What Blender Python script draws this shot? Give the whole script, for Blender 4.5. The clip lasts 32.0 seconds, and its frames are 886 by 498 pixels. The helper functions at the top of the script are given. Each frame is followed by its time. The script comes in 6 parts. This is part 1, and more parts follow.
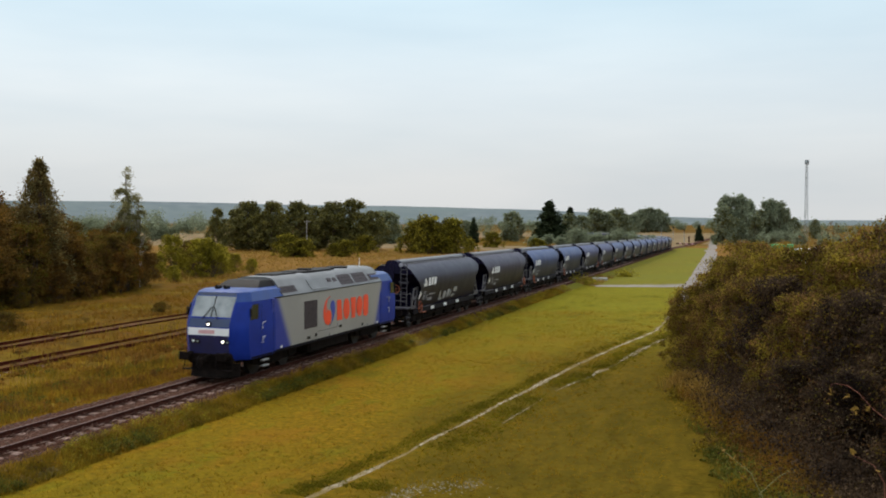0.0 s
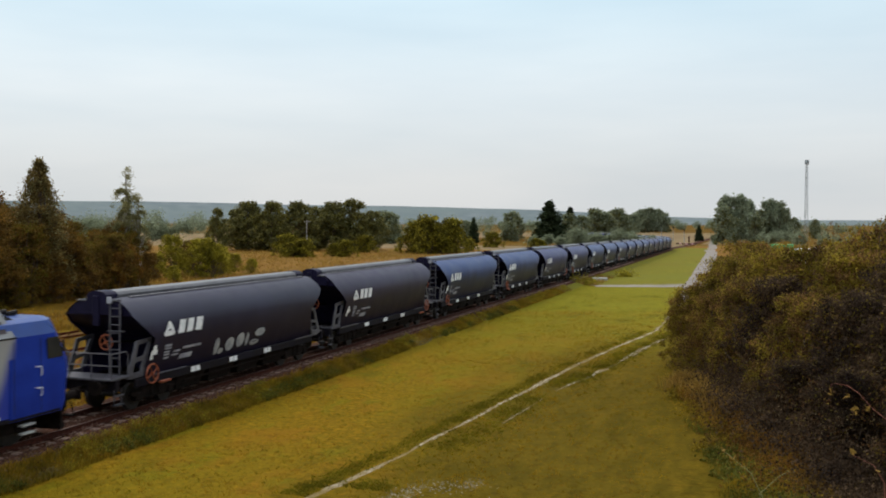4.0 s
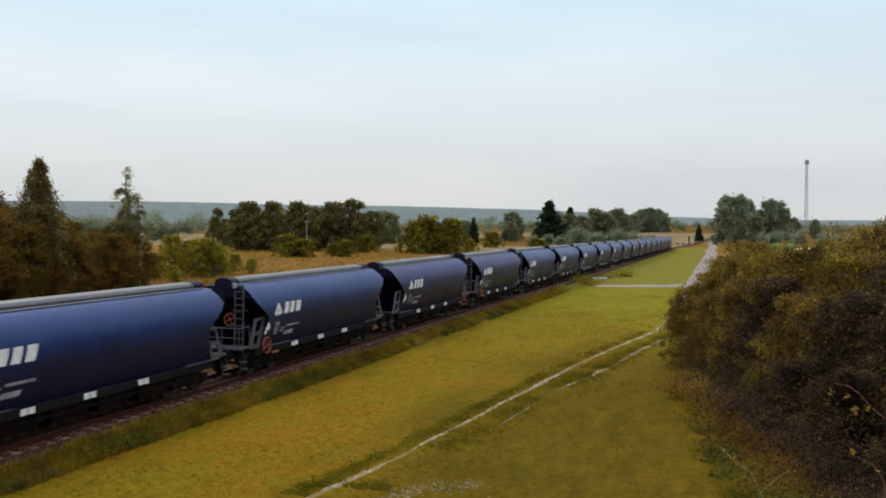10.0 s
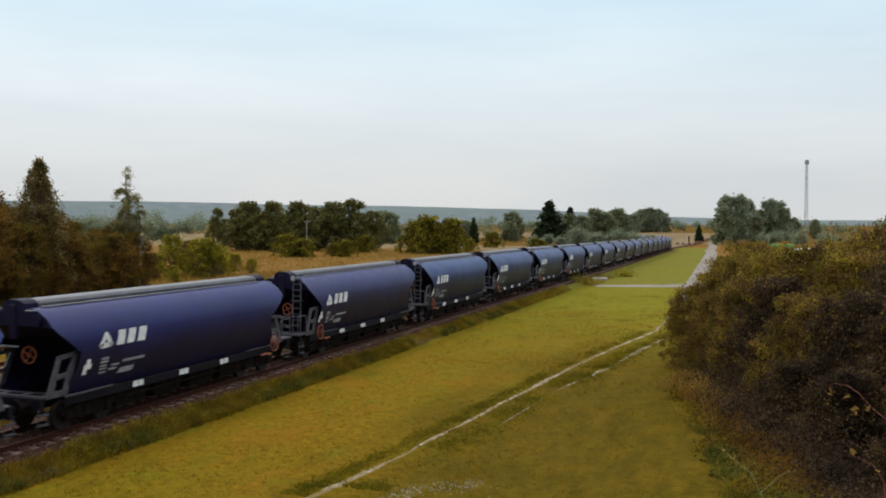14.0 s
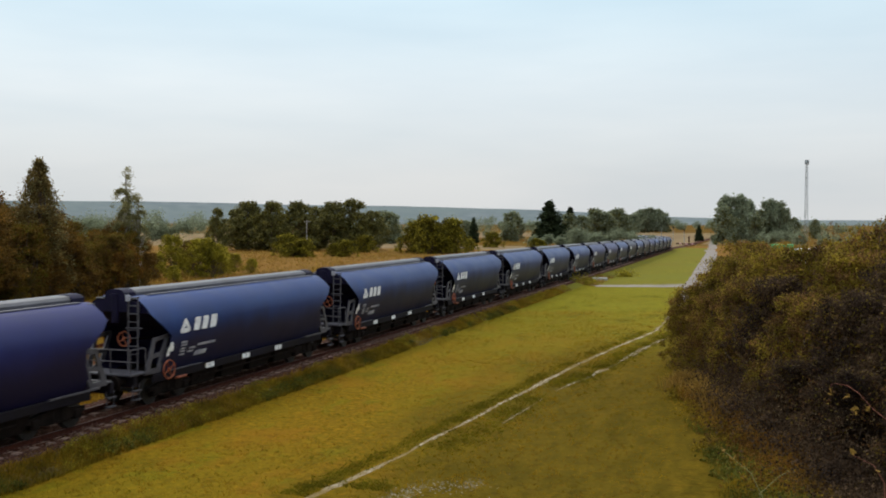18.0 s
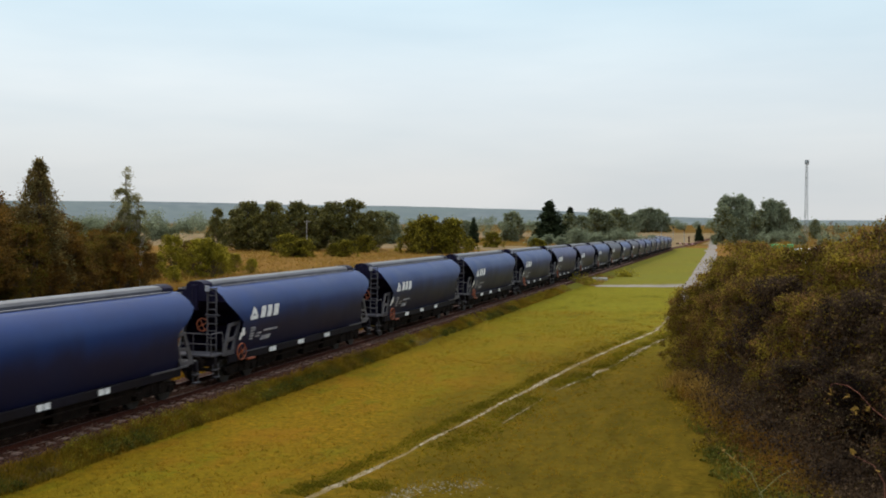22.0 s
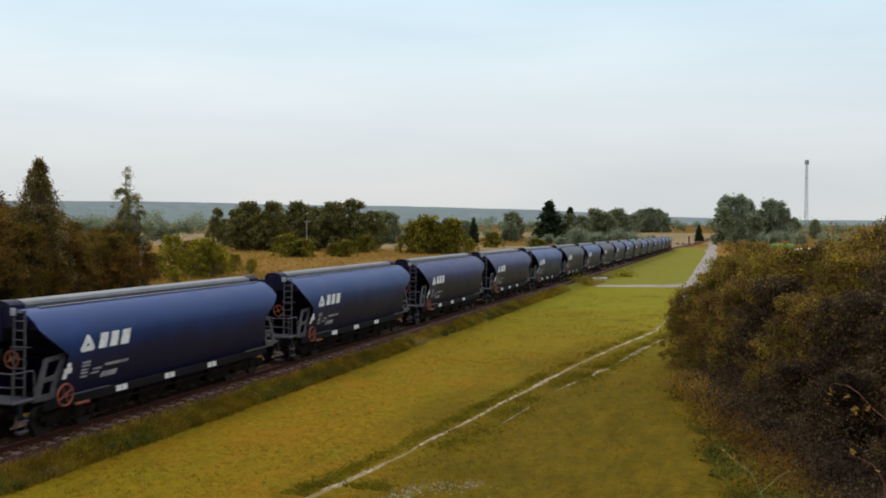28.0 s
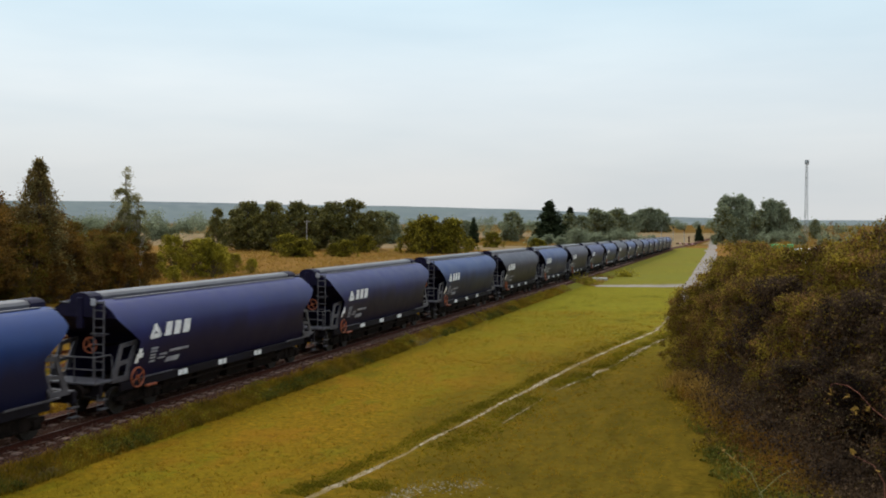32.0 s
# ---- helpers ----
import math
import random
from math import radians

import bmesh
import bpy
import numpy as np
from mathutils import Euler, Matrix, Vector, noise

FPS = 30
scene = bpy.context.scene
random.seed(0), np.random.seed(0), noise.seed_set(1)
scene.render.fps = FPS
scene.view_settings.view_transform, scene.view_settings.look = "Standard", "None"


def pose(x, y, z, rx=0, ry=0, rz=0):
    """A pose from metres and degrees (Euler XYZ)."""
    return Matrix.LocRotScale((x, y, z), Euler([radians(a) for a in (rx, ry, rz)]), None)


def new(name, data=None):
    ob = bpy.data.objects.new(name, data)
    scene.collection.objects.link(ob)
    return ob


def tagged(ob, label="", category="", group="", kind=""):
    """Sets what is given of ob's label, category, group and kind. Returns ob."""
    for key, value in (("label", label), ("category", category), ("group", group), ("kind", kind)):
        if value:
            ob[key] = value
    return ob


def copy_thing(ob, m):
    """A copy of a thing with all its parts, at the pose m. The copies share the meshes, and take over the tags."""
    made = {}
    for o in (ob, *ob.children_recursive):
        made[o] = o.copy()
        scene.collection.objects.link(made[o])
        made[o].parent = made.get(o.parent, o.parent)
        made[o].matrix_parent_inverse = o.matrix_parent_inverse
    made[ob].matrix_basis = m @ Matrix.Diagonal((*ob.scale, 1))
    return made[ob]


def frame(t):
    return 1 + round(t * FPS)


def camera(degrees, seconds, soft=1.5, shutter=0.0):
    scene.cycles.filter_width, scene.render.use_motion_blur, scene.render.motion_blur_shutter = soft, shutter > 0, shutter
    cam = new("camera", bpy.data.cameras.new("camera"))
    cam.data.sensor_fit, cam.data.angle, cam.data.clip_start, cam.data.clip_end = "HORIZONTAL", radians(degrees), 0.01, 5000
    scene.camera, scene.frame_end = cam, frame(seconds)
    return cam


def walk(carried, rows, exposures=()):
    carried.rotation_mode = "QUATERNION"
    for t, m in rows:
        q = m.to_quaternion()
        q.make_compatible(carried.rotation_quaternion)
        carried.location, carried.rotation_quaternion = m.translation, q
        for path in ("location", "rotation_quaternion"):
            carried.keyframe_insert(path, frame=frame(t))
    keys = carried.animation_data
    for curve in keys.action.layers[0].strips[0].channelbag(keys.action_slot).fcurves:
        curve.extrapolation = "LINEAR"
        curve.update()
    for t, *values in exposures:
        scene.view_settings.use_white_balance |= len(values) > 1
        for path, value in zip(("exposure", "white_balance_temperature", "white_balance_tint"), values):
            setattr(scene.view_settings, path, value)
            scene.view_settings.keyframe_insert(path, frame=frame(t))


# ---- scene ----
# ---- the line of the track and the train's run ----
SECONDS = 32.0
TRACK_X, CURVE, CURVE_FROM, CURVE_TO = -21.52, 0.000473, 34.0, 111.7
DIP, DIP_FROM, DIP_TO = 0.000214, 50.0, 100.0
FAR_CURVE, FAR_FROM = 0.0021, 296.0
SPEED_AT = (0.0, 3.5, 8.0, 12.0, 16.0, 20.0, 24.0, 28.0, 32.0)
SHIFT_AT = (0.0, 6.0, 9.0, 10.0, 11.5, 13.0, 14.5, 16.5, 18.0, 20.0, 21.5, 23.0, 25.5, 28.0, 30.0, 32.0)
SHIFT = (-0.08, 0.05, -0.03, 0.02, 0.05, -0.2, -0.28, 0.22, 0.27, -0.32, -0.65, -0.7, -0.12, 0.08, 0.4, 0.87)
SPEED = (6.523, 6.777, 6.723, 6.999, 6.858, 7.265, 6.889, 7.079, 7.088)


def dip(s):
    e = max(0.0, min(s, DIP_TO) - DIP_FROM)
    return -DIP * (e * e / 2 + e * max(0.0, min(s, 420.0) - DIP_TO))


def swing(s):
    """How far the line has swung to the left at s metres, and its heading in radians."""
    e = max(0.0, min(s, CURVE_TO) - CURVE_FROM)
    f = max(0.0, min(s, 620.0) - FAR_FROM)
    x = CURVE * (e * e / 2 + e * max(0.0, s - CURVE_TO)) + FAR_CURVE * (f * f / 2 + f * max(0.0, s - 620.0))
    return x, CURVE * e + FAR_CURVE * f


def rail_pose(s, lift=0.0):
    x, turn = swing(s)
    slope = (dip(s + 1) - dip(s - 1)) / 2
    return pose(TRACK_X - x, s, dip(s) + lift, math.degrees(slope), 0, math.degrees(turn))


def run(t):
    """Metres the train has gone at t seconds."""
    gone = 0.0
    for t0, t1, v0, v1 in zip(SPEED_AT, SPEED_AT[1:], SPEED, SPEED[1:]):
        if t <= t0:
            break
        k = min(t, t1) - t0
        gone += v0 * k + (v1 - v0) / (t1 - t0) * k * k / 2
    return gone + float(np.interp(t, SHIFT_AT, SHIFT))


# ---- camera ----
cam = camera(50.8, SECONDS, soft=1.9, shutter=0.5)
EYE = pose(0, 0, 6.57) @ pose(0, 0, 0, 0, 0, 19.078) @ pose(0, 0, 0, 90 - 1.727, 0, 0) @ pose(0, 0, 0, 0, 0, 0.166)
walk(cam, [(0, EYE), (SECONDS, EYE)], exposures=[(0, 0.0), (SECONDS, 0.0)])

# ---- sky and sun: a bright, thinly overcast day ----
SUN_UP, SUN_ROUND = 54.0, 307.0
world = bpy.data.worlds.new("overcast_sky")
scene.world = world
world.use_nodes = True
wn, wl = world.node_tree.nodes, world.node_tree.links
wn.clear()
w_out, w_bg, w_mix = wn.new("ShaderNodeOutputWorld"), wn.new("ShaderNodeBackground"), wn.new("ShaderNodeMix")
w_sky, w_co, w_sep, w_ramp = wn.new("ShaderNodeTexSky"), wn.new("ShaderNodeTexCoord"), wn.new("ShaderNodeSeparateXYZ"), wn.new("ShaderNodeValToRGB")
w_noise, w_map, w_mul, w_add = wn.new("ShaderNodeTexNoise"), wn.new("ShaderNodeMapping"), wn.new("ShaderNodeMix"), wn.new("ShaderNodeMath")
w_sky.sky_type, w_sky.sun_disc = "NISHITA", False
w_sky.sun_elevation, w_sky.sun_rotation, w_sky.dust_density = radians(SUN_UP), radians(SUN_ROUND), 4.0
w_gain = wn.new("ShaderNodeMix")
w_gain.data_type, w_gain.blend_type = "RGBA", "MULTIPLY"
w_gain.inputs[0].default_value, w_gain.inputs[7].default_value = 1.0, (0.10, 0.10, 0.10, 1)
w_mix.data_type = w_mul.data_type = "RGBA"
w_mix.inputs[0].default_value = 0.86
w_mul.blend_type, w_mul.inputs[0].default_value = "MULTIPLY", 1.0
w_ramp.color_ramp.elements[0].position, w_ramp.color_ramp.elements[0].color = 0.0, (0.74, 0.77, 0.78, 1)
w_ramp.color_ramp.elements[1].position, w_ramp.color_ramp.elements[1].color = 0.85, (1.45, 1.54, 1.63, 1)
for at, c in ((0.05, (0.75, 0.79, 0.81, 1)), (0.14, (0.80, 0.895, 0.945, 1)), (0.26, (0.69, 0.915, 1.03, 1)), (0.34, (0.95, 1.08, 1.15, 1))):
    w_ramp.color_ramp.elements.new(at).color = c
w_map.inputs["Scale"].default_value = (1.6, 1.6, 9.0)
w_noise.inputs["Scale"].default_value, w_noise.inputs["Detail"].default_value = 1.8, 4.0
w_soft = wn.new("ShaderNodeValToRGB")
w_soft.color_ramp.elements[0].position, w_soft.color_ramp.elements[0].color = 0.3, (0.93, 0.95, 0.97, 1)
w_soft.color_ramp.elements[1].position, w_soft.color_ramp.elements[1].color = 0.7, (1.07, 1.05, 1.04, 1)
wl.new(w_co.outputs["Generated"], w_sep.inputs[0])
wl.new(w_sep.outputs[2], w_ramp.inputs[0])
wl.new(w_co.outputs["Generated"], w_map.inputs[0])
wl.new(w_map.outputs[0], w_noise.inputs["Vector"])
wl.new(w_noise.outputs[0], w_soft.inputs[0])
wl.new(w_ramp.outputs[0], w_mul.inputs[6])
wl.new(w_soft.outputs[0], w_mul.inputs[7])
wl.new(w_sky.outputs[0], w_gain.inputs[6])
wl.new(w_gain.outputs[2], w_mix.inputs[6])
wl.new(w_mul.outputs[2], w_mix.inputs[7])
wl.new(w_mix.outputs[2], w_bg.inputs[0])
wl.new(w_bg.outputs[0], w_out.inputs[0])
w_bg.inputs[1].default_value = 1.0
sun = new("sun", bpy.data.lights.new("sun", "SUN"))
sun.data.energy, sun.data.angle, sun.data.color = 1.75, radians(16), (1.0, 0.95, 0.87)
sun.matrix_basis = pose(0, 0, 60, 90 - SUN_UP, 0, -SUN_ROUND + 180)

# ---- materials ----


def mat(name, a, b, scale=3.0, rough=0.7, bump=0.2, big=None, big_scale=0.15, metal=0.0, local=False, spread=(0.35, 0.65), detail=5.0, stretch=(1, 1, 1),
        vary=0.0, dist=0.02, coat=0.0, island=0.0):
    """Two-tone grain (a to b), large patches towards big, fine relief; local: it keeps to the moving thing. vary: brightness by object, island: by piece."""
    m = bpy.data.materials.new(name)
    m.use_nodes = True
    n, l = m.node_tree.nodes, m.node_tree.links
    p = n["Principled BSDF"]
    co = n.new("ShaderNodeTexCoord").outputs["Object"] if local else n.new("ShaderNodeNewGeometry").outputs["Position"]
    mp = n.new("ShaderNodeMapping")
    mp.inputs["Scale"].default_value = stretch
    l.new(co, mp.inputs[0])
    fine, ramp = n.new("ShaderNodeTexNoise"), n.new("ShaderNodeValToRGB")
    fine.inputs["Scale"].default_value, fine.inputs["Detail"].default_value = scale, detail
    l.new(mp.outputs[0], fine.inputs["Vector"])
    ramp.color_ramp.elements[0].position, ramp.color_ramp.elements[0].color = spread[0], (*a, 1)
    ramp.color_ramp.elements[1].position, ramp.color_ramp.elements[1].color = spread[1], (*b, 1)
    l.new(fine.outputs[0], ramp.inputs[0])
    colour = ramp.outputs[0]
    if big:
        wide, ease, mix = n.new("ShaderNodeTexNoise"), n.new("ShaderNodeMapRange"), n.new("ShaderNodeMix")
        wide.inputs["Scale"].default_value, wide.inputs["Detail"].default_value = big_scale, 3.0
        l.new(mp.outputs[0], wide.inputs["Vector"])
        ease.inputs[1].default_value, ease.inputs[2].default_value, ease.inputs[4].default_value = 0.42, 0.66, 0.85
        l.new(wide.outputs[0], ease.inputs[0])
        mix.data_type = "RGBA"
        l.new(ease.outputs[0], mix.inputs[0])
        l.new(colour, mix.inputs[6])
        mix.inputs[7].default_value = (*big, 1)
        colour = mix.outputs[2]
    for amount, made in ((vary, "ShaderNodeObjectInfo"), (island, "ShaderNodeNewGeometry")):
        if amount:
            src, rng, mul = n.new(made), n.new("ShaderNodeMapRange"), n.new("ShaderNodeMix")
            l.new(src.outputs["Random" if made == "ShaderNodeObjectInfo" else "Random Per Island"], rng.inputs[0])
            rng.inputs[3].default_value, rng.inputs[4].default_value = 1 - amount, 1 + amount
            mul.data_type, mul.blend_type = "RGBA", "MULTIPLY"
            mul.inputs[0].default_value = 1.0
            l.new(colour, mul.inputs[6])
            l.new(rng.outputs[0], mul.inputs[7])
            colour = mul.outputs[2]
    l.new(colour, p.inputs["Base Color"])
    rr = n.new("ShaderNodeMapRange")
    rr.inputs[3].default_value, rr.inputs[4].default_value = max(0.03, rough - 0.12), min(1, rough + 0.12)
    l.new(fine.outputs[0], rr.inputs[0])
    l.new(rr.outputs[0], p.inputs["Roughness"])
    p.inputs["Metallic"].default_value, p.inputs["Coat Weight"].default_value = metal, coat
    if rough > 0.8:
        p.inputs["Specular IOR Level"].default_value = 0.02
    if bump:
        bp = n.new("ShaderNodeBump")
        bp.inputs["Strength"].default_value, bp.inputs["Distance"].default_value = bump, dist
        l.new(fine.outputs[0], bp.inputs["Height"])
        l.new(bp.outputs[0], p.inputs["Normal"])
    return m


def glow(name, colour, power):
    m = bpy.data.materials.new(name)
    m.use_nodes = True
    p = m.node_tree.nodes["Principled BSDF"]
    p.inputs["Base Color"].default_value = p.inputs["Emission Color"].default_value = (*colour, 1)
    p.inputs["Emission Strength"].default_value = power
    return m


M_MOWN = mat("mown_grass", (0.104, 0.066, 0.0035), (0.212, 0.124, 0.0072), 6.5, 0.95, 0.5, (0.132, 0.098, 0.0050), 0.16, dist=0.02, detail=9.0, spread=(0.3, 0.7), stretch=(1, 0.6, 1))


def soften(field, other):
    """Lets the mown field pass gradually into other ground towards the lane, by drifts."""
    n, l = field.node_tree.nodes, field.node_tree.links
    p = n["Principled BSDF"]
    was = p.inputs["Base Color"].links[0].from_socket
    geo, sep, drift, shift, edge, tone, mix = (n.new("ShaderNode" + k) for k in ("NewGeometry", "SeparateXYZ", "TexNoise", "Math", "MapRange", "TexNoise", "Mix"))
    ramp = n.new("ShaderNodeValToRGB")
    l.new(geo.outputs["Position"], sep.inputs[0])
    along = n.new("ShaderNodeMapping")
    along.inputs["Scale"].default_value = (1.0, 0.3, 1.0)
    l.new(geo.outputs["Position"], along.inputs[0])
    l.new(along.outputs[0], drift.inputs["Vector"])
    drift.inputs["Scale"].default_value, drift.inputs["Detail"].default_value = 0.35, 6.0
    shift.operation = "MULTIPLY_ADD"
    l.new(drift.outputs[0], shift.inputs[0])
    shift.inputs[1].default_value = 9.0
    l.new(sep.outputs[0], shift.inputs[2])
    l.new(shift.outputs[0], edge.inputs[0])
    edge.interpolation_type = "SMOOTHSTEP"
    edge.inputs[1].default_value, edge.inputs[2].default_value = -9.5, -4.5
    near, both = n.new("ShaderNodeMapRange"), n.new("ShaderNodeMath")
    l.new(sep.outputs[1], near.inputs[0])
    near.inputs[1].default_value, near.inputs[2].default_value = 62, 40
    both.operation = "MULTIPLY"
    l.new(edge.outputs[0], both.inputs[0])
    l.new(near.outputs[0], both.inputs[1])
    l.new(along.outputs[0], tone.inputs["Vector"])
    tone.inputs["Scale"].default_value, tone.inputs["Detail"].default_value = 2.4, 10.0
    l.new(tone.outputs[0], ramp.inputs[0])
    for e, at, c in zip(ramp.color_ramp.elements, (0.36, 0.66), other):
        e.position, e.color = at, (*c, 1)
    mix.data_type = "RGBA"
    l.new(both.outputs[0], mix.inputs[0])
    l.new(was, mix.inputs[6])
    l.new(ramp.outputs[0], mix.inputs[7])
    l.new(mix.outputs[2], p.inputs["Base Color"])




def drift(field, colour, scale, lo, hi, amount, stretch=(1, 1, 1), multiply=False, away=None):
    """Drifts of another colour over a field; away: they come in between those two distances along the line."""
    n, l = field.node_tree.nodes, field.node_tree.links
    p = n["Principled BSDF"]
    was = p.inputs["Base Color"].links[0].from_socket
    geo, mp, tex, ease, mix = (n.new("ShaderNode" + k) for k in ("NewGeometry", "Mapping", "TexNoise", "MapRange", "Mix"))
    mp.inputs["Scale"].default_value = stretch
    l.new(geo.outputs["Position"], mp.inputs[0])
    l.new(mp.outputs[0], tex.inputs["Vector"])
    tex.inputs["Scale"].default_value, tex.inputs["Detail"].default_value = scale, 8.0
    l.new(tex.outputs[0], ease.inputs[0])
    ease.interpolation_type = "SMOOTHSTEP"
    ease.inputs[1].default_value, ease.inputs[2].default_value, ease.inputs[4].default_value = lo, hi, amount
    much = ease.outputs[0]
    if away:
        sep, far, both = n.new("ShaderNodeSeparateXYZ"), n.new("ShaderNodeMapRange"), n.new("ShaderNodeMath")
        l.new(geo.outputs["Position"], sep.inputs[0])
        l.new(sep.outputs[1], far.inputs[0])
        far.inputs[1].default_value, far.inputs[2].default_value = away
        both.operation = "MULTIPLY"
        l.new(much, both.inputs[0])
        l.new(far.outputs[0], both.inputs[1])
        much = both.outputs[0]
    mix.data_type, mix.blend_type = "RGBA", "MULTIPLY" if multiply else "MIX"
    l.new(much, mix.inputs[0])
    l.new(was, mix.inputs[6])
    mix.inputs[7].default_value = (*colour, 1)
    l.new(mix.outputs[2], p.inputs["Base Color"])


drift(M_MOWN, (0.152, 0.138, 0.0090), 0.10, 0.22, 0.52, 0.95, away=(34, 80))
drift(M_MOWN, (0.190, 0.090, 0.0072), 0.55, 0.48, 0.64, 0.6, (0.8, 0.5, 1), away=(75, 30))
drift(M_MOWN, (0.122, 0.110, 0.0056), 0.9, 0.52, 0.68, 0.6, (1, 0.5, 1))
drift(M_MOWN, (0.074, 0.068, 0.0038), 0.38, 0.57, 0.74, 0.7, (1, 0.5, 1))
soften(M_MOWN, ((0.071, 0.050, 0.0034), (0.104, 0.069, 0.0050)))
drift(M_MOWN, (0.70, 0.66, 0.60), 3.2, 0.53, 0.66, 0.75, (0.7, 1.0, 1), True)
drift(M_MOWN, (0.72, 0.69, 0.64), 12.0, 0.50, 0.64, 0.75, (0.8, 1, 1), True)
drift(M_MOWN, (1.45, 1.28, 1.3), 5.0, 0.55, 0.68, 0.8, (0.7, 1, 1), True)
M_FRESH = mat("greener_grass", (0.1187, 0.1075, 0.01288), (0.159, 0.1411, 0.01904), 1.2, 0.95, 0.5, (0.1277, 0.1232, 0.0168), 0.05, dist=0.05)
drift(M_FRESH, (0.140, 0.112, 0.017), 0.12, 0.48, 0.66, 0.7, (1, 0.3, 1))
M_LANE = mat("trodden_grass", (0.056, 0.042, 0.0035), (0.108, 0.075, 0.0065), 1.9, 0.95, 0.6, (0.070, 0.057, 0.0045), 0.13, dist=0.05)
M_ROUGH = mat("rough_grass", (0.06737, 0.03874, 0.00372), (0.1303, 0.07272, 0.006696), 0.9, 0.95, 0.7, (0.1033, 0.04348, 0.006696), 0.07, dist=0.1)
drift(M_ROUGH, (0.115, 0.052, 0.008), 0.22, 0.52, 0.66, 0.8)
drift(M_ROUGH, (0.145, 0.105, 0.010), 0.16, 0.54, 0.68, 0.8)
drift(M_ROUGH, (0.200, 0.128, 0.012), 0.5, 0.30, 0.56, 0.85, away=(42, 26))
M_STUBBLE = mat("stubble_field", (0.1692, 0.1188, 0.0612), (0.2232, 0.162, 0.0864), 0.4, 0.95, 0.4, (0.144, 0.0972, 0.0504), 0.02, dist=0.1)
M_MEADOW = mat("autumn_meadow", (0.1404, 0.06804, 0.01436), (0.2106, 0.105, 0.02257), 0.5, 0.95, 0.5, (0.1134, 0.07096, 0.01231), 0.03, dist=0.1)
M_SOIL = mat("dry_soil_verge", (0.070, 0.052, 0.016), (0.150, 0.108, 0.032), 2.0, 0.95, 0.8, dist=0.08)
M_BALLAST = mat("ballast", (0.032, 0.0145, 0.0095), (0.112, 0.056, 0.038), 14.0, 0.95, 1.0, (0.05346, 0.01984, 0.01198), 0.4, dist=0.06)
M_STONE = mat("ballast_stone", (0.062, 0.034, 0.025), (0.185, 0.115, 0.086), 9.0, 0.9, 0.3, island=0.4)
M_SAND = mat("pale_sand", (0.20, 0.155, 0.095), (0.36, 0.305, 0.225), 3.0, 0.95, 0.5, (0.15, 0.105, 0.035), 0.5)
M_PALE = mat("pale_stone", (0.156, 0.132, 0.09), (0.276, 0.246, 0.192), 6.0, 0.9, 0.2, island=0.35)
M_ASPHALT = mat("worn_asphalt", (0.205, 0.178, 0.158), (0.285, 0.25, 0.222), 6.0, 0.9, 0.3, (0.165, 0.145, 0.125), 0.3)
M_RAIL = mat("rusty_rail", (0.030, 0.0085, 0.005), (0.066, 0.020, 0.0115), 9.0, 0.75, 0.3)
M_SIDING = mat("dark_red_siding_rail", (0.040, 0.0095, 0.006), (0.085, 0.021, 0.012), 7.0, 0.85, 0.3)
M_BED = mat("overgrown_red_ballast", (0.055, 0.027, 0.013), (0.125, 0.062, 0.030), 2.5, 0.95, 0.8, (0.085, 0.052, 0.0075), 0.35, dist=0.05)
M_RUNNING = mat("worn_rail_head", (0.070, 0.034, 0.027), (0.125, 0.066, 0.054), 12.0, 0.6, 0.1, metal=0.2)
M_SLEEPER = mat("weathered_sleeper", (0.135, 0.086, 0.07), (0.29, 0.205, 0.17), 6.0, 0.9, 0.4, vary=0.3, stretch=(1, 8, 8))
M_BARK = mat("bark", (0.05, 0.035, 0.025), (0.13, 0.10, 0.075), 6.0, 0.95, 0.8, stretch=(1, 1, 0.25))
M_BIRCH = mat("birch_bark", (0.10, 0.085, 0.07), (0.50, 0.46, 0.40), 4.0, 0.85, 0.4, stretch=(1, 1, 3))


def leaf(name, a, b, vary=0.45):
    """Leaves and blades: matt, and some of the light comes through them."""
    m = mat(name, a, b, 0.8, 0.75, 0, island=vary)
    n, l = m.node_tree.nodes, m.node_tree.links
    p, out = n["Principled BSDF"], n["Material Output"]
    p.inputs["Specular IOR Level"].default_value = 0.05
    thin, mix = n.new("ShaderNodeBsdfTranslucent"), n.new("ShaderNodeMixShader")
    l.new(p.inputs["Base Color"].links[0].from_socket, thin.inputs[0])
    mix.inputs[0].default_value = 0.38
    l.new(p.outputs[0], mix.inputs[1])
    l.new(thin.outputs[0], mix.inputs[2])
    l.new(mix.outputs[0], out.inputs[0])
    return m


L_DARK = leaf("dark_oak_leaves", (0.07704, 0.07704, 0.03082), (0.1797, 0.1593, 0.05136))
L_AUTUMN = leaf("browning_leaves", (0.06742, 0.0391, 0.01348), (0.1888, 0.1052, 0.02023))
L_OLIVE = leaf("olive_leaves", (0.06, 0.052, 0.008), (0.145, 0.118, 0.015))
L_YELLOW = leaf("yellowing_leaves", (0.169, 0.143, 0.0182), (0.351, 0.286, 0.026))
L_RUST = leaf("rust_leaves", (0.13, 0.06, 0.012), (0.24, 0.12, 0.02))
L_BIRCH = leaf("birch_leaves", (0.15, 0.14, 0.06), (0.29, 0.26, 0.11))
L_PINE = leaf("spruce_needles", (0.0182, 0.0286, 0.0156), (0.052, 0.065, 0.0286))
# Far trees' leaves: distance haze is put into the paler base colour.
L_FAR = leaf("haze_pale_leaves", (0.155, 0.180, 0.118), (0.250, 0.275, 0.170), 0.3)
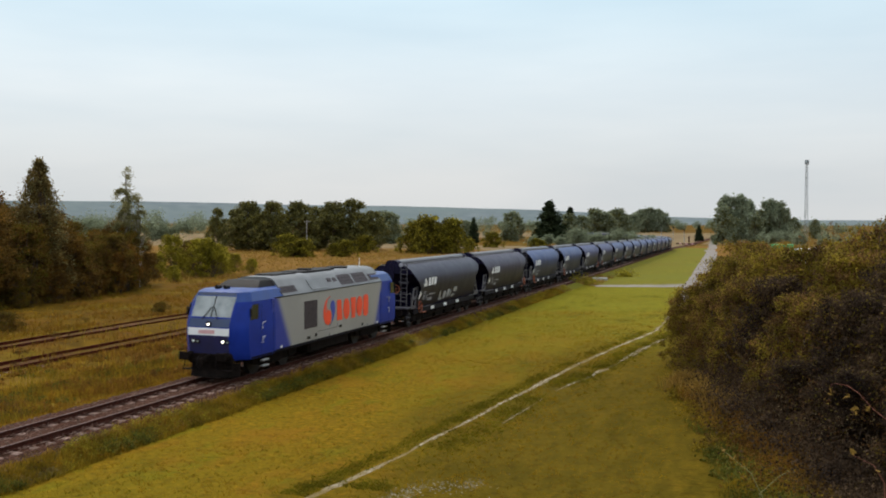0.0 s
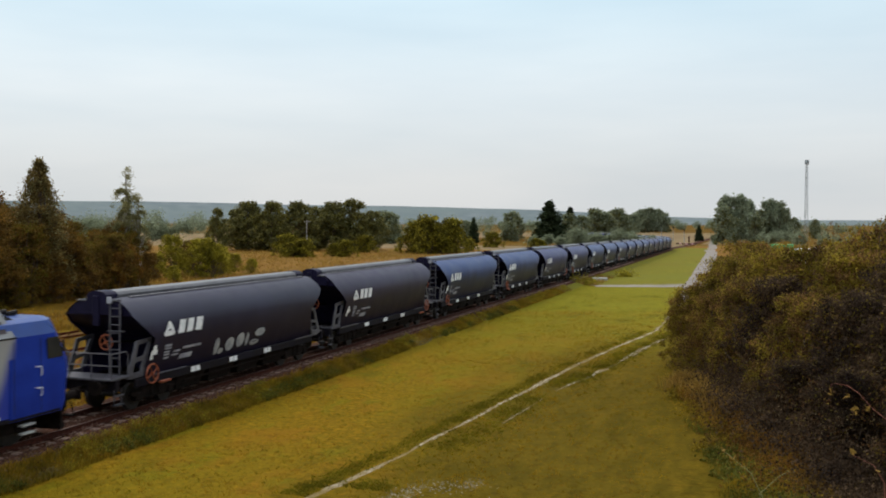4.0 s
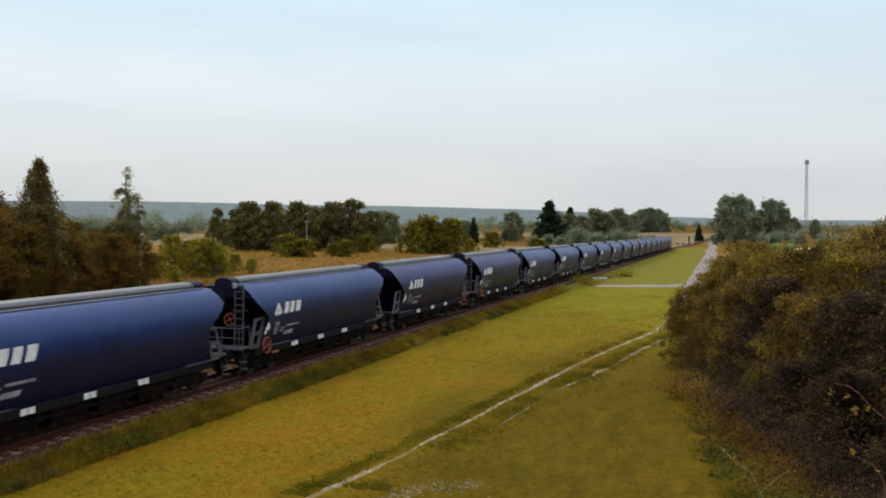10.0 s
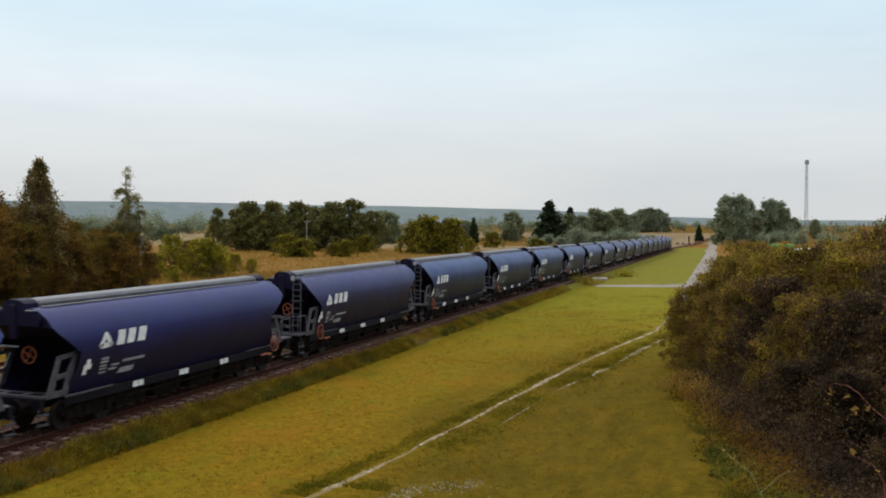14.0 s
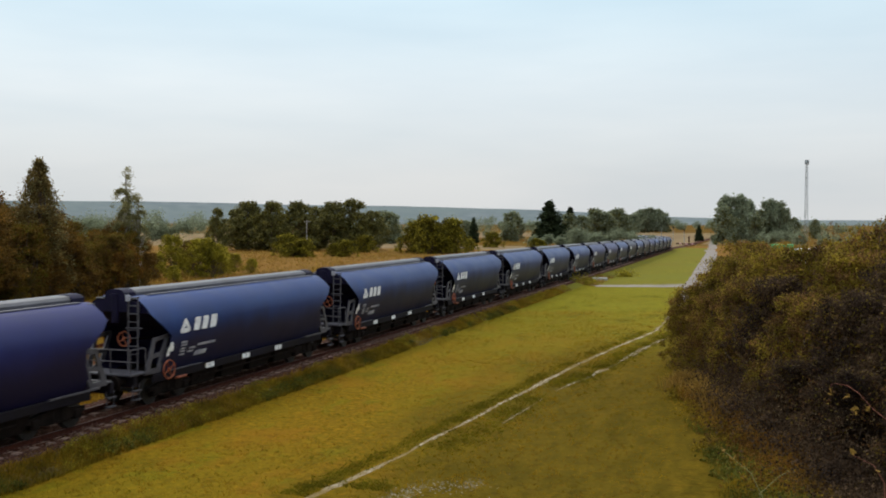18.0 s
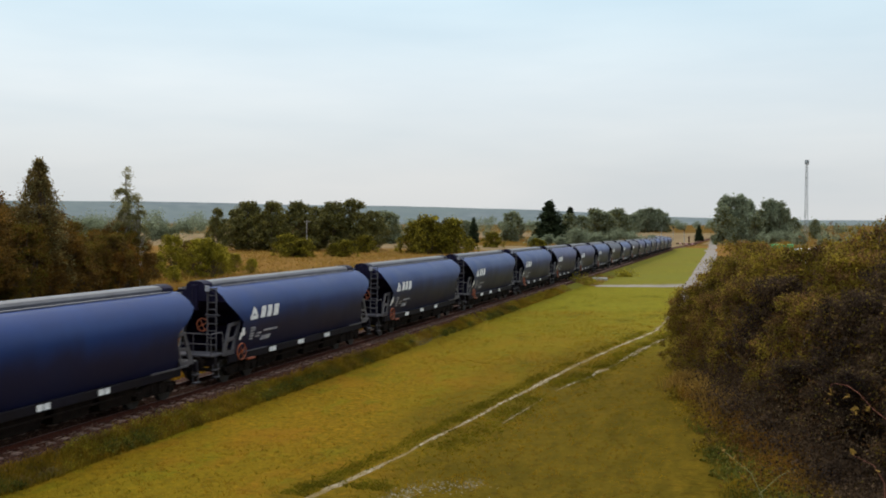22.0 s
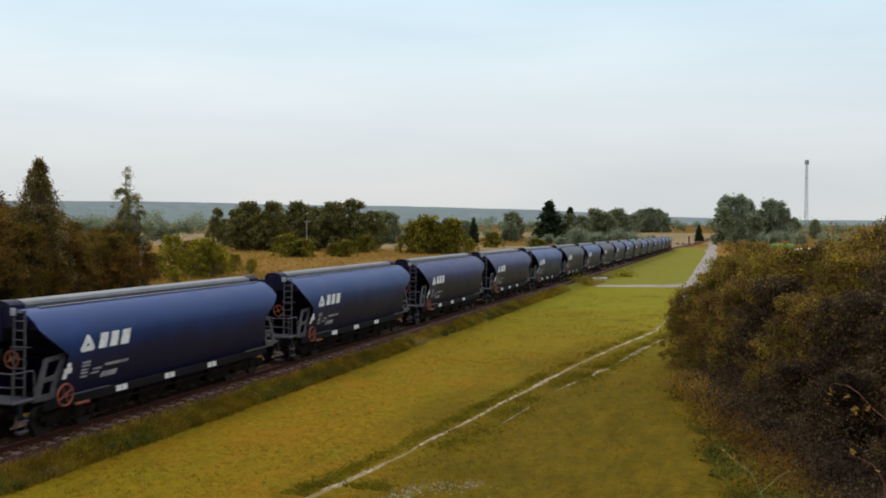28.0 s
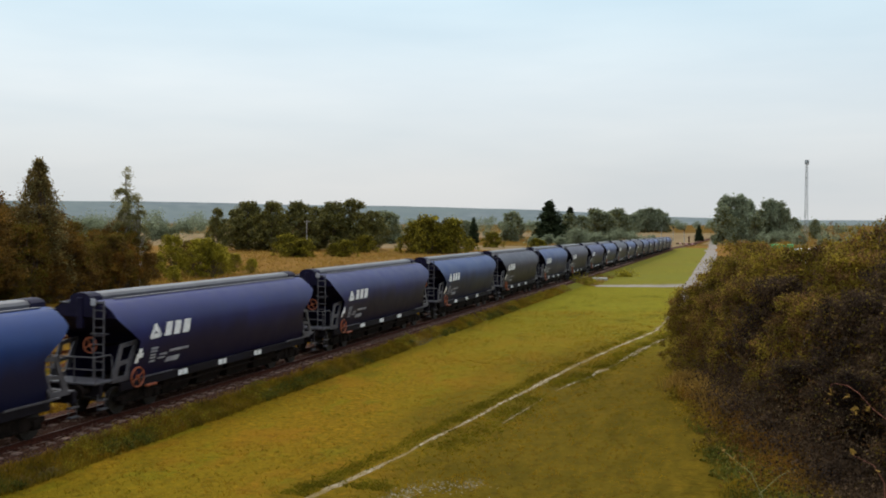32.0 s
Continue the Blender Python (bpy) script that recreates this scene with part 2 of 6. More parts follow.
L_HEDGE = leaf("hedge_leaves", (0.064, 0.036, 0.0165), (0.205, 0.112, 0.036), 0.65)
L_HEDGE_GREEN = leaf("hedge_top_leaves", (0.120, 0.092, 0.0125), (0.285, 0.205, 0.026), 0.55)
L_HEDGE_PALE = leaf("pale_turned_leaves", (0.14, 0.105, 0.055), (0.27, 0.20, 0.11), 0.5)
L_HEDGE_RED = leaf("reddish_hedge_leaves", (0.075, 0.036, 0.015), (0.155, 0.072, 0.026), 0.5)
# Darker hedge leaves: the shade low in the hedge is painted in.
L_HEDGE_SHADE = leaf("shaded_hedge_leaves", (0.028, 0.019, 0.015), (0.092, 0.058, 0.031), 0.7)
L_POPLAR = leaf("poplar_leaves", (0.102, 0.072, 0.0264), (0.24, 0.162, 0.0504))
L_RUT = leaf("greener_mown_blades", (0.105, 0.090, 0.0068), (0.180, 0.148, 0.0105), 0.35)
L_DRIFT = leaf("tall_yellow_blades", (0.2, 0.1188, 0.01), (0.34, 0.1936, 0.018), 0.4)
L_GRASS = leaf("tall_grass_blades", (0.126, 0.0675, 0.0066), (0.250, 0.130, 0.01485), 0.4)
L_MOWN = leaf("mown_blades", (0.16, 0.104, 0.0072), (0.300, 0.176, 0.0115), 0.4)
L_WEED = leaf("weed_blades", (0.1116, 0.08324, 0.0096), (0.2712, 0.1794, 0.0156), 0.4)
L_STRAW = leaf("straw_blades", (0.2, 0.1209, 0.027), (0.32, 0.1953, 0.045), 0.4)
L_GREEN = leaf("fresh_weed_leaves", (0.065, 0.069, 0.01092), (0.143, 0.138, 0.0234), 0.4)
M_STEM = mat("pale_green_stem", (0.16, 0.15, 0.04), (0.28, 0.26, 0.09), 5.0, 0.8, 0.2)
M_TWIG = mat("brown_twig", (0.14, 0.0378, 0.021), (0.252, 0.084, 0.0462), 5.0, 0.8, 0.2)

T_BLUE = mat("blue_wagon_paint", (0.0055, 0.0265, 0.122), (0.0082, 0.0390, 0.165), 1.2, 0.44, 0.02, (0.0060, 0.0230, 0.108), 0.5, local=True, stretch=(1, 0.6, 0.35))
T_NAVY = mat("dark_blue_wagon_paint", (0.0115, 0.0145, 0.088), (0.0165, 0.0215, 0.118), 2.2, 0.44, 0.03, (0.0115, 0.0135, 0.078), 0.5, local=True, stretch=(1, 0.6, 0.35))
T_VIOLET = mat("faded_violet_grey_wagon_paint", (0.0157, 0.01026, 0.03272), (0.02486, 0.01711, 0.04736), 2.2, 0.45, 0.04, (0.0157, 0.01026, 0.02997), 0.5, local=True, stretch=(1, 0.6, 0.35))
T_GREY = mat("dirty_grey_wagon_paint", (0.0145, 0.01303, 0.03239), (0.02294, 0.02064, 0.0471), 2.2, 0.45, 0.04, (0.01376, 0.01173, 0.02797), 0.5, local=True, stretch=(1, 0.6, 0.35))
# Navy taken nearly to black: the shade between wagons is in the colour.
T_END = mat("shaded_navy_end_paint", (0.0058, 0.0046, 0.0175), (0.0098, 0.0078, 0.0265), 3.0, 0.55, 0.1, local=True)
T_ROOF = mat("pale_roof_cover", (0.082, 0.07872, 0.08856), (0.1148, 0.1115, 0.1181), 2.0, 0.5, 0.1, (0.06888, 0.06429, 0.0656), 0.6, local=True)
T_STEEL = mat("grimy_underframe", (0.005775, 0.0042, 0.003675), (0.0147, 0.0105, 0.008925), 5.0, 0.85, 0.3, local=True)
T_SILL = mat("grimy_blue_sill", (0.0056, 0.0044, 0.0085), (0.0105, 0.0085, 0.0145), 3.0, 0.7, 0.2, (0.0085, 0.006, 0.0062), 0.8, local=True)
T_GREYSTEEL = mat("grey_galvanised_steel", (0.04406, 0.04147, 0.05184), (0.08296, 0.07776, 0.09072), 5.0, 0.55, 0.1, local=True, metal=0.2)
T_WHITE = mat("white_lettering_paint", (0.62, 0.62, 0.64), (0.80, 0.80, 0.80), 4.0, 0.6, 0.0, local=True)
T_DIM = mat("worn_white_marking", (0.20, 0.20, 0.24), (0.34, 0.34, 0.37), 4.0, 0.7, 0.0, local=True)
T_ORANGE = mat("orange_handwheel_paint", (0.176, 0.036, 0.0112), (0.288, 0.068, 0.0208), 4.0, 0.55, 0.05, local=True)
T_GRAFFITI = mat("pale_spray_paint", (0.22, 0.23, 0.25), (0.36, 0.36, 0.36), 3.0, 0.7, 0.0, local=True)
T_WHEEL = mat("worn_wheel_steel", (0.0105, 0.00875, 0.0077), (0.0315, 0.02625, 0.02275), 5.0, 0.6, 0.1, local=True, metal=0.5)
E_BLUE = mat("deep_blue_gloss_paint", (0.0052, 0.0225, 0.215), (0.0072, 0.0305, 0.270), 1.5, 0.42, 0.02, local=True)
E_SKYBLUE = mat("light_blue_gloss_paint", (0.0095, 0.038, 0.180), (0.0125, 0.049, 0.220), 1.5, 0.36, 0.02, local=True, coat=0.1)
E_GREY = mat("warm_light_grey_paint", (0.2842, 0.2768, 0.2693), (0.3441, 0.3366, 0.3264), 1.2, 0.4, 0.02, (0.2543, 0.2468, 0.2366), 0.3, local=True, coat=0.2)
E_ROOF = mat("grey_roof_paint", (0.1326, 0.1359, 0.1392), (0.179, 0.1823, 0.1856), 1.5, 0.5, 0.05, (0.1094, 0.1094, 0.1094), 0.5, local=True)
E_DARK = mat("dark_roof_equipment", (0.0080, 0.0062, 0.0062), (0.0185, 0.0145, 0.0140), 3.0, 0.6, 0.1, local=True)
E_GRILLE = mat("brown_grey_grille", (0.045, 0.0348, 0.0372), (0.072, 0.057, 0.06), 6.0, 0.6, 0.1, local=True)
E_WHITE = mat("white_front_band", (0.72, 0.72, 0.72), (0.82, 0.82, 0.82), 2.0, 0.4, 0.0, local=True)
E_RED = mat("orange_red_lettering", (0.80, 0.055, 0.012), (0.88, 0.075, 0.02), 2.0, 0.45, 0.0, local=True)
# Sky reflection is put into the pale, mottled base colour of this glass.
E_GLASS = mat("pale_sky_tinted_glass", (0.12, 0.14, 0.145), (0.23, 0.255, 0.255), 1.6, 0.12, 0.0, local=True, coat=1.0)
E_SIDEGLASS = mat("dark_cab_window_glass", (0.012, 0.014, 0.014), (0.03, 0.03, 0.03), 1.0, 0.12, 0.0, local=True)
E_LAMP = glow("headlight_glow", (1.0, 0.93, 0.82), 3.0)
# Nose colours toned down: the front's shade, with some dirt, is painted in.
E_APRON = mat("shaded_dirty_nose_paint", (0.0085, 0.0095, 0.062), (0.016, 0.016, 0.088), 2.5, 0.6, 0.05, (0.016, 0.013, 0.05), 0.9, local=True)
E_BROW = mat("dull_nose_paint", (0.018, 0.036, 0.105), (0.029, 0.052, 0.135), 2.5, 0.6, 0.05, (0.038, 0.046, 0.08), 0.9, local=True)
E_SEAM = mat("door_seam_shadow_gap", (0.004, 0.008, 0.05), (0.006, 0.011, 0.065), 3.0, 0.7, 0.0, local=True)
T_PALE = mat("pale_step_steel", (0.28, 0.27, 0.27), (0.42, 0.41, 0.40), 5.0, 0.6, 0.05, local=True)
E_PINK = mat("pale_red_band_marking", (0.55, 0.30, 0.30), (0.62, 0.36, 0.36), 4.0, 0.5, 0.0, local=True)
for paint, k in ((E_BLUE, 0.2), (E_SKYBLUE, 0.25), (E_DARK, 0.12), (E_GRILLE, 0.15), (T_BLUE, 0.28), (T_NAVY, 0.26), (T_VIOLET, 0.26), (T_GREY, 0.26), (T_STEEL, 0.05), (T_SILL, 0.12), (T_END, 0.1), (M_RAIL, 0.1)):
    paint.node_tree.nodes["Principled BSDF"].inputs["Specular IOR Level"].default_value = k


def shade_and_grime(paint):
    """Painted shade: streaky darkening with some dirt down the lower side sheets."""
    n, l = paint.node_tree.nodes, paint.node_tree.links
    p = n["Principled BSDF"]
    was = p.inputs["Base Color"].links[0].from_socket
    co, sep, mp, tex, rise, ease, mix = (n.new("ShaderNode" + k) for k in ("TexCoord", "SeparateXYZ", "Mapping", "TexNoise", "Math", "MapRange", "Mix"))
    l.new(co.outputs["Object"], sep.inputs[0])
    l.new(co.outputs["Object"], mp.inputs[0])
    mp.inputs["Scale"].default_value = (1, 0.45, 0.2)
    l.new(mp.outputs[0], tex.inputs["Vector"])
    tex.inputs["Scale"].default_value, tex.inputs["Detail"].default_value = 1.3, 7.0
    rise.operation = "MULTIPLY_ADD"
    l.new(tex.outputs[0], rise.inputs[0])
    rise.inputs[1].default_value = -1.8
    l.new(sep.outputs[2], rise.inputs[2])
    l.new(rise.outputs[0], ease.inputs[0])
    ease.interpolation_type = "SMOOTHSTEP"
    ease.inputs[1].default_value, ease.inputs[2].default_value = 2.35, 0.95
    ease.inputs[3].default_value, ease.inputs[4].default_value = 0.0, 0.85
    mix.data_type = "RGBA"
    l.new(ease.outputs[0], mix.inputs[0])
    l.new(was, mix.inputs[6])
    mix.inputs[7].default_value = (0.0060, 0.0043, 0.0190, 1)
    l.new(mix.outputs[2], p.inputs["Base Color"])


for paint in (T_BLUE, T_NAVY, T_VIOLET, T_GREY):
    shade_and_grime(paint)
E_SIGN = mat("dark_blue_gloss_logo", (0.03, 0.05, 0.33), (0.035, 0.06, 0.40), 2.0, 0.4, 0.0, local=True)


def fade_paint():
    """Light grey flank that fades into the deep blue of both cabs along slanting edges."""
    m = mat("grey_flank_fading_to_blue", (0.2842, 0.2768, 0.2693), (0.3441, 0.3366, 0.3264), 1.2, 0.4, 0.02, (0.2543, 0.2468, 0.2366), 0.3, local=True, coat=0.2)
    n, l = m.node_tree.nodes, m.node_tree.links
    p = n["Principled BSDF"]
    was = p.inputs["Base Color"].links[0].from_socket
    co, sep, grain = n.new("ShaderNodeTexCoord"), n.new("ShaderNodeSeparateXYZ"), n.new("ShaderNodeTexWhiteNoise")
    l.new(co.outputs["Object"], sep.inputs[0])
    total = None
    # slope with height, place at rail level, soft width
    for slope, lo, hi in ((0.525, -3.62, -4.22), (-0.426, 4.48, 5.02)):
        a, r = n.new("ShaderNodeMath"), n.new("ShaderNodeMapRange")
        a.operation = "MULTIPLY_ADD"
        l.new(sep.outputs[2], a.inputs[0])
        a.inputs[1].default_value = slope
        l.new(sep.outputs[1], a.inputs[2])
        l.new(a.outputs[0], r.inputs[0])
        r.interpolation_type = "SMOOTHSTEP"
        r.inputs[1].default_value, r.inputs[2].default_value = lo, hi
        if total is None:
            total = r
        else:
            both = n.new("ShaderNodeMath")
            both.operation = "MAXIMUM"
            l.new(total.outputs[0], both.inputs[0])
            l.new(r.outputs[0], both.inputs[1])
            total = both
    mix = n.new("ShaderNodeMix")
    mix.data_type = "RGBA"
    l.new(total.outputs[0], mix.inputs[0])
    l.new(was, mix.inputs[6])
    mix.inputs[7].default_value = (0.0062, 0.0265, 0.262, 1)
    l.new(mix.outputs[2], p.inputs["Base Color"])
    return m


E_FLANK = fade_paint()

# ---- mesh tools ----


class Geo:
    """Vertices and faces of one mesh."""

    def __init__(self):
        self.v, self.f = [], []

    def add(self, verts, faces):
        k = len(self.v)
        self.v += [tuple(p) for p in verts]
        self.f += [tuple(k + i for i in face) for face in faces]
        return self

    def box(self, x0, x1, y0, y1, z0, z1, c=0.0):
        """A box, with its edges cut by c."""
        if c <= 0:
            return self.add([(x, y, z) for z in (z0, z1) for x, y in ((x0, y0), (x1, y0), (x1, y1), (x0, y1))],
                            [(3, 2, 1, 0), (4, 5, 6, 7), (0, 1, 5, 4), (1, 2, 6, 5), (2, 3, 7, 6), (3, 0, 4, 7)])
        c = min(c, (x1 - x0) / 2.2, (y1 - y0) / 2.2, (z1 - z0) / 2.2)

        def ring(z, k):
            return [(x0 + c, y0 + k, z), (x1 - c, y0 + k, z), (x1 - k, y0 + c, z), (x1 - k, y1 - c, z), (x1 - c, y1 - k, z), (x0 + c, y1 - k, z), (x0 + k, y1 - c, z), (x0 + k, y0 + c, z)]
        return self.loft([ring(z0, c), ring(z0 + c, 0), ring(z1 - c, 0), ring(z1, c)])

    def loft(self, rings, caps=True, closed=True):
        """Skins rings of equal length; the rings run against the clock as seen from the last one."""
        n, k = len(rings[0]), len(self.v)
        for r in rings:
            self.v += [tuple(p) for p in r]
        for j in range(len(rings) - 1):
            for i in range(n if closed else n - 1):
                a, b = k + j * n + i, k + j * n + (i + 1) % n
                self.f.append((a, b, b + n, a + n))
        if caps and closed:
            self.f.append(tuple(k + i for i in reversed(range(n))))
            self.f.append(tuple(k + (len(rings) - 1) * n + i for i in range(n)))
        return self

    def rod(self, p, q, r, n=8, r2=None):
        p, q = Vector(p), Vector(q)
        w = (q - p).normalized()
        u = w.orthogonal().normalized()
        v = w.cross(u)
        rings = [[c + (u * math.cos(a) + v * math.sin(a)) * k for a in (2 * math.pi * i / n for i in range(n))] for c, k in ((p, r), (q, r if r2 is None else r2))]
        return self.loft(rings)

    def wire(self, pts, r, n=6):
        for p, q in zip(pts, pts[1:]):
            self.rod(p, q, r, n)
        return self

    def prism(self, outline, axis, lo, hi):
        """An outline of (a, b) pairs, pushed through from lo to hi along axis 0, 1 or 2."""
        def at(a, b, h):
            return ((h, a, b), (a, h, b), (a, b, h))[axis]
        rings = [[at(a, b, h) for a, b in outline] for h in (lo, hi)]
        return self.loft(rings)

    def ring(self, centre, axis, r, tube, n=20, m=6):
        """A torus about axis 0, 1 or 2."""
        rings = []
        for i in range(n):
            a = 2 * math.pi * i / n
            row = []
            for j in range(m):
                b = 2 * math.pi * j / m
                k, h = r + tube * math.cos(b), tube * math.sin(b)
                p = (k * math.cos(a), k * math.sin(a))
                o = ((h, *p), (p[0], h, p[1]), (*p, h))[axis]
                row.append((centre[0] + o[0], centre[1] + o[1], centre[2] + o[2]))
            rings.append(row)
        rings.append(rings[0])
        return self.loft(rings, caps=False)

    def mesh(self, name, material, smooth=35):
        me = bpy.data.meshes.new(name)
        me.from_pydata(self.v, [], self.f)
        me.materials.append(material)
        if smooth:
            bm = bmesh.new()
            bm.from_mesh(me)
            bmesh.ops.recalc_face_normals(bm, faces=bm.faces)
            bm.to_mesh(me)
            bm.free()
            me.polygons.foreach_set("use_smooth", [True] * len(me.polygons))
            me.set_sharp_from_angle(angle=radians(smooth))
        return me


def part(name, geo, material, parent=None, label="", smooth=35):
    """One mesh object under a thing or a part."""
    ob = new(name, geo.mesh(name, material, smooth) if isinstance(geo, Geo) else geo)
    if parent:
        ob.parent = parent
    return tagged(ob, label)


def thing(name, label, category, m=None, group="", kind=""):
    ob = new(name)
    ob.empty_display_size = 0.3
    if m is not None:
        ob.matrix_basis = m
    return tagged(ob, label, category, group, kind)


def oval(cx, cy, rx, ry, n=20):
    return [(cx + rx * math.cos(2 * math.pi * i / n), cy + ry * math.sin(2 * math.pi * i / n)) for i in range(n)]

# ---- ground ----
# cross-section of the land beside the line: metres to the right of the track's middle, height
PROFILE = ((-4000, -0.6), (-21.6, -0.6), (-20.0, -0.42), (-15.4, -0.42), (-14.4, -0.6), (-13, -0.62), (-4.2, -0.66), (-3.0, -0.5), (-1.95, -0.21), (1.95, -0.21), (2.75, -0.58), (4, -0.62), (4000, -0.62))


def land(a, s):
    for (a0, z0), (a1, z1) in zip(PROFILE, PROFILE[1:]):
        if a0 <= a <= a1:
            z = z0 + (z1 - z0) * (a - a0) / (a1 - a0)
            break
    z += dip(s)
    if a > 3.2 or a < -4.5:
        z += 0.16 * noise.noise((a * 0.09, s * 0.06, 0.3)) * min(1.0, abs(a) / 12) + 0.03 * noise.noise((a * 0.7, s * 0.5, 4.1))
    if a < -60:
        z += 2.2 * min(1, (-60 - a) / 300) * noise.noise((a * 0.004, s * 0.003, 7.7))
    if s < 15 and a > 7:
        z += 5.4 * min(1.0, (15 - s) / 12) * min(1.0, (a - 7) / 8)
    return z


def spot(a, s):
    """The place on the ground a metres to the right of the track, s metres along it."""
    x, _ = swing(min(s, 330))
    pull = max(0.0, min(1.0, (500 - abs(a)) / 420)) if abs(a) > 80 else 1.0
    return Vector((TRACK_X + a - x * pull, s, land(a, s)))


def at_xy(x, y):
    """The ground under a place of the plan."""
    a = x - TRACK_X + swing(min(y, 330))[0]
    return Vector((x, y, land(a, y)))


def graded(stops):
    out = []
    for lo, hi, step in stops:
        k = max(1, round((hi - lo) / step))
        out += [lo + (hi - lo) * i / k for i in range(k)]
    return out + [stops[-1][1]]


def land_cover(a, s):
    wob = 2.2 * noise.noise((a * 0.12, s * 0.09, 2.0)) + 1.6 * noise.noise((a * 0.5, s * 0.4, 6.0)) + 1.2 * noise.noise((a * 1.3, s * 1.1, 8.0))
    if -3.1 < a < 1.95:
        return 4
    if 1.95 <= a < 2.75:
        return 7 if s < 92 else 1 if s < 392 else 3
    if a >= 2.75:
        if s < 112:
            return 0
        if s < 262:
            return 1 if a < 13.5 else 2
        if s < 392 and a < 13:
            return 1
        return 6 if s < 480 else 5 if a < 24 and s < 800 else 3
    if a > -48 + wob * 3 and s < 330:
        return 3
    if s < 300 and a > -260:
        return 6 if s > 92 else 3
    if s < 950:
        return 5 if noise.noise((a * 0.003, s * 0.006, 9.0)) > -0.25 else 3
    return 3


def build_ground():
    cols = graded([(-4000, -900, 400), (-900, -300, 60), (-300, -60, 12), (-60, -24, 3), (-24, -4.2, 1.2), (-4.2, -1.95, 0.45), (-1.95, 1.95, 0.65), (1.95, 2.75, 0.4), (2.75, 10.4, 0.6), (10.4, 30, 1.2),
                   (30, 90, 8), (90, 900, 90), (900, 4000, 500)])
    rows = graded([(-60, 10, 7), (10, 62, 0.9), (62, 130, 2.0), (130, 340, 6), (340, 900, 40), (900, 4600, 400)])
    g, cover = Geo(), []
    for s in rows:
        for a in cols:
            p = spot(a, s)
            if 2.3 < a < 3.2:
                p.x += 0.35 * noise.noise((s * 0.4, 3.3, 1.0)) + 0.15 * noise.noise((s * 1.7, 8.3, 1.0))
            g.v.append(tuple(p))
    n = len(cols)
    for j in range(len(rows) - 1):
        for i in range(n - 1):
            g.f.append((j * n + i, j * n + i + 1, (j + 1) * n + i + 1, (j + 1) * n + i))
            cover.append(land_cover((cols[i] + cols[i + 1]) / 2, (rows[j] + rows[j + 1]) / 2))
    me = g.mesh("ground", M_MOWN, 0)
    for m in (M_FRESH, M_LANE, M_ROUGH, M_BALLAST, M_STUBBLE, M_MEADOW, M_SOIL):
        me.materials.append(m)
    me.polygons.foreach_set("material_index", cover)
    me.polygons.foreach_set("use_smooth", [True] * len(me.polygons))
    tagged(new("ground", me), "flat autumn farmland of mown grass, rough grass and stubble", "ground", kind="structure")


build_ground()


def ribbon(name, line, material, label, category, lift=0.02, rag=0.0, kind="structure"):
    """A path on the ground: line of (a, s, half width)."""
    g, pts = Geo(), []
    for (a0, s0, w0), (a1, s1, w1) in zip(line, line[1:]):
        k = max(2, round(abs(s1 - s0) / (0.5 if s0 < 80 else 3)), round(abs(a1 - a0) / 0.8))
        pts += [(a0 + (a1 - a0) * i / k, s0 + (s1 - s0) * i / k, w0 + (w1 - w0) * i / k) for i in range(k)]
    pts.append(line[-1])
    rows = []
    for i, (a, s, w) in enumerate(pts):
        b, c = pts[max(0, i - 1)], pts[min(len(pts) - 1, i + 1)]
        d = Vector((c[0] - b[0], c[1] - b[1])).normalized()
        row = []
        for k in (-1, -0.4, 0.4, 1):
            j = rag * (noise.noise((s * 0.9, k * 5, 1)) + noise.noise((s * 2.6, k * 5, 3)))
            e = w * k * (1 + j)
            aa, ss = a + d.y * e, s - d.x * e
            p = spot(aa, ss)
            row.append((p.x, p.y, p.z + (lift if abs(k) < 1 else -0.03)))
        rows.append(row)
    g.loft(rows, caps=False, closed=False)
    return part(name, g, material, None, label) if not kind else tagged(part(name, g, material), label, category, kind=kind)


ribbon("lane", [(3.7, 109, 1.9), (8, 111.3, 2.2), (12.5, 114, 3.0), (16, 116, 4.2)], M_ASPHALT, "pale worn asphalt lane crossing the grass to the railway", "lane", 0.05)
ribbon("road", [(14.7, 79, 0.25), (14.8, 90, 0.6), (14.9, 98, 0.95), (15.6, 112, 2.0), (15.5, 124, 2.0), (15.2, 150, 1.9), (14.8, 194, 1.9), (14.3, 280, 2.0), (13.9, 343, 2.1), (11.0, 410, 2.0), (6.4, 500, 1.9), (-3.0, 682, 1.7)], M_ASPHALT, "pale grey asphalt road running beside the railway", "road", 0.07)
RUT = [(10.1, 14), (10.42, 21.6), (10.62, 22.9), (10.82, 24.4), (11.02, 26.5), (11.14, 28.7), (11.32, 30.6), (11.56, 33.0), (11.74, 35.3), (12.02, 37.7), (12.33, 41.0), (12.65, 44.8), (13.07, 48.6), (13.71, 53.5), (14.36, 58.1), (14.91, 62.5), (15.0, 70), (14.8, 80)]
OTHER_RUT = [(11.72, 22.7), (11.85, 23.8), (12.22, 27.3), (12.62, 30.3), (12.86, 34.0), (13.06, 37.0), (13.53, 40.3), (13.94, 42.1), (14.18, 44.1), (14.45, 45.9), (14.7, 49.1), (14.99, 51.5), (15.53, 56.0), (16.07, 59.1), (16.5, 62)]
ribbon("wheel_track", [(a, s, 0.21 if s < 26 else 0.13 if s < 34 else 0.14 if s < 40 else 0.19) for a, s in RUT], M_SAND, "pale sandy wheel rut worn into the grass", "wheel rut", 0.012, 0.9)
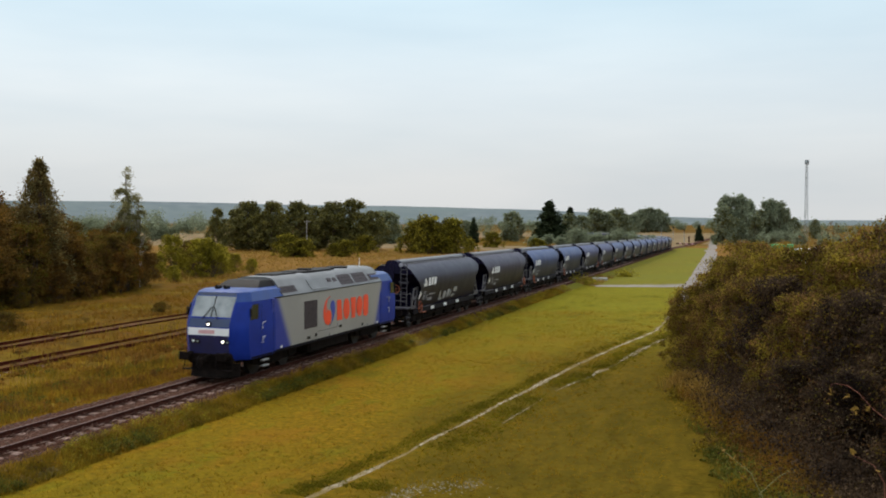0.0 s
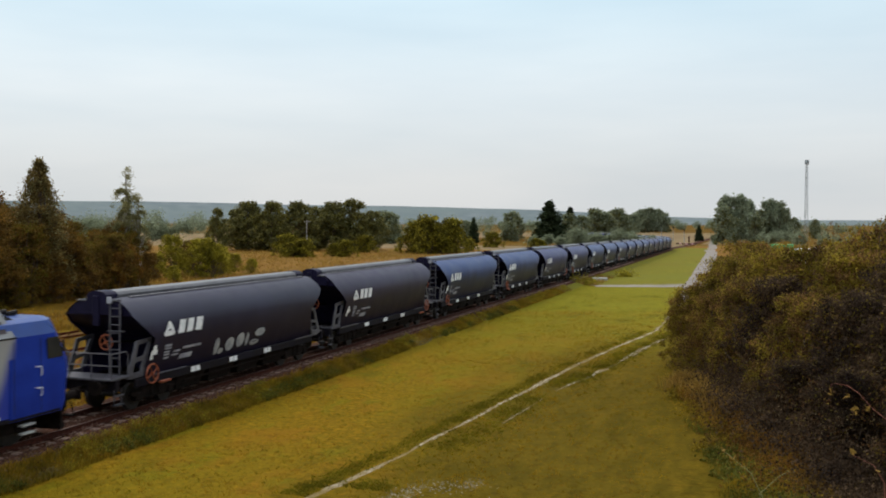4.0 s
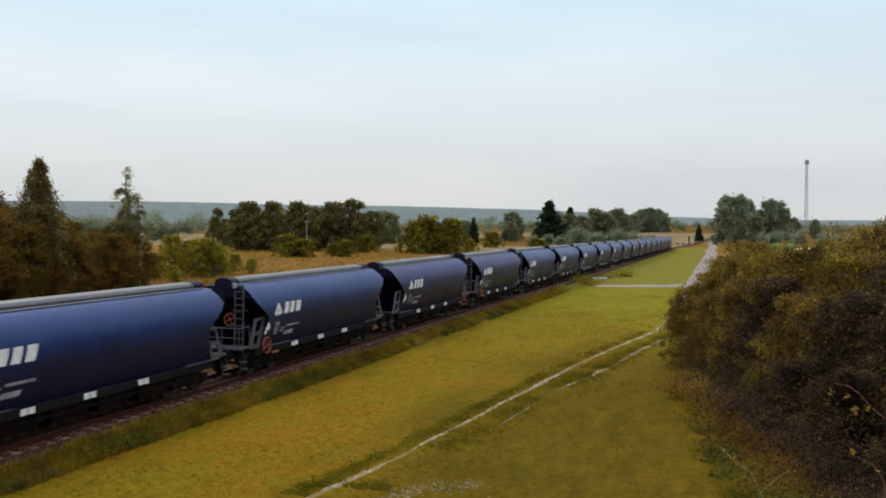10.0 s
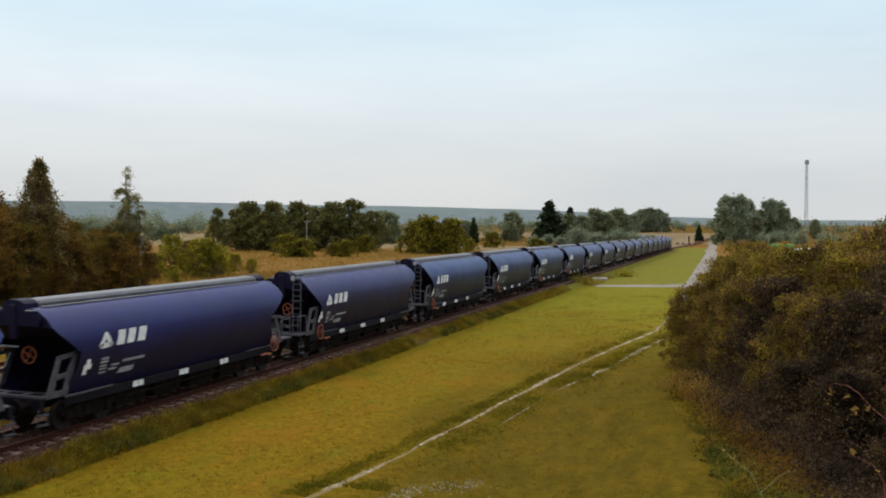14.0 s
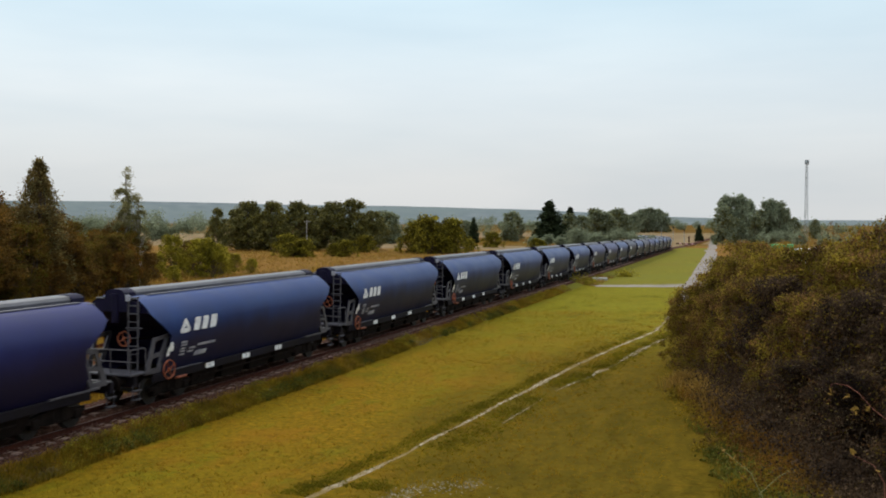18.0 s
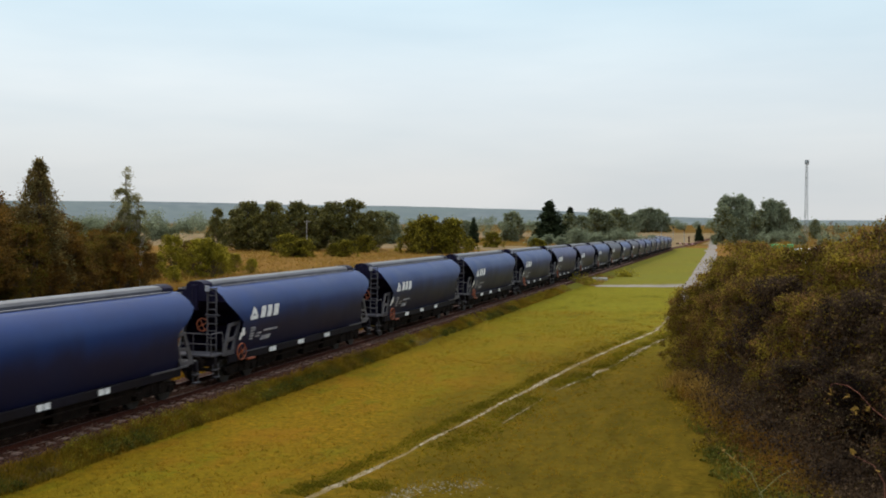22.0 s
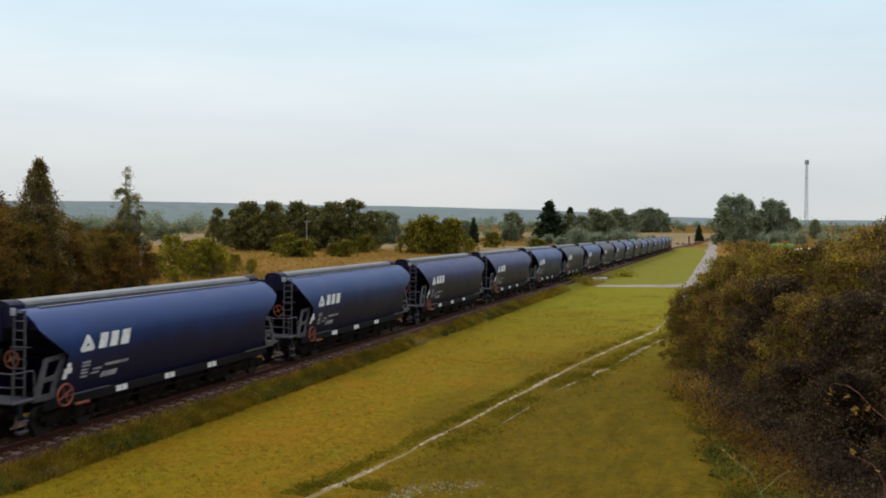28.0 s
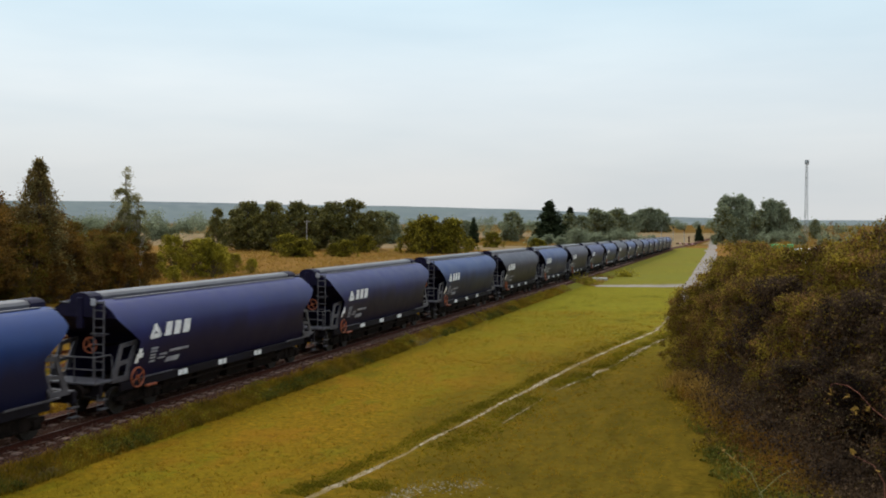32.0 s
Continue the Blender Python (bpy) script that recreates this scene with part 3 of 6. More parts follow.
ribbon("wheel_track", [(13.2, 38.6, 0.02), (13.53, 40.3, 0.16), (13.94, 42.1, 0.12), (14.14, 44.1, 0.22), (14.45, 45.9, 0.14), (14.6, 47.6, 0.03), (14.7, 49.1, 0.2), (14.99, 51.5, 0.26), (15.53, 56.0, 0.2), (16.07, 59.1, 0.22), (16.5, 62, 0.2)],
       M_SAND, "pale broken sandy wheel rut in the grass", "wheel rut", 0.012, 1.2)
ribbon("wheel_track", [(12.74, 31.9, 0.02), (12.84, 33.1, 0.09), (12.98, 35.2, 0.05), (13.1, 36.6, 0.02)], M_SAND, "short bare sandy stretch of wheel rut", "wheel rut", 0.012, 1.2)


def build_stony_patch():
    """Pale stones that lie bare in the grass between the ruts."""
    g, rng = Geo(), random.Random(8)
    for _ in range(420):
        k = rng.random()
        a, s = (12.35 + 0.5 * k + rng.gauss(0, 0.22), 21.6 + 2.3 * k + rng.gauss(0, 0.35)) if rng.random() < 0.62 else (13.4 + 1.2 * k + rng.gauss(0, 0.25), 23.6 + 0.9 * k + rng.gauss(0, 0.4))
        p, r = spot(a, s), rng.uniform(0.012, 0.045)
        g.add([p + Vector((rng.uniform(0.6, 1.2) * r * x, rng.uniform(0.6, 1.2) * r * y, r * 0.45 * z)) for x, y, z in ((1, 0, 0), (0, 1, 0), (-1, 0, 0), (0, -1, 0), (0, 0, 1))], [(0, 1, 4), (1, 2, 4), (2, 3, 4), (3, 0, 4)])
    tagged(part("rut_stones", g, M_PALE, None, smooth=0), "pale stones lying bare in the worn grass", "stones", kind="stuff")


build_stony_patch()

# ---- railway lines ----
RAIL_SECTION = ((-0.075, -0.172), (0.075, -0.172), (0.075, -0.155), (0.012, -0.135), (0.012, -0.05), (0.036, -0.035), (0.036, -0.004), (0.03, 0.0), (-0.03, 0.0), (-0.036, -0.004), (-0.036, -0.035), (-0.012, -0.05), (-0.012, -0.135), (-0.075, -0.155))


def build_rail(parent, a, s0, s1, step, lift, worn, steel=None):
    rows, head = [], []
    k = int((s1 - s0) / step)
    for i in range(k + 1):
        s = s0 + (s1 - s0) * i / k
        x, turn = swing(min(s, 620))
        z = dip(s) + lift
        bx = TRACK_X - x + a * math.cos(turn)
        by = s + a * math.sin(turn)
        rows.append([(bx + p * math.cos(turn), by + p * math.sin(turn), z + q) for p, q in RAIL_SECTION])
        head.append([(bx + p, by, z + q) for p, q in ((-0.029, 0.001), (-0.029, 0.004), (0.029, 0.004), (0.029, 0.001))])
    rail = part("rail", Geo().loft(rows), steel or M_RAIL, parent)
    if worn:
        part("running_surface", Geo().loft(head), M_RUNNING, rail, "polished rail head")
    return rail


def build_line():
    line = thing("railway_track", "single railway track on brown ballast with rusty rails", "railway track", kind="structure")
    for a in (-0.7535, 0.7535):
        build_rail(line, a, -40, 560, 4.0, 0.0, True)
    g = Geo().box(-1.28, 1.28, -0.125, 0.125, -0.34, -0.165, 0.025)
    me = g.mesh("sleeper", M_SLEEPER)
    rest = Geo()
    for i in range(260):
        s = 14 + 0.664 * i
        if i < 130:
            ob = new("sleeper", me)
            ob.parent = line
            ob.matrix_basis = rail_pose(s) @ pose(random.uniform(-0.03, 0.03), 0, random.uniform(-0.012, 0.006), 0, 0, random.uniform(-0.8, 0.8))
        else:
            m = rail_pose(s)
            rest.add([m @ Vector(v) for v in g.v], g.f)
    # ballast heaped over the sleepers' middles and shoulders
    for a0, a1, top in ((-0.42, 0.5, -0.14), (-1.55, -0.9, -0.145), (0.90, 1.12, -0.15), (1.24, 1.6, -0.15)):
        rows = []
        for i in range(420):
            s = 12 + 0.31 * i
            m = rail_pose(s)
            j = [noise.noise((s * 1.7, a0 * 3, k)) for k in range(4)]
            rows.append([m @ Vector(v) for v in ((a0 + 0.09 * j[0], 0, -0.24), (a0 + 0.12 + 0.07 * j[1], 0, top + 0.02 * j[2]), (a1 - 0.12 + 0.07 * j[3], 0, top + 0.02 * j[1]), (a1 + 0.09 * j[2], 0, -0.24))])
        part("ballast_heap", Geo().loft(rows, caps=False, closed=False), M_BALLAST, line, "heaped reddish-brown ballast")
    far = part("far_sleepers", rest, M_SLEEPER, line)
    far["kind"] = "stuff"
    clips = Geo().box(-0.09, 0.09, -0.06, 0.06, -0.165, -0.12, 0.02).mesh("rail_clip", M_RAIL)
    for i in range(75):
        for a in (-0.7535, 0.7535):
            ob = new("rail_clip", clips)
            ob.parent = line
            ob.matrix_basis = rail_pose(14 + 0.664 * i) @ pose(a, 0, 0)
    stones, pebble = Geo(), random.Random(5)
    for i in range(9000):
        s = 15 + 75 * pebble.random() ** 1.4
        a = pebble.uniform(-2.4, 2.2)
        x, _ = swing(s)
        z = land(a, s) + (0.07 if abs(a) < 1.55 else 0)
        r = pebble.uniform(0.025, 0.06)
        c = Vector((TRACK_X - x + a, s, z + r * 0.3))
        stones.add([c + Vector((pebble.uniform(0.6, 1.1) * r * sx, pebble.uniform(0.6, 1.1) * r * sy, pebble.uniform(0.5, 1) * r * sz)) for sx, sy, sz in ((1, 0, 0), (-1, 0, 0), (0, 1, 0), (0, -1, 0), (0, 0, 1))],
                   [(0, 2, 4), (2, 1, 4), (1, 3, 4), (3, 0, 4)])
    tagged(part("ballast_stones", stones, M_STONE, None, smooth=0), "loose reddish-grey ballast stones along the track", "ballast", kind="stuff")
    for a, s0, s1, lift in ((-17.65, 20, 160, -0.22), (-13.15, 20, 60, -0.43)):
        ribbon("siding_bed", [(a, s0, 1.0), (a, (s0 + s1) / 2, 0.95), (a, s1, 0.8)], M_BED, "reddish-brown overgrown ballast under a disused siding", "ballast bed", 0.03, 0.35)
        side = thing("siding_track", "disused rusty siding track sunk in rough grass", "railway track", kind="structure")
        for b in (-0.7535, 0.7535):
            build_rail(side, a + b, s0, s1, 4.0, lift, False, M_SIDING)
        for i in range(int((s1 - s0) / 0.7)):
            ob = new("sleeper", me)
            ob.parent = side
            m = rail_pose(s0 + 0.7 * i)
            ob.matrix_basis = m @ pose(a, 0, lift + random.uniform(-0.06, -0.02))


build_line()

# ---- hopper wagon ----
LENGTH = 16.29
SHELL = ((1.10, 1.12), (1.275, 1.5), (1.405, 2.0), (1.485, 2.45), (1.51, 2.8), (1.485, 3.05), (1.39, 3.32), (1.19, 3.56), (0.93, 3.75), (0.66, 3.88))


def half(u):
    """Wagon-length place to the local y."""
    return u - LENGTH / 2


def shell_end(z, short):
    """How far the hopper's end wall stands back from the buffers at height z."""
    if z < 2.35:
        return short - 0.6 * (2.35 - z)
    return short - 1.25 * min(1.0, (z - 2.35) / 0.9)


def on_shell(z):
    for (x0, z0), (x1, z1) in zip(SHELL, SHELL[1:]):
        if z0 <= z <= z1:
            return x0 + (x1 - x0) * (z - z0) / (z1 - z0)
    return SHELL[0][0]


def decal(outline, side, proud=0.012):
    """A flat marking on the bulging side: outline of (u, z) seen from that side, u from the wagon's left-hand end."""
    g = Geo()
    n = len(outline)
    rows = []
    for k in (proud - 0.02, proud):
        rows.append([(side * (on_shell(z) + k), side * half(u), z) for u, z in outline])
    return g.loft(rows)


def bar_rows(u0, u1, z0, z1, lean=0.0):
    return [(u0, z0), (u1, z0), (u1 + lean, (z0 + z1) / 2), (u1 + 2 * lean, z1), (u0 + 2 * lean, z1), (u0 + lean, (z0 + z1) / 2)]


def build_bogie(wagon, u):
    bogie = thing("bogie", "", "")
    bogie.parent = wagon
    bogie.location = (0, half(u), 0)
    for x in (-1.0, 1.0):
        g = Geo().prism([(-1.25, 0.52), (-0.45, 0.34), (0.45, 0.34), (1.25, 0.52), (1.25, 0.66), (0.5, 0.74), (0.3, 0.86), (-0.3, 0.86), (-0.5, 0.74), (-1.25, 0.66)], 0, x - 0.07, x + 0.07)
        part("side_frame", g, T_STEEL, bogie)
        for y in (-0.9, 0.9):
            part("axle_box", Geo().box(x - 0.13, x + 0.13, y - 0.17, y + 0.17, 0.32, 0.62, 0.04), T_STEEL, bogie)
        g = Geo()
        g.box(x - 0.1, x + 0.1, -0.32, 0.32, 0.36, 0.41, 0.01)
        for y in (-0.2, 0.2):
            g.rod((x, y, 0.40), (x, y, 0.76), 0.11, 10)
        part("spring", g, T_STEEL, bogie)
    part("bolster", Geo().box(-1.0, 1.0, -0.22, 0.22, 0.6, 0.86, 0.04), T_STEEL, bogie)
    for y in (-0.9, 0.9):
        g = Geo().rod((-0.98, 0, 0), (0.98, 0, 0), 0.08, 10)
        for x in (-0.7535, 0.7535):
            k = 1 if x > 0 else -1
            g.rod((x - 0.065, 0, 0), (x + 0.065, 0, 0), 0.46, 24).rod((x - k * 0.09, 0, 0), (x - k * 0.06, 0, 0), 0.485, 24)
            for i in range(4):
                a = math.pi * i / 2
                g.rod((x + k * 0.06, 0.25 * math.cos(a), 0.25 * math.sin(a)), (x + k * 0.075, 0.25 * math.cos(a), 0.25 * math.sin(a)), 0.05, 8)
        ws = part("wheelset", g, T_WHEEL, bogie)
        ws.location = (0, y, 0.46)
    return bogie


def build_wheel(name, centre, axis, r, parent, spokes=4):
    g = Geo().ring(centre, axis, r, 0.028, 18, 6)
    c = Vector(centre)
    for i in range(spokes):
        a = math.pi * (i + 0.3) / spokes * 2
        p = (r * math.cos(a), r * math.sin(a))
        o = Vector(((0, *p), (p[0], 0, p[1]), (*p, 0))[axis])
        g.rod(c, c + o, 0.02, 6)
    e = Vector(((1, 0, 0), (0, 1, 0), (0, 0, 1))[axis]) * 0.06
    g.rod(c - e, c + e, 0.05, 8)
    return part(name, g, T_ORANGE, parent, "orange painted brake handwheel")


def build_wagon():
    w = thing("hopper_wagon", "blue bulk hopper wagon with rounded sides and white markings", "freight wagon", group="wagons of the train")
    front, back = 2.53, 2.2
    rows = []
    ring_side = [(x, z) for x, z in SHELL]
    outline = ring_side + [(-x, z) for x, z in reversed(ring_side)]
    for f in (0.0, 1.0):
        row = []
        for x, z in outline:
            u = shell_end(z, front) if f == 0 else LENGTH - shell_end(z, back)
            row.append((x, half(u), z))
        rows.append(row)
    mids = []
    for i in range(1, 8):
        mids.append([(x, half(2.9 + (LENGTH - 2.9 - 2.1) * i / 8), z) for x, z in outline])
    part("hopper_shell", Geo().loft([rows[0], *mids, rows[1]], caps=False, closed=False), T_BLUE, w)
    # end walls: steep at the top, sloping in to the discharge below, with a rim round the side sheets
    for name_u, sign, setback in ((0, 1, front), (1, -1, back)):
        g = Geo()
        rim, inner = [], []
        for x, z in outline:
            e = shell_end(z, setback)
            rim.append((x * 0.995, half(e if sign > 0 else LENGTH - e), z))
            e2 = e + 0.03 + 0.95 * max(0.0, 3.1 - z)
            inner.append((x * 0.97, half(e2 if sign > 0 else LENGTH - e2), z))
        n = len(rim)
        m = n // 2
        g.v += rim + inner
        for i in range(n - 1):
            g.f.append((i, i + 1, n + i + 1, n + i))
        top = m - 4
        for i in range(top):
            g.f.append((n + i, n + i + 1, n + n - 2 - i, n + n - 1 - i))
        wall = part("end_wall", g, T_END, w, "dark sloping end wall")
        g = Geo()
        g.v += inner[top:n - top]
        k = n - 2 * top
        for i in range(m - 1 - top):
            g.f.append((i, i + 1, k - 2 - i, k - 1 - i))
        part("end_panel", g, T_END, w, "dark navy upper end panel")
        y = half(setback - 0.15 if sign > 0 else LENGTH - setback + 0.15)
        # lower lobes beside the raised end of the roof cover, and the rib that carries it
        g = Geo().prism([(-0.95, 3.36), (0.95, 3.36), (1.0, 3.55), (0.84, 3.72), (0.62, 3.80), (0.42, 3.79), (0.40, 4.02), (0.30, 4.10), (0.12, 4.15), (-0.12, 4.15), (-0.30, 4.10), (-0.40, 4.02), (-0.42, 3.79), (-0.62, 3.80), (-0.84, 3.72), (-1.0, 3.55)], 1, y - sign * 1.2, y - 0.6 * sign)
        part("end_hood", g, T_END, w)
        part("end_rib", Geo().box(-0.13, 0.13, min(y - sign * 1.26, y - sign * 1.12), max(y - sign * 1.26, y - sign * 1.12), 2.95, 4.0, 0.03), T_END, w)
        for x in (-0.62, 0.62):
            part("walkway_tip", Geo().box(x - 0.16, x + 0.16, min(y - sign * 1.24, y - sign * 0.9), max(y - sign * 1.24, y - sign * 0.9), 3.805, 3.845, 0.01), T_ROOF, w, "pale end of the roof walkway")
        if sign < 0:
            e = half(LENGTH - setback + 0.72)
            part("grab_bar", Geo().rod((0.42, e, 2.62), (1.12, e, 2.62), 0.03, 6), T_DIM, w, "pale steel grab bar")
            part("white_plate", Geo().box(0.62, 0.82, half(LENGTH - setback + 1.42) - 0.01, half(LENGTH - setback + 1.42) + 0.01, 3.45, 3.72, 0.005), T_WHITE, w, "small white plate on the end")
            e = half(LENGTH - 0.95)
            deck = part("end_deck", Geo().box(-1.28, 1.28, e - 0.30, e + 0.34, 1.24, 1.29, 0.01), T_GREYSTEEL, w, "grey end deck with dark slots")
            for x in (-0.8, 0.0, 0.8):
                part("slot", Geo().box(x - 0.26, x + 0.26, e - 0.12, e + 0.16, 1.286, 1.296), T_STEEL, deck)
        # cut-out gusset plates that carry the overhang
        for x in (-1.24, 1.24):
            g = Geo()
            # rows of the plate from top to foot: outer edge, two rims of the openings, inner edge, and the heights of both edges
            plate_rows = ((-0.78, -0.62, -0.06, 0.10, 2.42, 2.50), (-0.82, -0.66, -0.08, 0.10, 2.28, 2.36), (-1.02, -0.82, -0.34, -0.10, 1.82, 1.92),
                          (-1.08, -0.87, -0.40, -0.16, 1.68, 1.78), (-1.22, -0.97, -0.55, -0.36, 1.36, 1.36), (-1.28, -1.00, -0.60, -0.42, 1.18, 1.18))
            for k in (-0.035, 0.035):
                for *us, za, zb in plate_rows:
                    g.v += [(x + k, half(setback + u - 0.12 if sign > 0 else LENGTH - setback - u + 0.12), za + (zb - za) * (u - us[0]) / (us[3] - us[0])) for u in us]
            flat = [(4 * a + b, 4 * a + b + 1, 4 * a + b + 5, 4 * a + b + 4) for a in range(5) for b in range(3) if b != 1 or a % 2 == 0]
            rims = [frozenset((f[m], f[(m + 1) % 4])) for f in flat for m in range(4)]
            g.f += flat + [tuple(n + 24 for n in reversed(f)) for f in flat]
            g.f += [(f[m], f[m] + 24, f[(m + 1) % 4] + 24, f[(m + 1) % 4]) for f in flat for m in range(4) if rims.count(frozenset((f[m], f[(m + 1) % 4]))) == 1]
            part("gusset", g, T_GREYSTEEL, w, "grey end gusset with cut-outs")
        hub = setback - (1.0 if sign > 0 else 0.62)
        build_wheel("end_handwheel", (0.1, half(hub if sign > 0 else LENGTH - hub), 2.36), 1, 0.26, w)
        g = Geo().rod((0.1, half(hub if sign > 0 else LENGTH - hub), 2.36), (0.1, half(setback + 0.8 if sign > 0 else LENGTH - setback - 0.8), 2.2), 0.05, 8)
        part("brake_spindle", g, T_STEEL, w)
        for x in (-0.87, 0.87):
            e = 0.0 if sign > 0 else LENGTH
            g = Geo().rod((x, half(e + sign * 0.06), 1.06), (x, half(e + sign * 0.62), 1.06), 0.10, 10).rod((x, half(e), 1.06), (x, half(e + sign * 0.07), 1.06), 0.24, 14)
            part("buffer", g, T_STEEL, w)
        e = 0.12 if sign > 0 else LENGTH - 0.12
        part("coupling", Geo().rod((0, half(e - sign * 0.12), 0.95), (0, half(e + sign * 0.6), 1.02), 0.06, 8).box(-0.12, 0.12, half(e) - 0.1, half(e) + 0.1, 0.72, 1.0, 0.03), T_STEEL, w)
        e = 0.62 if sign > 0 else LENGTH - 0.62
        part("headstock", Geo().box(-1.3, 1.3, half(e) - 0.09, half(e) + 0.09, 0.86, 1.24, 0.02), T_SILL, w)
        for x in (-1.25, 1.25):
            g = Geo()
            for z in (0.42, 0.72):
                g.box(x - 0.06, x + 0.10, half(e) + sign * 0.05 - 0.2, half(e) + sign * 0.05 + 0.2, z, z + 0.04)
            for dy in (-0.18, 0.18):
                g.rod((x, half(e) + sign * 0.05 + dy, 0.44), (x, half(e) + sign * 0.05 + dy, 0.95), 0.018, 6)
            part("shunter_step", g, T_GREYSTEEL, w)
    # roof: swivelling cover between two walkways
    cover = [(-0.34, 3.84), (-0.37, 3.99), (-0.30, 4.08), (-0.13, 4.13), (0.13, 4.13), (0.30, 4.08), (0.37, 3.99), (0.34, 3.84)]
    g = Geo().prism(cover, 1, half(1.75), half(LENGTH - 1.0))
    part("roof_cover", g, T_ROOF, w, "pale grey swivelling roof cover")
    part("roof_deck", Geo().box(-0.68, 0.68, half(2.0), half(LENGTH - 1.3), 3.74, 3.84), T_STEEL, w)
    for x in (-0.61, 0.61):
        part("walkway", Geo().box(x - 0.07, x + 0.07, half(2.1), half(LENGTH - 1.35), 3.875, 3.915, 0.01), T_ROOF, w, "pale roof walkway strip")
    for side in (1, -1):
        x = side * 1.27
        part("sill", Geo().box(min(x, x - side * 0.1), max(x, x - side * 0.1), half(1.6), half(LENGTH - 1.6), 0.84, 1.13, 0.02), T_SILL, w)
        for u in (5.1, 7.75, 10.45):
            for du in (-0.27, 0.03):
                y = side * half(u + du)
                part("marking_plate", Geo().box(min(x, x + side * 0.02), max(x, x + side * 0.02), min(y, y + side * 0.25), max(y, y + side * 0.25), 0.90, 1.09), T_WHITE, w, "small white marking plate")
        # emblem of three rounded strokes round an open middle, beside three slanted blocks
        g = Geo()
        corners = ((3.21, 2.90), (2.98, 2.53), (3.45, 2.55))
        for (u0, z0), (u1, z1) in zip(corners, corners[1:] + corners[:1]):
            du, dz = u1 - u0, z1 - z0
            size = math.hypot(du, dz)
            nu, nz, k = -dz / size * 0.08, du / size * 0.08, 0.2
            o = decal([(u0 + nu, z0 + nz), (u0 - du * k, z0 - dz * k), (u0 - nu, z0 - nz), ((u0 + u1) / 2 - nu, (z0 + z1) / 2 - nz), (u1 - nu, z1 - nz), (u1 + du * k, z1 + dz * k), (u1 + nu, z1 + nz), ((u0 + u1) / 2 + nu, (z0 + z1) / 2 + nz)], side)
            g.add(o.v, o.f)
        part("white_emblem", g, T_WHITE, w, "white three-part emblem")
        for shape in ([(3.72, 2.48), (4.08, 2.48), (4.14, 2.72), (4.20, 2.96), (3.84, 2.96), (3.78, 2.72)], [(4.24, 2.48), (4.60, 2.48), (4.66, 2.72), (4.72, 2.96), (4.36, 2.96), (4.30, 2.72)],
                      [(4.78, 2.48), (5.18, 2.48), (5.24, 2.72), (5.30, 2.96), (4.90, 2.96), (4.84, 2.72)]):
            part("white_brand_block", decal(shape, side), T_WHITE, w, "plain white brand block")
        g = Geo()
        for u0, u1, z0, z1 in ((3.05, 3.42, 2.06, 2.14), (3.05, 3.42, 1.96, 2.03), (3.05, 3.36, 1.84, 1.90), (3.05, 3.36, 1.74, 1.80), (3.05, 3.36, 1.62, 1.68), (3.6, 4.0, 1.80, 1.87), (4.15, 5.3, 1.86, 1.95), (3.5, 3.9, 1.68, 1.74)):
            o = decal(bar_rows(u0, u1, z0, z1), side)
            g.add(o.v, o.f)
        part("small_marking", g, T_DIM, w, "worn rows of small marking bars")
        part("marking_panel", decal(bar_rows(4.0, 4.75, 1.50, 1.68, 0.04), side), T_DIM, w, "worn white marking panel")
        g = Geo()
        for u0, u1, z0, z1 in ((2.28, 2.62, 1.86, 2.02), (2.38, 2.55, 2.02, 2.18), (2.26, 2.42, 1.70, 1.86)):
            o = decal(bar_rows(u0, u1, z0, z1), side)
            g.add(o.v, o.f)
        part("white_grid_marking", g, T_WHITE, w, "small white block marking")
        y = side * half(2.2)
        build_wheel("side_handwheel", (side * 1.5, half(2.2) if side > 0 else half(2.2), 1.26), 0, 0.33, w)
        part("brake_lever", Geo().box(min(side * 1.38, side * 1.5), max(side * 1.38, side * 1.5), half(2.7), half(3.3), 0.84, 0.92, 0.02), T_ORANGE, w, "orange brake changeover lever")
        part("release_rod", Geo().rod((side * 1.42, half(2.4), 1.2), (side * 1.42, half(4.3), 1.2), 0.022, 6), T_GREYSTEEL, w)
        g = Geo().box(side * 1.42 - 0.03, side * 1.42 + 0.03, half(LENGTH - 3.6), half(LENGTH - 1.4), 1.16, 1.22)
        part("step_rail", g, T_GREYSTEEL, w)
    # ladder end
    x = 0.82
    g = Geo()
    for dx in (-0.2, 0.2):
        g.rod((x + dx, half(1.05), 1.15), (x + dx, half(1.12), 3.92), 0.03, 6)
    for i in range(10):
        z = 1.35 + 0.28 * i
        g.rod((x - 0.2, half(1.06 + 0.006 * i), z), (x + 0.2, half(1.06 + 0.006 * i), z), 0.022, 6)
    part("ladder", g, T_GREYSTEEL, w, "grey steel end ladder")
    part("platform", Geo().box(-1.3, 1.3, half(0.3), half(1.25), 1.25, 1.33, 0.02), T_GREYSTEEL, w, "grey grated end platform")
    g = Geo()
    for x0 in (-1.25, -0.45, 0.45, 1.25):
        g.rod((x0, half(0.36), 1.33), (x0, half(0.36), 2.15), 0.024, 6)
    for z in (1.75, 2.15):
        g.rod((-1.25, half(0.36), z), (1.25, half(0.36), z), 0.024, 6)
    for x0 in (-1.25, 1.25):
        g.wire([(x0, half(0.36), 2.15), (x0, half(1.1), 2.15), (x0, half(1.2), 2.05), (x0, half(1.2), 1.33)], 0.024)
    part("railing", g, T_GREYSTEEL, w, "grey tubular platform railing")
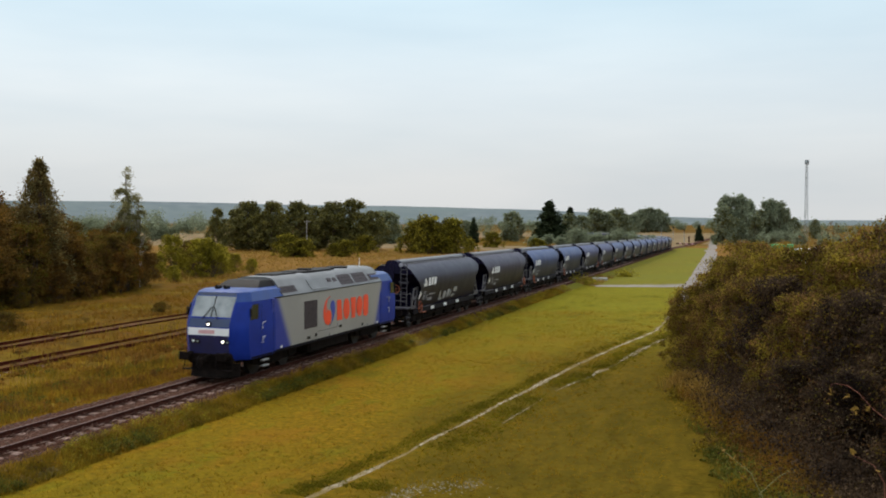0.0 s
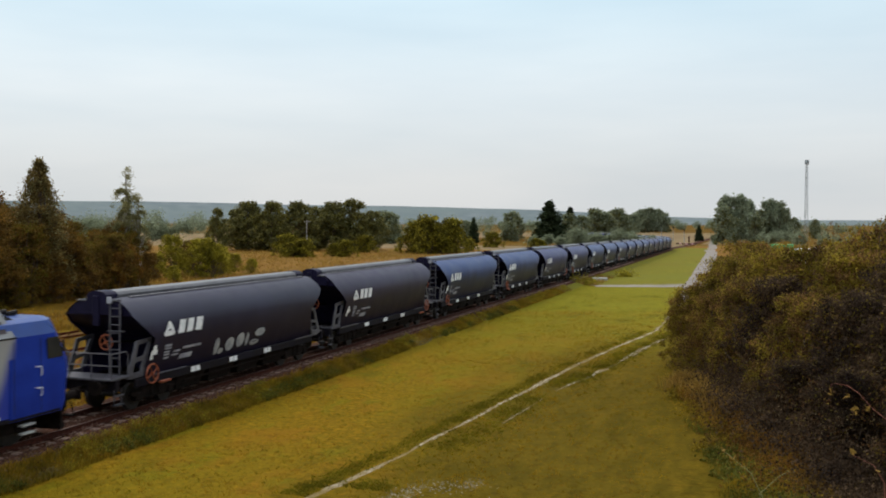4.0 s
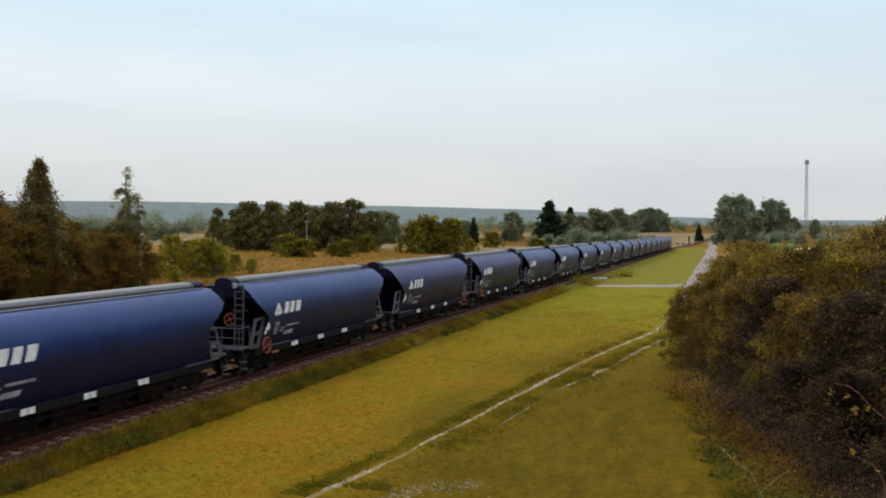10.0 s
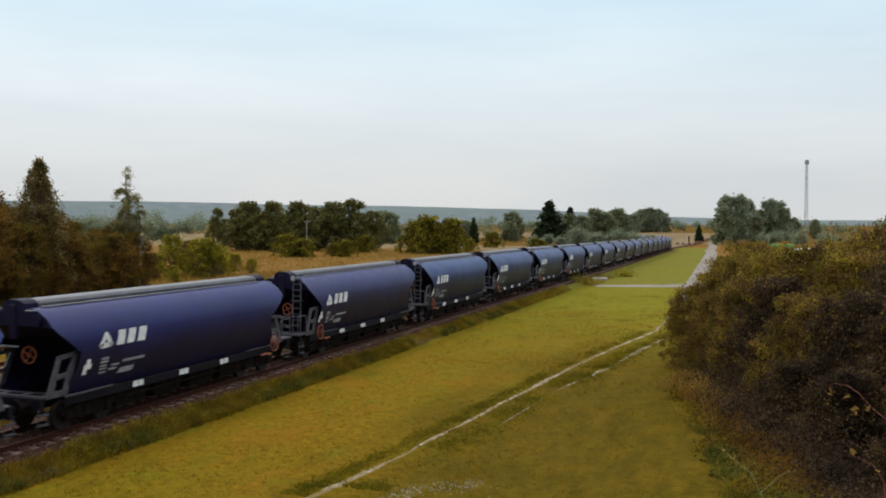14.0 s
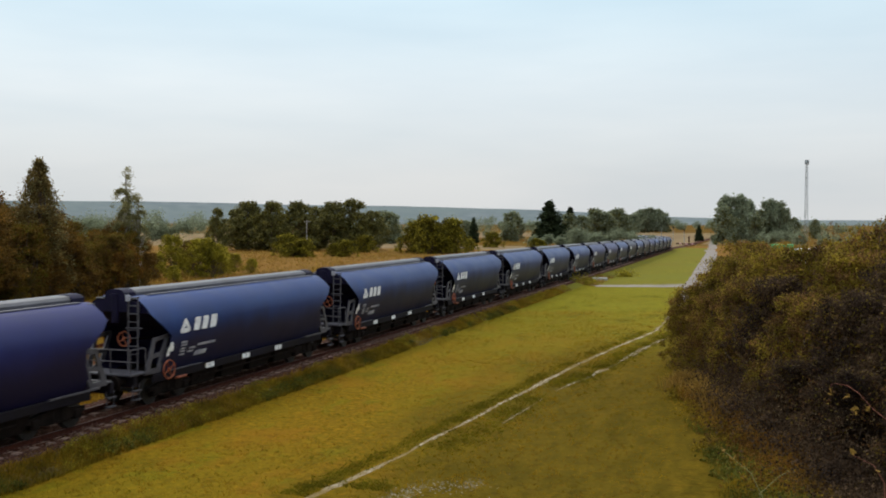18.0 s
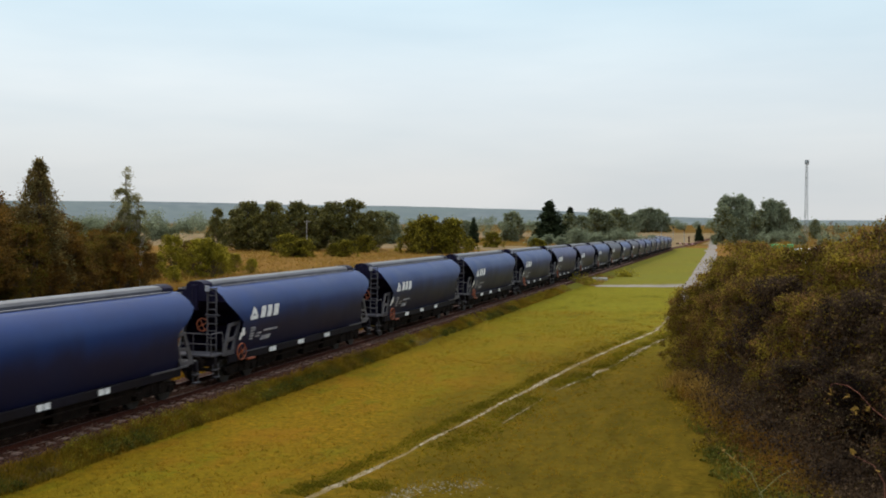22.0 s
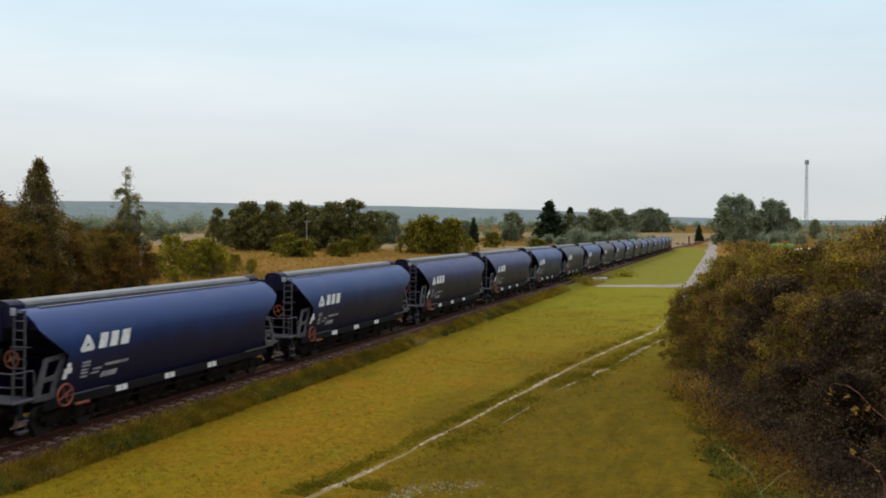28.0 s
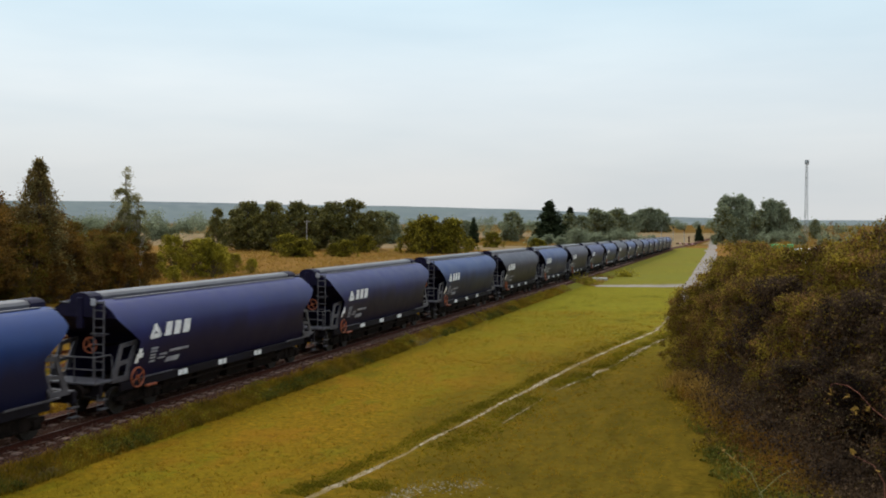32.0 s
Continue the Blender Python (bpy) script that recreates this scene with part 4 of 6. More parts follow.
    part("roof_step", Geo().box(0.5, 1.15, half(1.05), half(1.2), 2.80, 2.83), T_GREYSTEEL, w)
    part("lamp_plate", Geo().box(0.55, 0.75, half(1.02), half(1.05), 3.75, 3.98, 0.03), T_DIM, w)
    part("centre_sill", Geo().box(-0.3, 0.3, half(0.7), half(LENGTH - 0.7), 0.82, 1.12), T_STEEL, w)
    for u in (5.0, 7.1, 9.2, 11.3):
        g = Geo().loft([[(-1.0, half(u - 0.75), 0.30), (1.0, half(u - 0.75), 0.30), (1.0, half(u + 0.75), 0.30), (-1.0, half(u + 0.75), 0.30)],
                        [(-1.25, half(u - 1.0), 1.1), (1.25, half(u - 1.0), 1.1), (1.25, half(u + 1.0), 1.1), (-1.25, half(u + 1.0), 1.1)]])
        part("discharge_chute", g, T_STEEL, w)
    for x in (-1.1, 1.1):
        part("brake_pipe", Geo().rod((x, half(4.6), 0.62), (x, half(LENGTH - 4.6), 0.62), 0.045, 6), T_STEEL, w)
    part("air_tank", Geo().rod((-0.9, half(12.6), 0.68), (-0.9, half(11.9), 0.68), 0.2, 12), T_STEEL, w)
    build_bogie(w, 2.9)
    build_bogie(w, LENGTH - 2.9)
    return w


wagon = build_wagon()

# ---- diesel locomotive ----
ENGINE = 18.9


def eng(u):
    return u - ENGINE / 2


def build_cab(parent, sign):
    """One driver's cab; sign 1 for the leading end."""
    def y(u):
        return sign * eng(u)
    cab = thing("cab", "", "")
    cab.parent = parent
    # height, front half width, front u, side half width, side u
    levels = [(0.82, 0.90, 0.90, 1.45, 1.52), (1.0, 0.94, 0.80, 1.49, 1.46), (1.95, 0.97, 0.68, 1.49, 1.36), (2.32, 0.98, 0.74, 1.49, 1.40), (3.2, 0.98, 1.22, 1.43, 1.74), (3.58, 0.95, 1.43, 1.25, 1.92), (3.68, 0.86, 1.62, 1.05, 2.12)]

    def row(z, w1, u1, w2, u2, back):
        pts = [(-w2, back), (-w2, u2), (-w1, u1), (w1, u1), (w2, u2), (w2, back)]
        return [(x, y(u), z) for x, u in pts]
    lower = [row(*l, 3.6) for l in levels[:5]]
    part("cab_body", Geo().loft(lower), E_BLUE, cab, "deep blue cab body", 32)
    upper = [row(*l, 4.4) for l in levels[4:]]
    part("cab_roof", Geo().loft(upper), E_SKYBLUE, cab, "light blue cab roof", 32)
    def face(z, x, off=0.012):
        """Place on the front at height z."""
        for l0, l1 in zip(levels, levels[1:]):
            if l0[0] <= z <= l1[0]:
                k = (z - l0[0]) / (l1[0] - l0[0])
                return (x, y(l0[2] + (l1[2] - l0[2]) * k - off), z)

    def sheet(outline, off=0.012, thick=0.03):
        rows = [[face(z, x, o) for x, z in outline] for o in (off - thick, off)]
        return Geo().loft(rows)

    def fine(x0, x1, zs):
        return [(x0, z) for z in zs] + [(x1, z) for z in reversed(zs)]
    part("windscreen", sheet(fine(-0.93, 0.93, [2.6, 2.9, 3.2, 3.42])), E_GLASS, cab, "wide sloping windscreen with sky reflection painted in")
    part("windscreen_post", sheet(fine(-0.025, 0.025, [2.6, 3.2, 3.42]), 0.02), E_DARK, cab)
    part("nose_apron", sheet(fine(-0.93, 0.93, [0.84, 1.0, 1.5, 1.84]), 0.008), E_APRON, cab, "blue lower nose painted darker for shade and dirt")
    part("nose_brow", sheet(fine(-0.95, 0.95, [2.2, 2.32, 2.54]), 0.008), E_BROW, cab, "blue panel below the windscreen, dulled for shade")
    part("windscreen_header", sheet(fine(-0.91, 0.91, [3.45, 3.5, 3.565]), 0.008), E_BROW, cab, "dull grey-blue panel over the windscreen")
    for x in (-0.35, 0.35):
        part("wiper", Geo().rod(face(2.52, x, 0.05), face(2.98, x * 0.2, 0.05), 0.018, 6), E_DARK, cab)
    part("white_band", sheet(fine(-0.965, 0.965, [1.86, 1.95, 2.05, 2.16])), E_WHITE, cab, "white band across the nose")
    part("band_marking", sheet(fine(-0.45, 0.30, [1.93, 1.96, 2.08]), 0.02), E_PINK, cab, "pale red bar on the white band")
    for x in (-0.70, 0.70):
        p = Vector(face(1.62, x, 0.0))
        d = Vector((0, -sign, 0))
        unit = part("headlight", Geo().rod(p, p + d * 0.05, 0.11, 16), E_DARK, cab, "round headlight")
        part("lens", Geo().rod(p + d * 0.045, p + d * 0.07, 0.05, 16), E_LAMP if sign > 0 and x > 0 else E_WHITE, unit)
        q = p + Vector((0.2, 0, -0.02))
        lamp = part("marker_light", Geo().rod(q, q + d * 0.05, 0.09, 12), E_DARK, cab)
        part("lens", Geo().rod(q + d * 0.045, q + d * 0.06, 0.05, 12), E_GLASS, lamp)
    p = Vector(face(2.32, 0.0, 0.0))
    unit = part("upper_headlight", Geo().rod(p, p + Vector((0, -sign * 0.05, 0)), 0.12, 16), E_DARK, cab)
    part("lens", Geo().rod(p + Vector((0, -sign * 0.045, 0)), p + Vector((0, -sign * 0.07, 0)), 0.05, 16), E_LAMP if sign > 0 else E_GLASS, unit)
    for s in (-1, 1):
        x = s * 1.49
        lo, hi = (x, x + 0.012) if s > 0 else (x - 0.012, x)
        o = [(1.5, 2.46), (2.12, 2.46), (2.14, 3.02), (2.08, 3.08), (1.68, 3.08), (1.54, 2.7)]
        part("side_window", Geo().prism([(y(u), z) for u, z in o], 0, lo - 0.02, hi), E_SIDEGLASS, cab, "dark cab side window")
        for z0, z1 in ((1.42, 1.66), (2.02, 2.28)):
            g = Geo().wire([(x + s * 0.01, y(2.42), z0), (x + s * 0.06, y(2.42), z0 + 0.02), (x + s * 0.06, y(2.42), z1), (x + s * 0.06, y(2.62), z1 + 0.02), (x + s * 0.01, y(2.64), z1 + 0.02)], 0.013)
            part("grab_rail", g, T_WHITE, cab, "short pale grab rail")
        for u in (2.38, 3.42):
            part("door_seam", Geo().prism([(y(u), 0.98), (y(u + 0.02), 0.98), (y(u + 0.02), 3.1), (y(u), 3.1)], 0, min(x, x + s * 0.006), max(x, x + s * 0.006)), E_SEAM, cab)
        part("lifting_lug", Geo().box(min(x, x + s * 0.04), max(x, x + s * 0.04), min(y(4.0), y(4.16)), max(y(4.0), y(4.16)), 0.98, 1.08, 0.01), T_WHITE, cab, "small white lug")
        g = Geo()
        for z in (0.38, 0.62, 0.86):
            g.box(min(s * 1.3, s * 1.46), max(s * 1.3, s * 1.46), min(y(2.6), y(3.1)), max(y(2.6), y(3.1)), z, z + 0.045)
        part("cab_step", g, T_PALE, cab, "pale steel cab steps")
        part("mirror", Geo().box(min(x, x + s * 0.06), max(x, x + s * 0.06), min(y(1.45), y(1.55)), max(y(1.45), y(1.55)), 2.6, 2.95, 0.02), E_DARK, cab)
        g = Geo().box(s * 0.87 - 0.24, s * 0.87 + 0.24, min(y(0.22), y(0.3)), max(y(0.22), y(0.3)), 0.88, 1.22, 0.05).rod((s * 0.87, y(0.28), 1.05), (s * 0.87, y(0.9), 1.05), 0.14, 12)
        part("buffer", g, T_STEEL, cab, "dark buffer")
        g = Geo().box(s * 0.95 - 0.2, s * 0.95 + 0.2, min(y(0.5), y(0.72)), max(y(0.5), y(0.72)), 0.44, 0.48, 0.01)
        for hx in (s * 0.95 - 0.18, s * 0.95 + 0.18):
            g.rod((hx, y(0.6), 0.46), (hx, y(0.78), 0.95), 0.02, 6)
        part("shunter_step", g, T_STEEL, cab)
    part("coupling", Geo().rod((0, y(0.15), 0.95), (0, y(0.9), 1.05), 0.06, 8).box(-0.1, 0.1, min(y(0.1), y(0.3)), max(y(0.1), y(0.3)), 0.66, 1.0, 0.03), T_STEEL, cab)
    rows = [[(-1.18, y(1.25), z), (-0.9, y(u + 0.12), z), (0.0, y(u), z), (0.9, y(u + 0.12), z), (1.18, y(1.25), z), (0.0, y(1.3), z)] for z, u in ((0.14, 0.62), (0.3, 0.72), (0.5, 0.76), (0.7, 0.70))]
    part("snow_plough", Geo().loft(rows), T_STEEL, cab, "black curved snow plough")
    for hx in (-0.45, 0.45):
        part("brake_hose", Geo().wire([(hx, y(0.7), 1.0), (hx, y(0.52), 0.86), (hx, y(0.52), 0.62), (hx * 0.9, y(0.66), 0.5)], 0.028), E_DARK, cab)
    part("buffer_beam", Geo().box(-1.02, 1.02, min(y(0.74), y(1.1)), max(y(0.74), y(1.1)), 0.7, 1.12, 0.06), T_STEEL, cab)
    for hx in (-0.35, 0.05):
        part("horn", Geo().rod((hx, y(2.2), 3.76), (hx, y(1.85), 3.76), 0.05, 8, 0.09).box(hx - 0.05, hx + 0.05, min(y(2.0), y(2.2)), max(y(2.0), y(2.2)), 3.62, 3.74), E_DARK, cab)
    rows = [[(-w, y(u0), z), (w, y(u0), z), (w, y(u1), z), (-w, y(u1), z)] for z, w, u0, u1 in ((3.5, 1.08, 2.75, 4.75), (3.68, 1.02, 2.95, 4.7), (3.92, 0.84, 3.35, 4.5), (3.97, 0.76, 3.45, 4.42))]
    part("roof_unit", Geo().loft(rows), E_DARK, cab, "dark brown-black air-conditioning housing", 20)
    return cab


def build_locomotive():
    e = thing("diesel_locomotive", "blue and light grey diesel locomotive with lit headlights pulling the wagons", "locomotive")
    part("flank_body", Geo().box(-1.47, 1.47, eng(3.3), eng(ENGINE - 3.3), 0.95, 3.22, 0.02), E_FLANK, e, "light grey engine-room body fading to blue at both ends")
    part("gutter", Geo().box(-1.485, 1.485, eng(3.6), eng(ENGINE - 3.3), 3.19, 3.235), E_DARK, e)
    roof = [(-1.46, 3.235), (-1.0, 3.86), (-0.85, 3.98), (-0.5, 4.06), (0.5, 4.06), (0.85, 3.98), (1.0, 3.86), (1.46, 3.235)]
    part("roof", Geo().prism(roof, 1, eng(4.4), eng(ENGINE - 3.35)), E_ROOF, e, "light grey sloping roof")
    for s in (-1, 1):
        def slope(u0, u1, k0, k1, proud=0.015):
            """A panel on the roof's slope, k from 0 at the gutter to 1 at the top."""
            def at(u, k, o):
                return (s * (1.46 - 0.46 * k + o * 0.8), eng(u), 3.235 + 0.625 * k + o * 0.6)
            return Geo().loft([[at(u0, k0, o), at(u1, k0, o), at(u1, k1, o), at(u0, k1, o)] for o in (-0.03, proud)])
        for u0, u1, k0, k1 in ((4.3, 5.8, 0.18, 0.62), (10.55, 12.05, 0.16, 0.92), (12.3, 13.9, 0.16, 0.92), (14.2, 15.35, 0.2, 0.7)):
            gr = part("roof_grille", slope(u0, u1, k0, k1), E_GRILLE, e, "dark roof grille")
            g = Geo()
            for i in range(1, 3):
                k = k0 + (k1 - k0) * i / 3
                b = slope(u0, u1, k - 0.008, k + 0.008, 0.025)
                g.add(b.v, b.f)
            part("slat", g, E_DARK, gr)
        for u0 in (9.3, 9.9):
            part("roof_hatch", slope(u0, u0 + 0.4, 0.5, 0.78), E_GRILLE, e)
        part("roof_panel", slope(7.2, 9.0, 0.1, 0.85, 0.03), E_ROOF, e)
        x = s * 1.47
        lo, hi = (x - 0.02, x + 0.02) if s > 0 else (x - 0.02, x + 0.02)
        vent = part("side_vent", Geo().box(lo, hi, min(s * eng(6.32), s * eng(7.62)), max(s * eng(6.32), s * eng(7.62)), 1.55, 2.83, 0.01), E_GRILLE, e, "brown louvred side vent")
        g = Geo()
        for i in range(12):
            z = 1.62 + 0.098 * i
            g.box(lo - 0.008, hi + 0.008, min(s * eng(6.38), s * eng(7.56)), max(s * eng(6.38), s * eng(7.56)), z, z + 0.045)
        part("louvre", g, E_GRILLE, vent)
        # round emblem and five plain blocks
        em = (x, x + s * 0.018)
        em = (min(em), max(em))

        def plate(o, deep=0.0):
            return Geo().prism([(s * eng(u), z) for u, z in o], 0, em[0] - 0.02, em[1] + deep)

        def arc(cu, cz, ru, rz, d0, d1, n=14):
            return [(cu + ru * math.cos(radians(d0 + (d1 - d0) * k / n)), cz + rz * math.sin(radians(d0 + (d1 - d0) * k / n))) for k in range(n + 1)]

        def lean(o):
            return [(u + 0.16 * (z - 2.18), z) for u, z in o]
        red = arc(8.90, 2.18, 0.60, 0.68, 82, 276) + arc(8.96, 1.84, 0.24, 0.34, -90, 78)[1:] + arc(8.86, 2.53, 0.26, 0.35, 258, 96)[1:-1]
        blue = arc(8.97, 2.16, 0.58, 0.66, 276, 402) + arc(9.22, 2.42, 0.20, 0.24, 70, 200)[1:] + arc(8.98, 1.84, 0.33, 0.40, 60, -84)[1:-1]
        part("red_emblem", plate(lean(red)), E_RED, e, "orange-red comma of the emblem")
        part("emblem_stripe", plate(lean(arc(8.80, 2.22, 0.30, 0.52, 95, 190, 8) + arc(8.80, 2.22, 0.24, 0.47, 190, 95, 8)), 0.006), E_GREY, e)
        part("blue_emblem", plate(lean(blue), 0.004), E_SIGN, e, "blue comma of the emblem")
        for o in ([(9.80, 1.61), (10.40, 1.60), (10.28, 2.62), (9.80, 2.62)], oval(10.92, 2.1, 0.38, 0.53, 20), [(11.44, 2.62), (11.56, 1.56), (11.94, 1.56), (12.08, 2.62)],
                  oval(12.52, 2.1, 0.38, 0.53, 20), [(13.02, 1.62), (13.2, 1.53), (13.5, 1.53), (13.66, 1.66), (13.66, 2.52), (13.5, 2.66), (13.2, 2.66), (13.02, 2.55)]):
            part("red_brand_block", plate(o), E_RED, e, "plain orange-red brand block")
        for u, z, wu, wz in ((6.75, 1.12, 0.3, 0.12), (7.5, 1.17, 0.2, 0.14), (10.2, 1.3, 0.3, 0.12), (12.9, 1.12, 0.16, 0.14)):
            part("hatch", plate(bar_rows(u - wu / 2, u + wu / 2, z - wz / 2, z + wz / 2)), E_DARK, e)
        for u, z in ((9.9, 1.42), (9.0, 1.02), (5.1, 1.02), (13.6, 1.02)):
            part("lug", plate(bar_rows(u - 0.08, u + 0.08, z - 0.06, z + 0.06), 0.03), T_PALE, e, "small pale lug")
        part("panel_seam", plate(bar_rows(7.7, 9.8, 1.30, 1.312)), E_GRILLE, e)
        part("sill_strip", Geo().box(min(x, x - s * 0.12), max(x, x - s * 0.12), eng(1.6), eng(ENGINE - 1.6), 0.84, 0.94), T_SILL, e)
    for u0, u1, w in ((5.2, 7.4, 0.5), (7.9, 11.0, 0.62)):
        part("roof_equipment", Geo().box(-w, w, eng(u0), eng(u1), 4.05, 4.13, 0.03), E_DARK, e, "dark roof hatch")
    for u in (11.3, 12.9):
        g = Geo().rod((0, eng(u), 4.05), (0, eng(u), 4.14), 0.55, 20)
        part("roof_fan", g, E_DARK, e)
    part("exhaust", Geo().box(-0.3, 0.3, eng(8.9), eng(9.4), 4.1, 4.22, 0.04), E_DARK, e)
    part("antenna", Geo().rod((0.5, eng(ENGINE - 4.2), 4.05), (0.5, eng(ENGINE - 4.2), 4.5), 0.02, 6), T_WHITE, e)
    build_cab(e, 1)
    build_cab(e, -1)
    part("fuel_tank", Geo().box(-1.3, 1.3, eng(7.2), eng(11.6), 0.3, 0.9, 0.12), T_STEEL, e)
    part("underframe", Geo().box(-1.2, 1.2, eng(1.2), eng(ENGINE - 1.2), 0.72, 0.95), T_STEEL, e)
    for u in (4.2, ENGINE - 4.2):
        bogie = thing("bogie", "", "")
        bogie.parent = e
        bogie.location = (0, eng(u), 0)
        for x in (-1.08, 1.08):
            g = Geo().prism([(-1.95, 0.5), (-1.5, 0.42), (-0.6, 0.42), (-0.4, 0.36), (0.4, 0.36), (0.6, 0.42), (1.5, 0.42), (1.95, 0.5), (1.95, 0.76), (0.5, 0.8), (-0.5, 0.8), (-1.95, 0.76)], 0, x - 0.07, x + 0.07)
            part("side_frame", g, T_STEEL, bogie)
            for yy in (-1.3, 1.3):
                part("axle_box", Geo().rod((x - 0.12, yy, 0.6), (x + 0.12, yy, 0.6), 0.2, 14), T_STEEL, bogie)
        for yy in (-1.3, 1.3):
            g = Geo().rod((-1.0, 0, 0), (1.0, 0, 0), 0.1, 10)
            for x in (-0.7535, 0.7535):
                g.rod((x - 0.07, 0, 0), (x + 0.07, 0, 0), 0.60, 28).rod((x - math.copysign(0.1, x), 0, 0), (x - math.copysign(0.07, x), 0, 0), 0.63, 28)
            ws = part("wheelset", g, T_WHEEL, bogie)
            ws.location = (0, yy, 0.60)
    return e


locomotive = build_locomotive()

WAGONS = [wagon]
FIRST_WAGON, ENGINE_AT = 51.15, 32.05
COATS = "gvbbnnbbbbbbnnbgbvnbgbvbnbgvbnb"
for i in range(1, 31):
    WAGONS.append(copy_thing(wagon, pose(0, 0, 0)))
for ob, c in zip(WAGONS, COATS):
    coat, said = {"g": (T_GREY, "dirty dark grey"), "v": (T_VIOLET, "faded violet-grey"), "b": (T_BLUE, "blue"), "n": (T_NAVY, "dark blue")}[c]
    ob["label"] = said + " bulk hopper wagon with rounded sides and white markings"
    for p in ob.children:
        if p.name.startswith("hopper_shell"):
            p.material_slots[0].link = "OBJECT"
            p.material_slots[0].material = coat
WAGONS[0]["label"] = "dirty dark grey hopper wagon with pale sprayed shapes low down"
for u0, u1, z0, z1 in ((6.3, 6.65, 1.3, 2.0), (6.65, 7.0, 1.3, 1.55), (7.1, 7.75, 1.35, 1.9), (7.9, 8.5, 1.4, 2.0), (8.6, 8.85, 1.4, 1.95), (9.0, 9.7, 1.35, 1.6), (9.3, 10.1, 1.7, 2.05)):
    part("sprayed_shape", decal(oval((u0 + u1) / 2, (z0 + z1) / 2, (u1 - u0) / 2, (z1 - z0) / 2, 12), 1, 0.008), T_GRAFFITI, WAGONS[0], "pale sprayed rounded shape")
TURNED = (1, 4)


def motions():
    """The train rolls past: each vehicle follows the line of the track, and its wheels turn while it is near."""
    for k, ob in enumerate([locomotive, *WAGONS]):
        mid = ENGINE_AT + ENGINE / 2 if k == 0 else FIRST_WAGON + LENGTH * (k - 0.5) + (0.45, 0.2)[k - 1] if k < 3 else FIRST_WAGON + LENGTH * (k - 0.5)
        turned = k - 1 in TURNED
        rows = []
        for i in range(33):
            m = rail_pose(mid - run(float(i)))
            if turned:
                m = m @ pose(0, 0, 0, 0, 0, 180)
            rows.append((float(i), m))
        walk(ob, rows)
        r = 0.60 if k == 0 else 0.46
        near = [i / 15 for i in range(481) if 12 < mid - run(i / 15) < 68]
        if not near:
            continue
        times = [t for t in (0.0,) if near[0] > 0.1] + near + [t for t in (SECONDS,) if near[-1] < SECONDS - 0.1]
        for bogie in ob.children:
            if not bogie.name.startswith("bogie"):
                continue
            for ws in bogie.children:
                if ws.name.startswith("wheelset"):
                    at = ws.location.copy()
                    walk(ws, [(t, pose(*at, math.degrees((-1 if turned else 1) * run(min(max(t, near[0]), near[-1])) / r))) for t in times])

# ---- plants ----


def add_leaf(g, rng, c, size):
    u = Vector((rng.gauss(0, 1), rng.gauss(0, 1), rng.gauss(0, 0.8))).normalized()
    v = u.orthogonal().normalized()
    v = (v * math.cos(rng.uniform(0, 6.28)) + u.cross(v) * math.sin(rng.uniform(0, 6.28))).normalized()
    a, b = size * rng.uniform(0.7, 1.3), size * rng.uniform(0.4, 0.7)
    k = len(g.v)
    g.v += [tuple(c - u * a), tuple(c + v * b), tuple(c + u * a), tuple(c - v * b)]
    g.f.append((k, k + 1, k + 2, k + 3))


def add_clump(g, rng, c, r, count, size, flat=0.8):
    """Leaves thinning out from the clump's middle."""
    for _ in range(count):
        add_leaf(g, rng, c + Vector((rng.gauss(0, 0.5) * r, rng.gauss(0, 0.5) * r, rng.gauss(0, 0.5) * r * flat)), size)


def add_limb(g, rng, p, q, r0, r1, bend=0.12):
    """A tapered, slightly crooked limb of three pieces."""
    p, q = Vector(p), Vector(q)
    n = 7
    w = (q - p).normalized()
    u = w.orthogonal().normalized()
    v = w.cross(u)
    k = (q - p).length * bend
    rows = []
    for i in range(5):
        t = i / 4
        c = p.lerp(q, t) + (u * rng.uniform(-k, k) + v * rng.uniform(-k, k)) * (0 if i in (0, 4) else 0.6)
        r = r0 + (r1 - r0) * t
        rows.append([c + (u * math.cos(2 * math.pi * j / n) + v * math.sin(2 * math.pi * j / n)) * r for j in range(n)])
    g.loft(rows)


def crown_points(rng, kind, height, spread, count):
    pts = []
    for i in range(count):
        if kind == "round":
            t, a = rng.uniform(0.05, 1.0), rng.uniform(0, 6.28)
            r = spread * math.sin(math.pi * min(1, 0.25 + 0.70 * t)) ** 0.6 * rng.random() ** 0.5
        elif kind == "narrow":
            t, a = rng.uniform(0.12, 1.0), rng.uniform(0, 6.28)
            r = spread * (1 - t) ** 0.75 * rng.random() ** 0.5 + 0.15
        elif kind == "weeping":
            # clumps along drooping side branches and up the leaning leader
            j = rng.randrange(9)
            a, k = 2.4 * j, rng.random()
            if j < 3:
                t, r = 0.35 + 0.65 * k, 0.25 + 0.5 * (1 - k) * rng.random()
            else:
                r = spread * (0.55 + 0.08 * (j % 4)) * k
                t = 0.50 + 0.055 * (j - 3) + 0.10 * k - 0.20 * k ** 3
        elif kind == "cone":
            t, a = rng.random() ** 1.5 * 0.97 + 0.03, rng.uniform(0, 6.28)
            r = spread * (1 - t) ** 0.72 * rng.random() ** 0.4
        else:
            t, a = rng.random() ** 0.8, rng.uniform(0, 6.28)
            r = spread * (math.cos(t * 1.35) ** 0.6) * rng.random() ** 0.5 * (1 + 0.25 * math.sin(3 * a))
        pts.append(Vector((r * math.cos(a), r * math.sin(a), height * t)))
    return pts


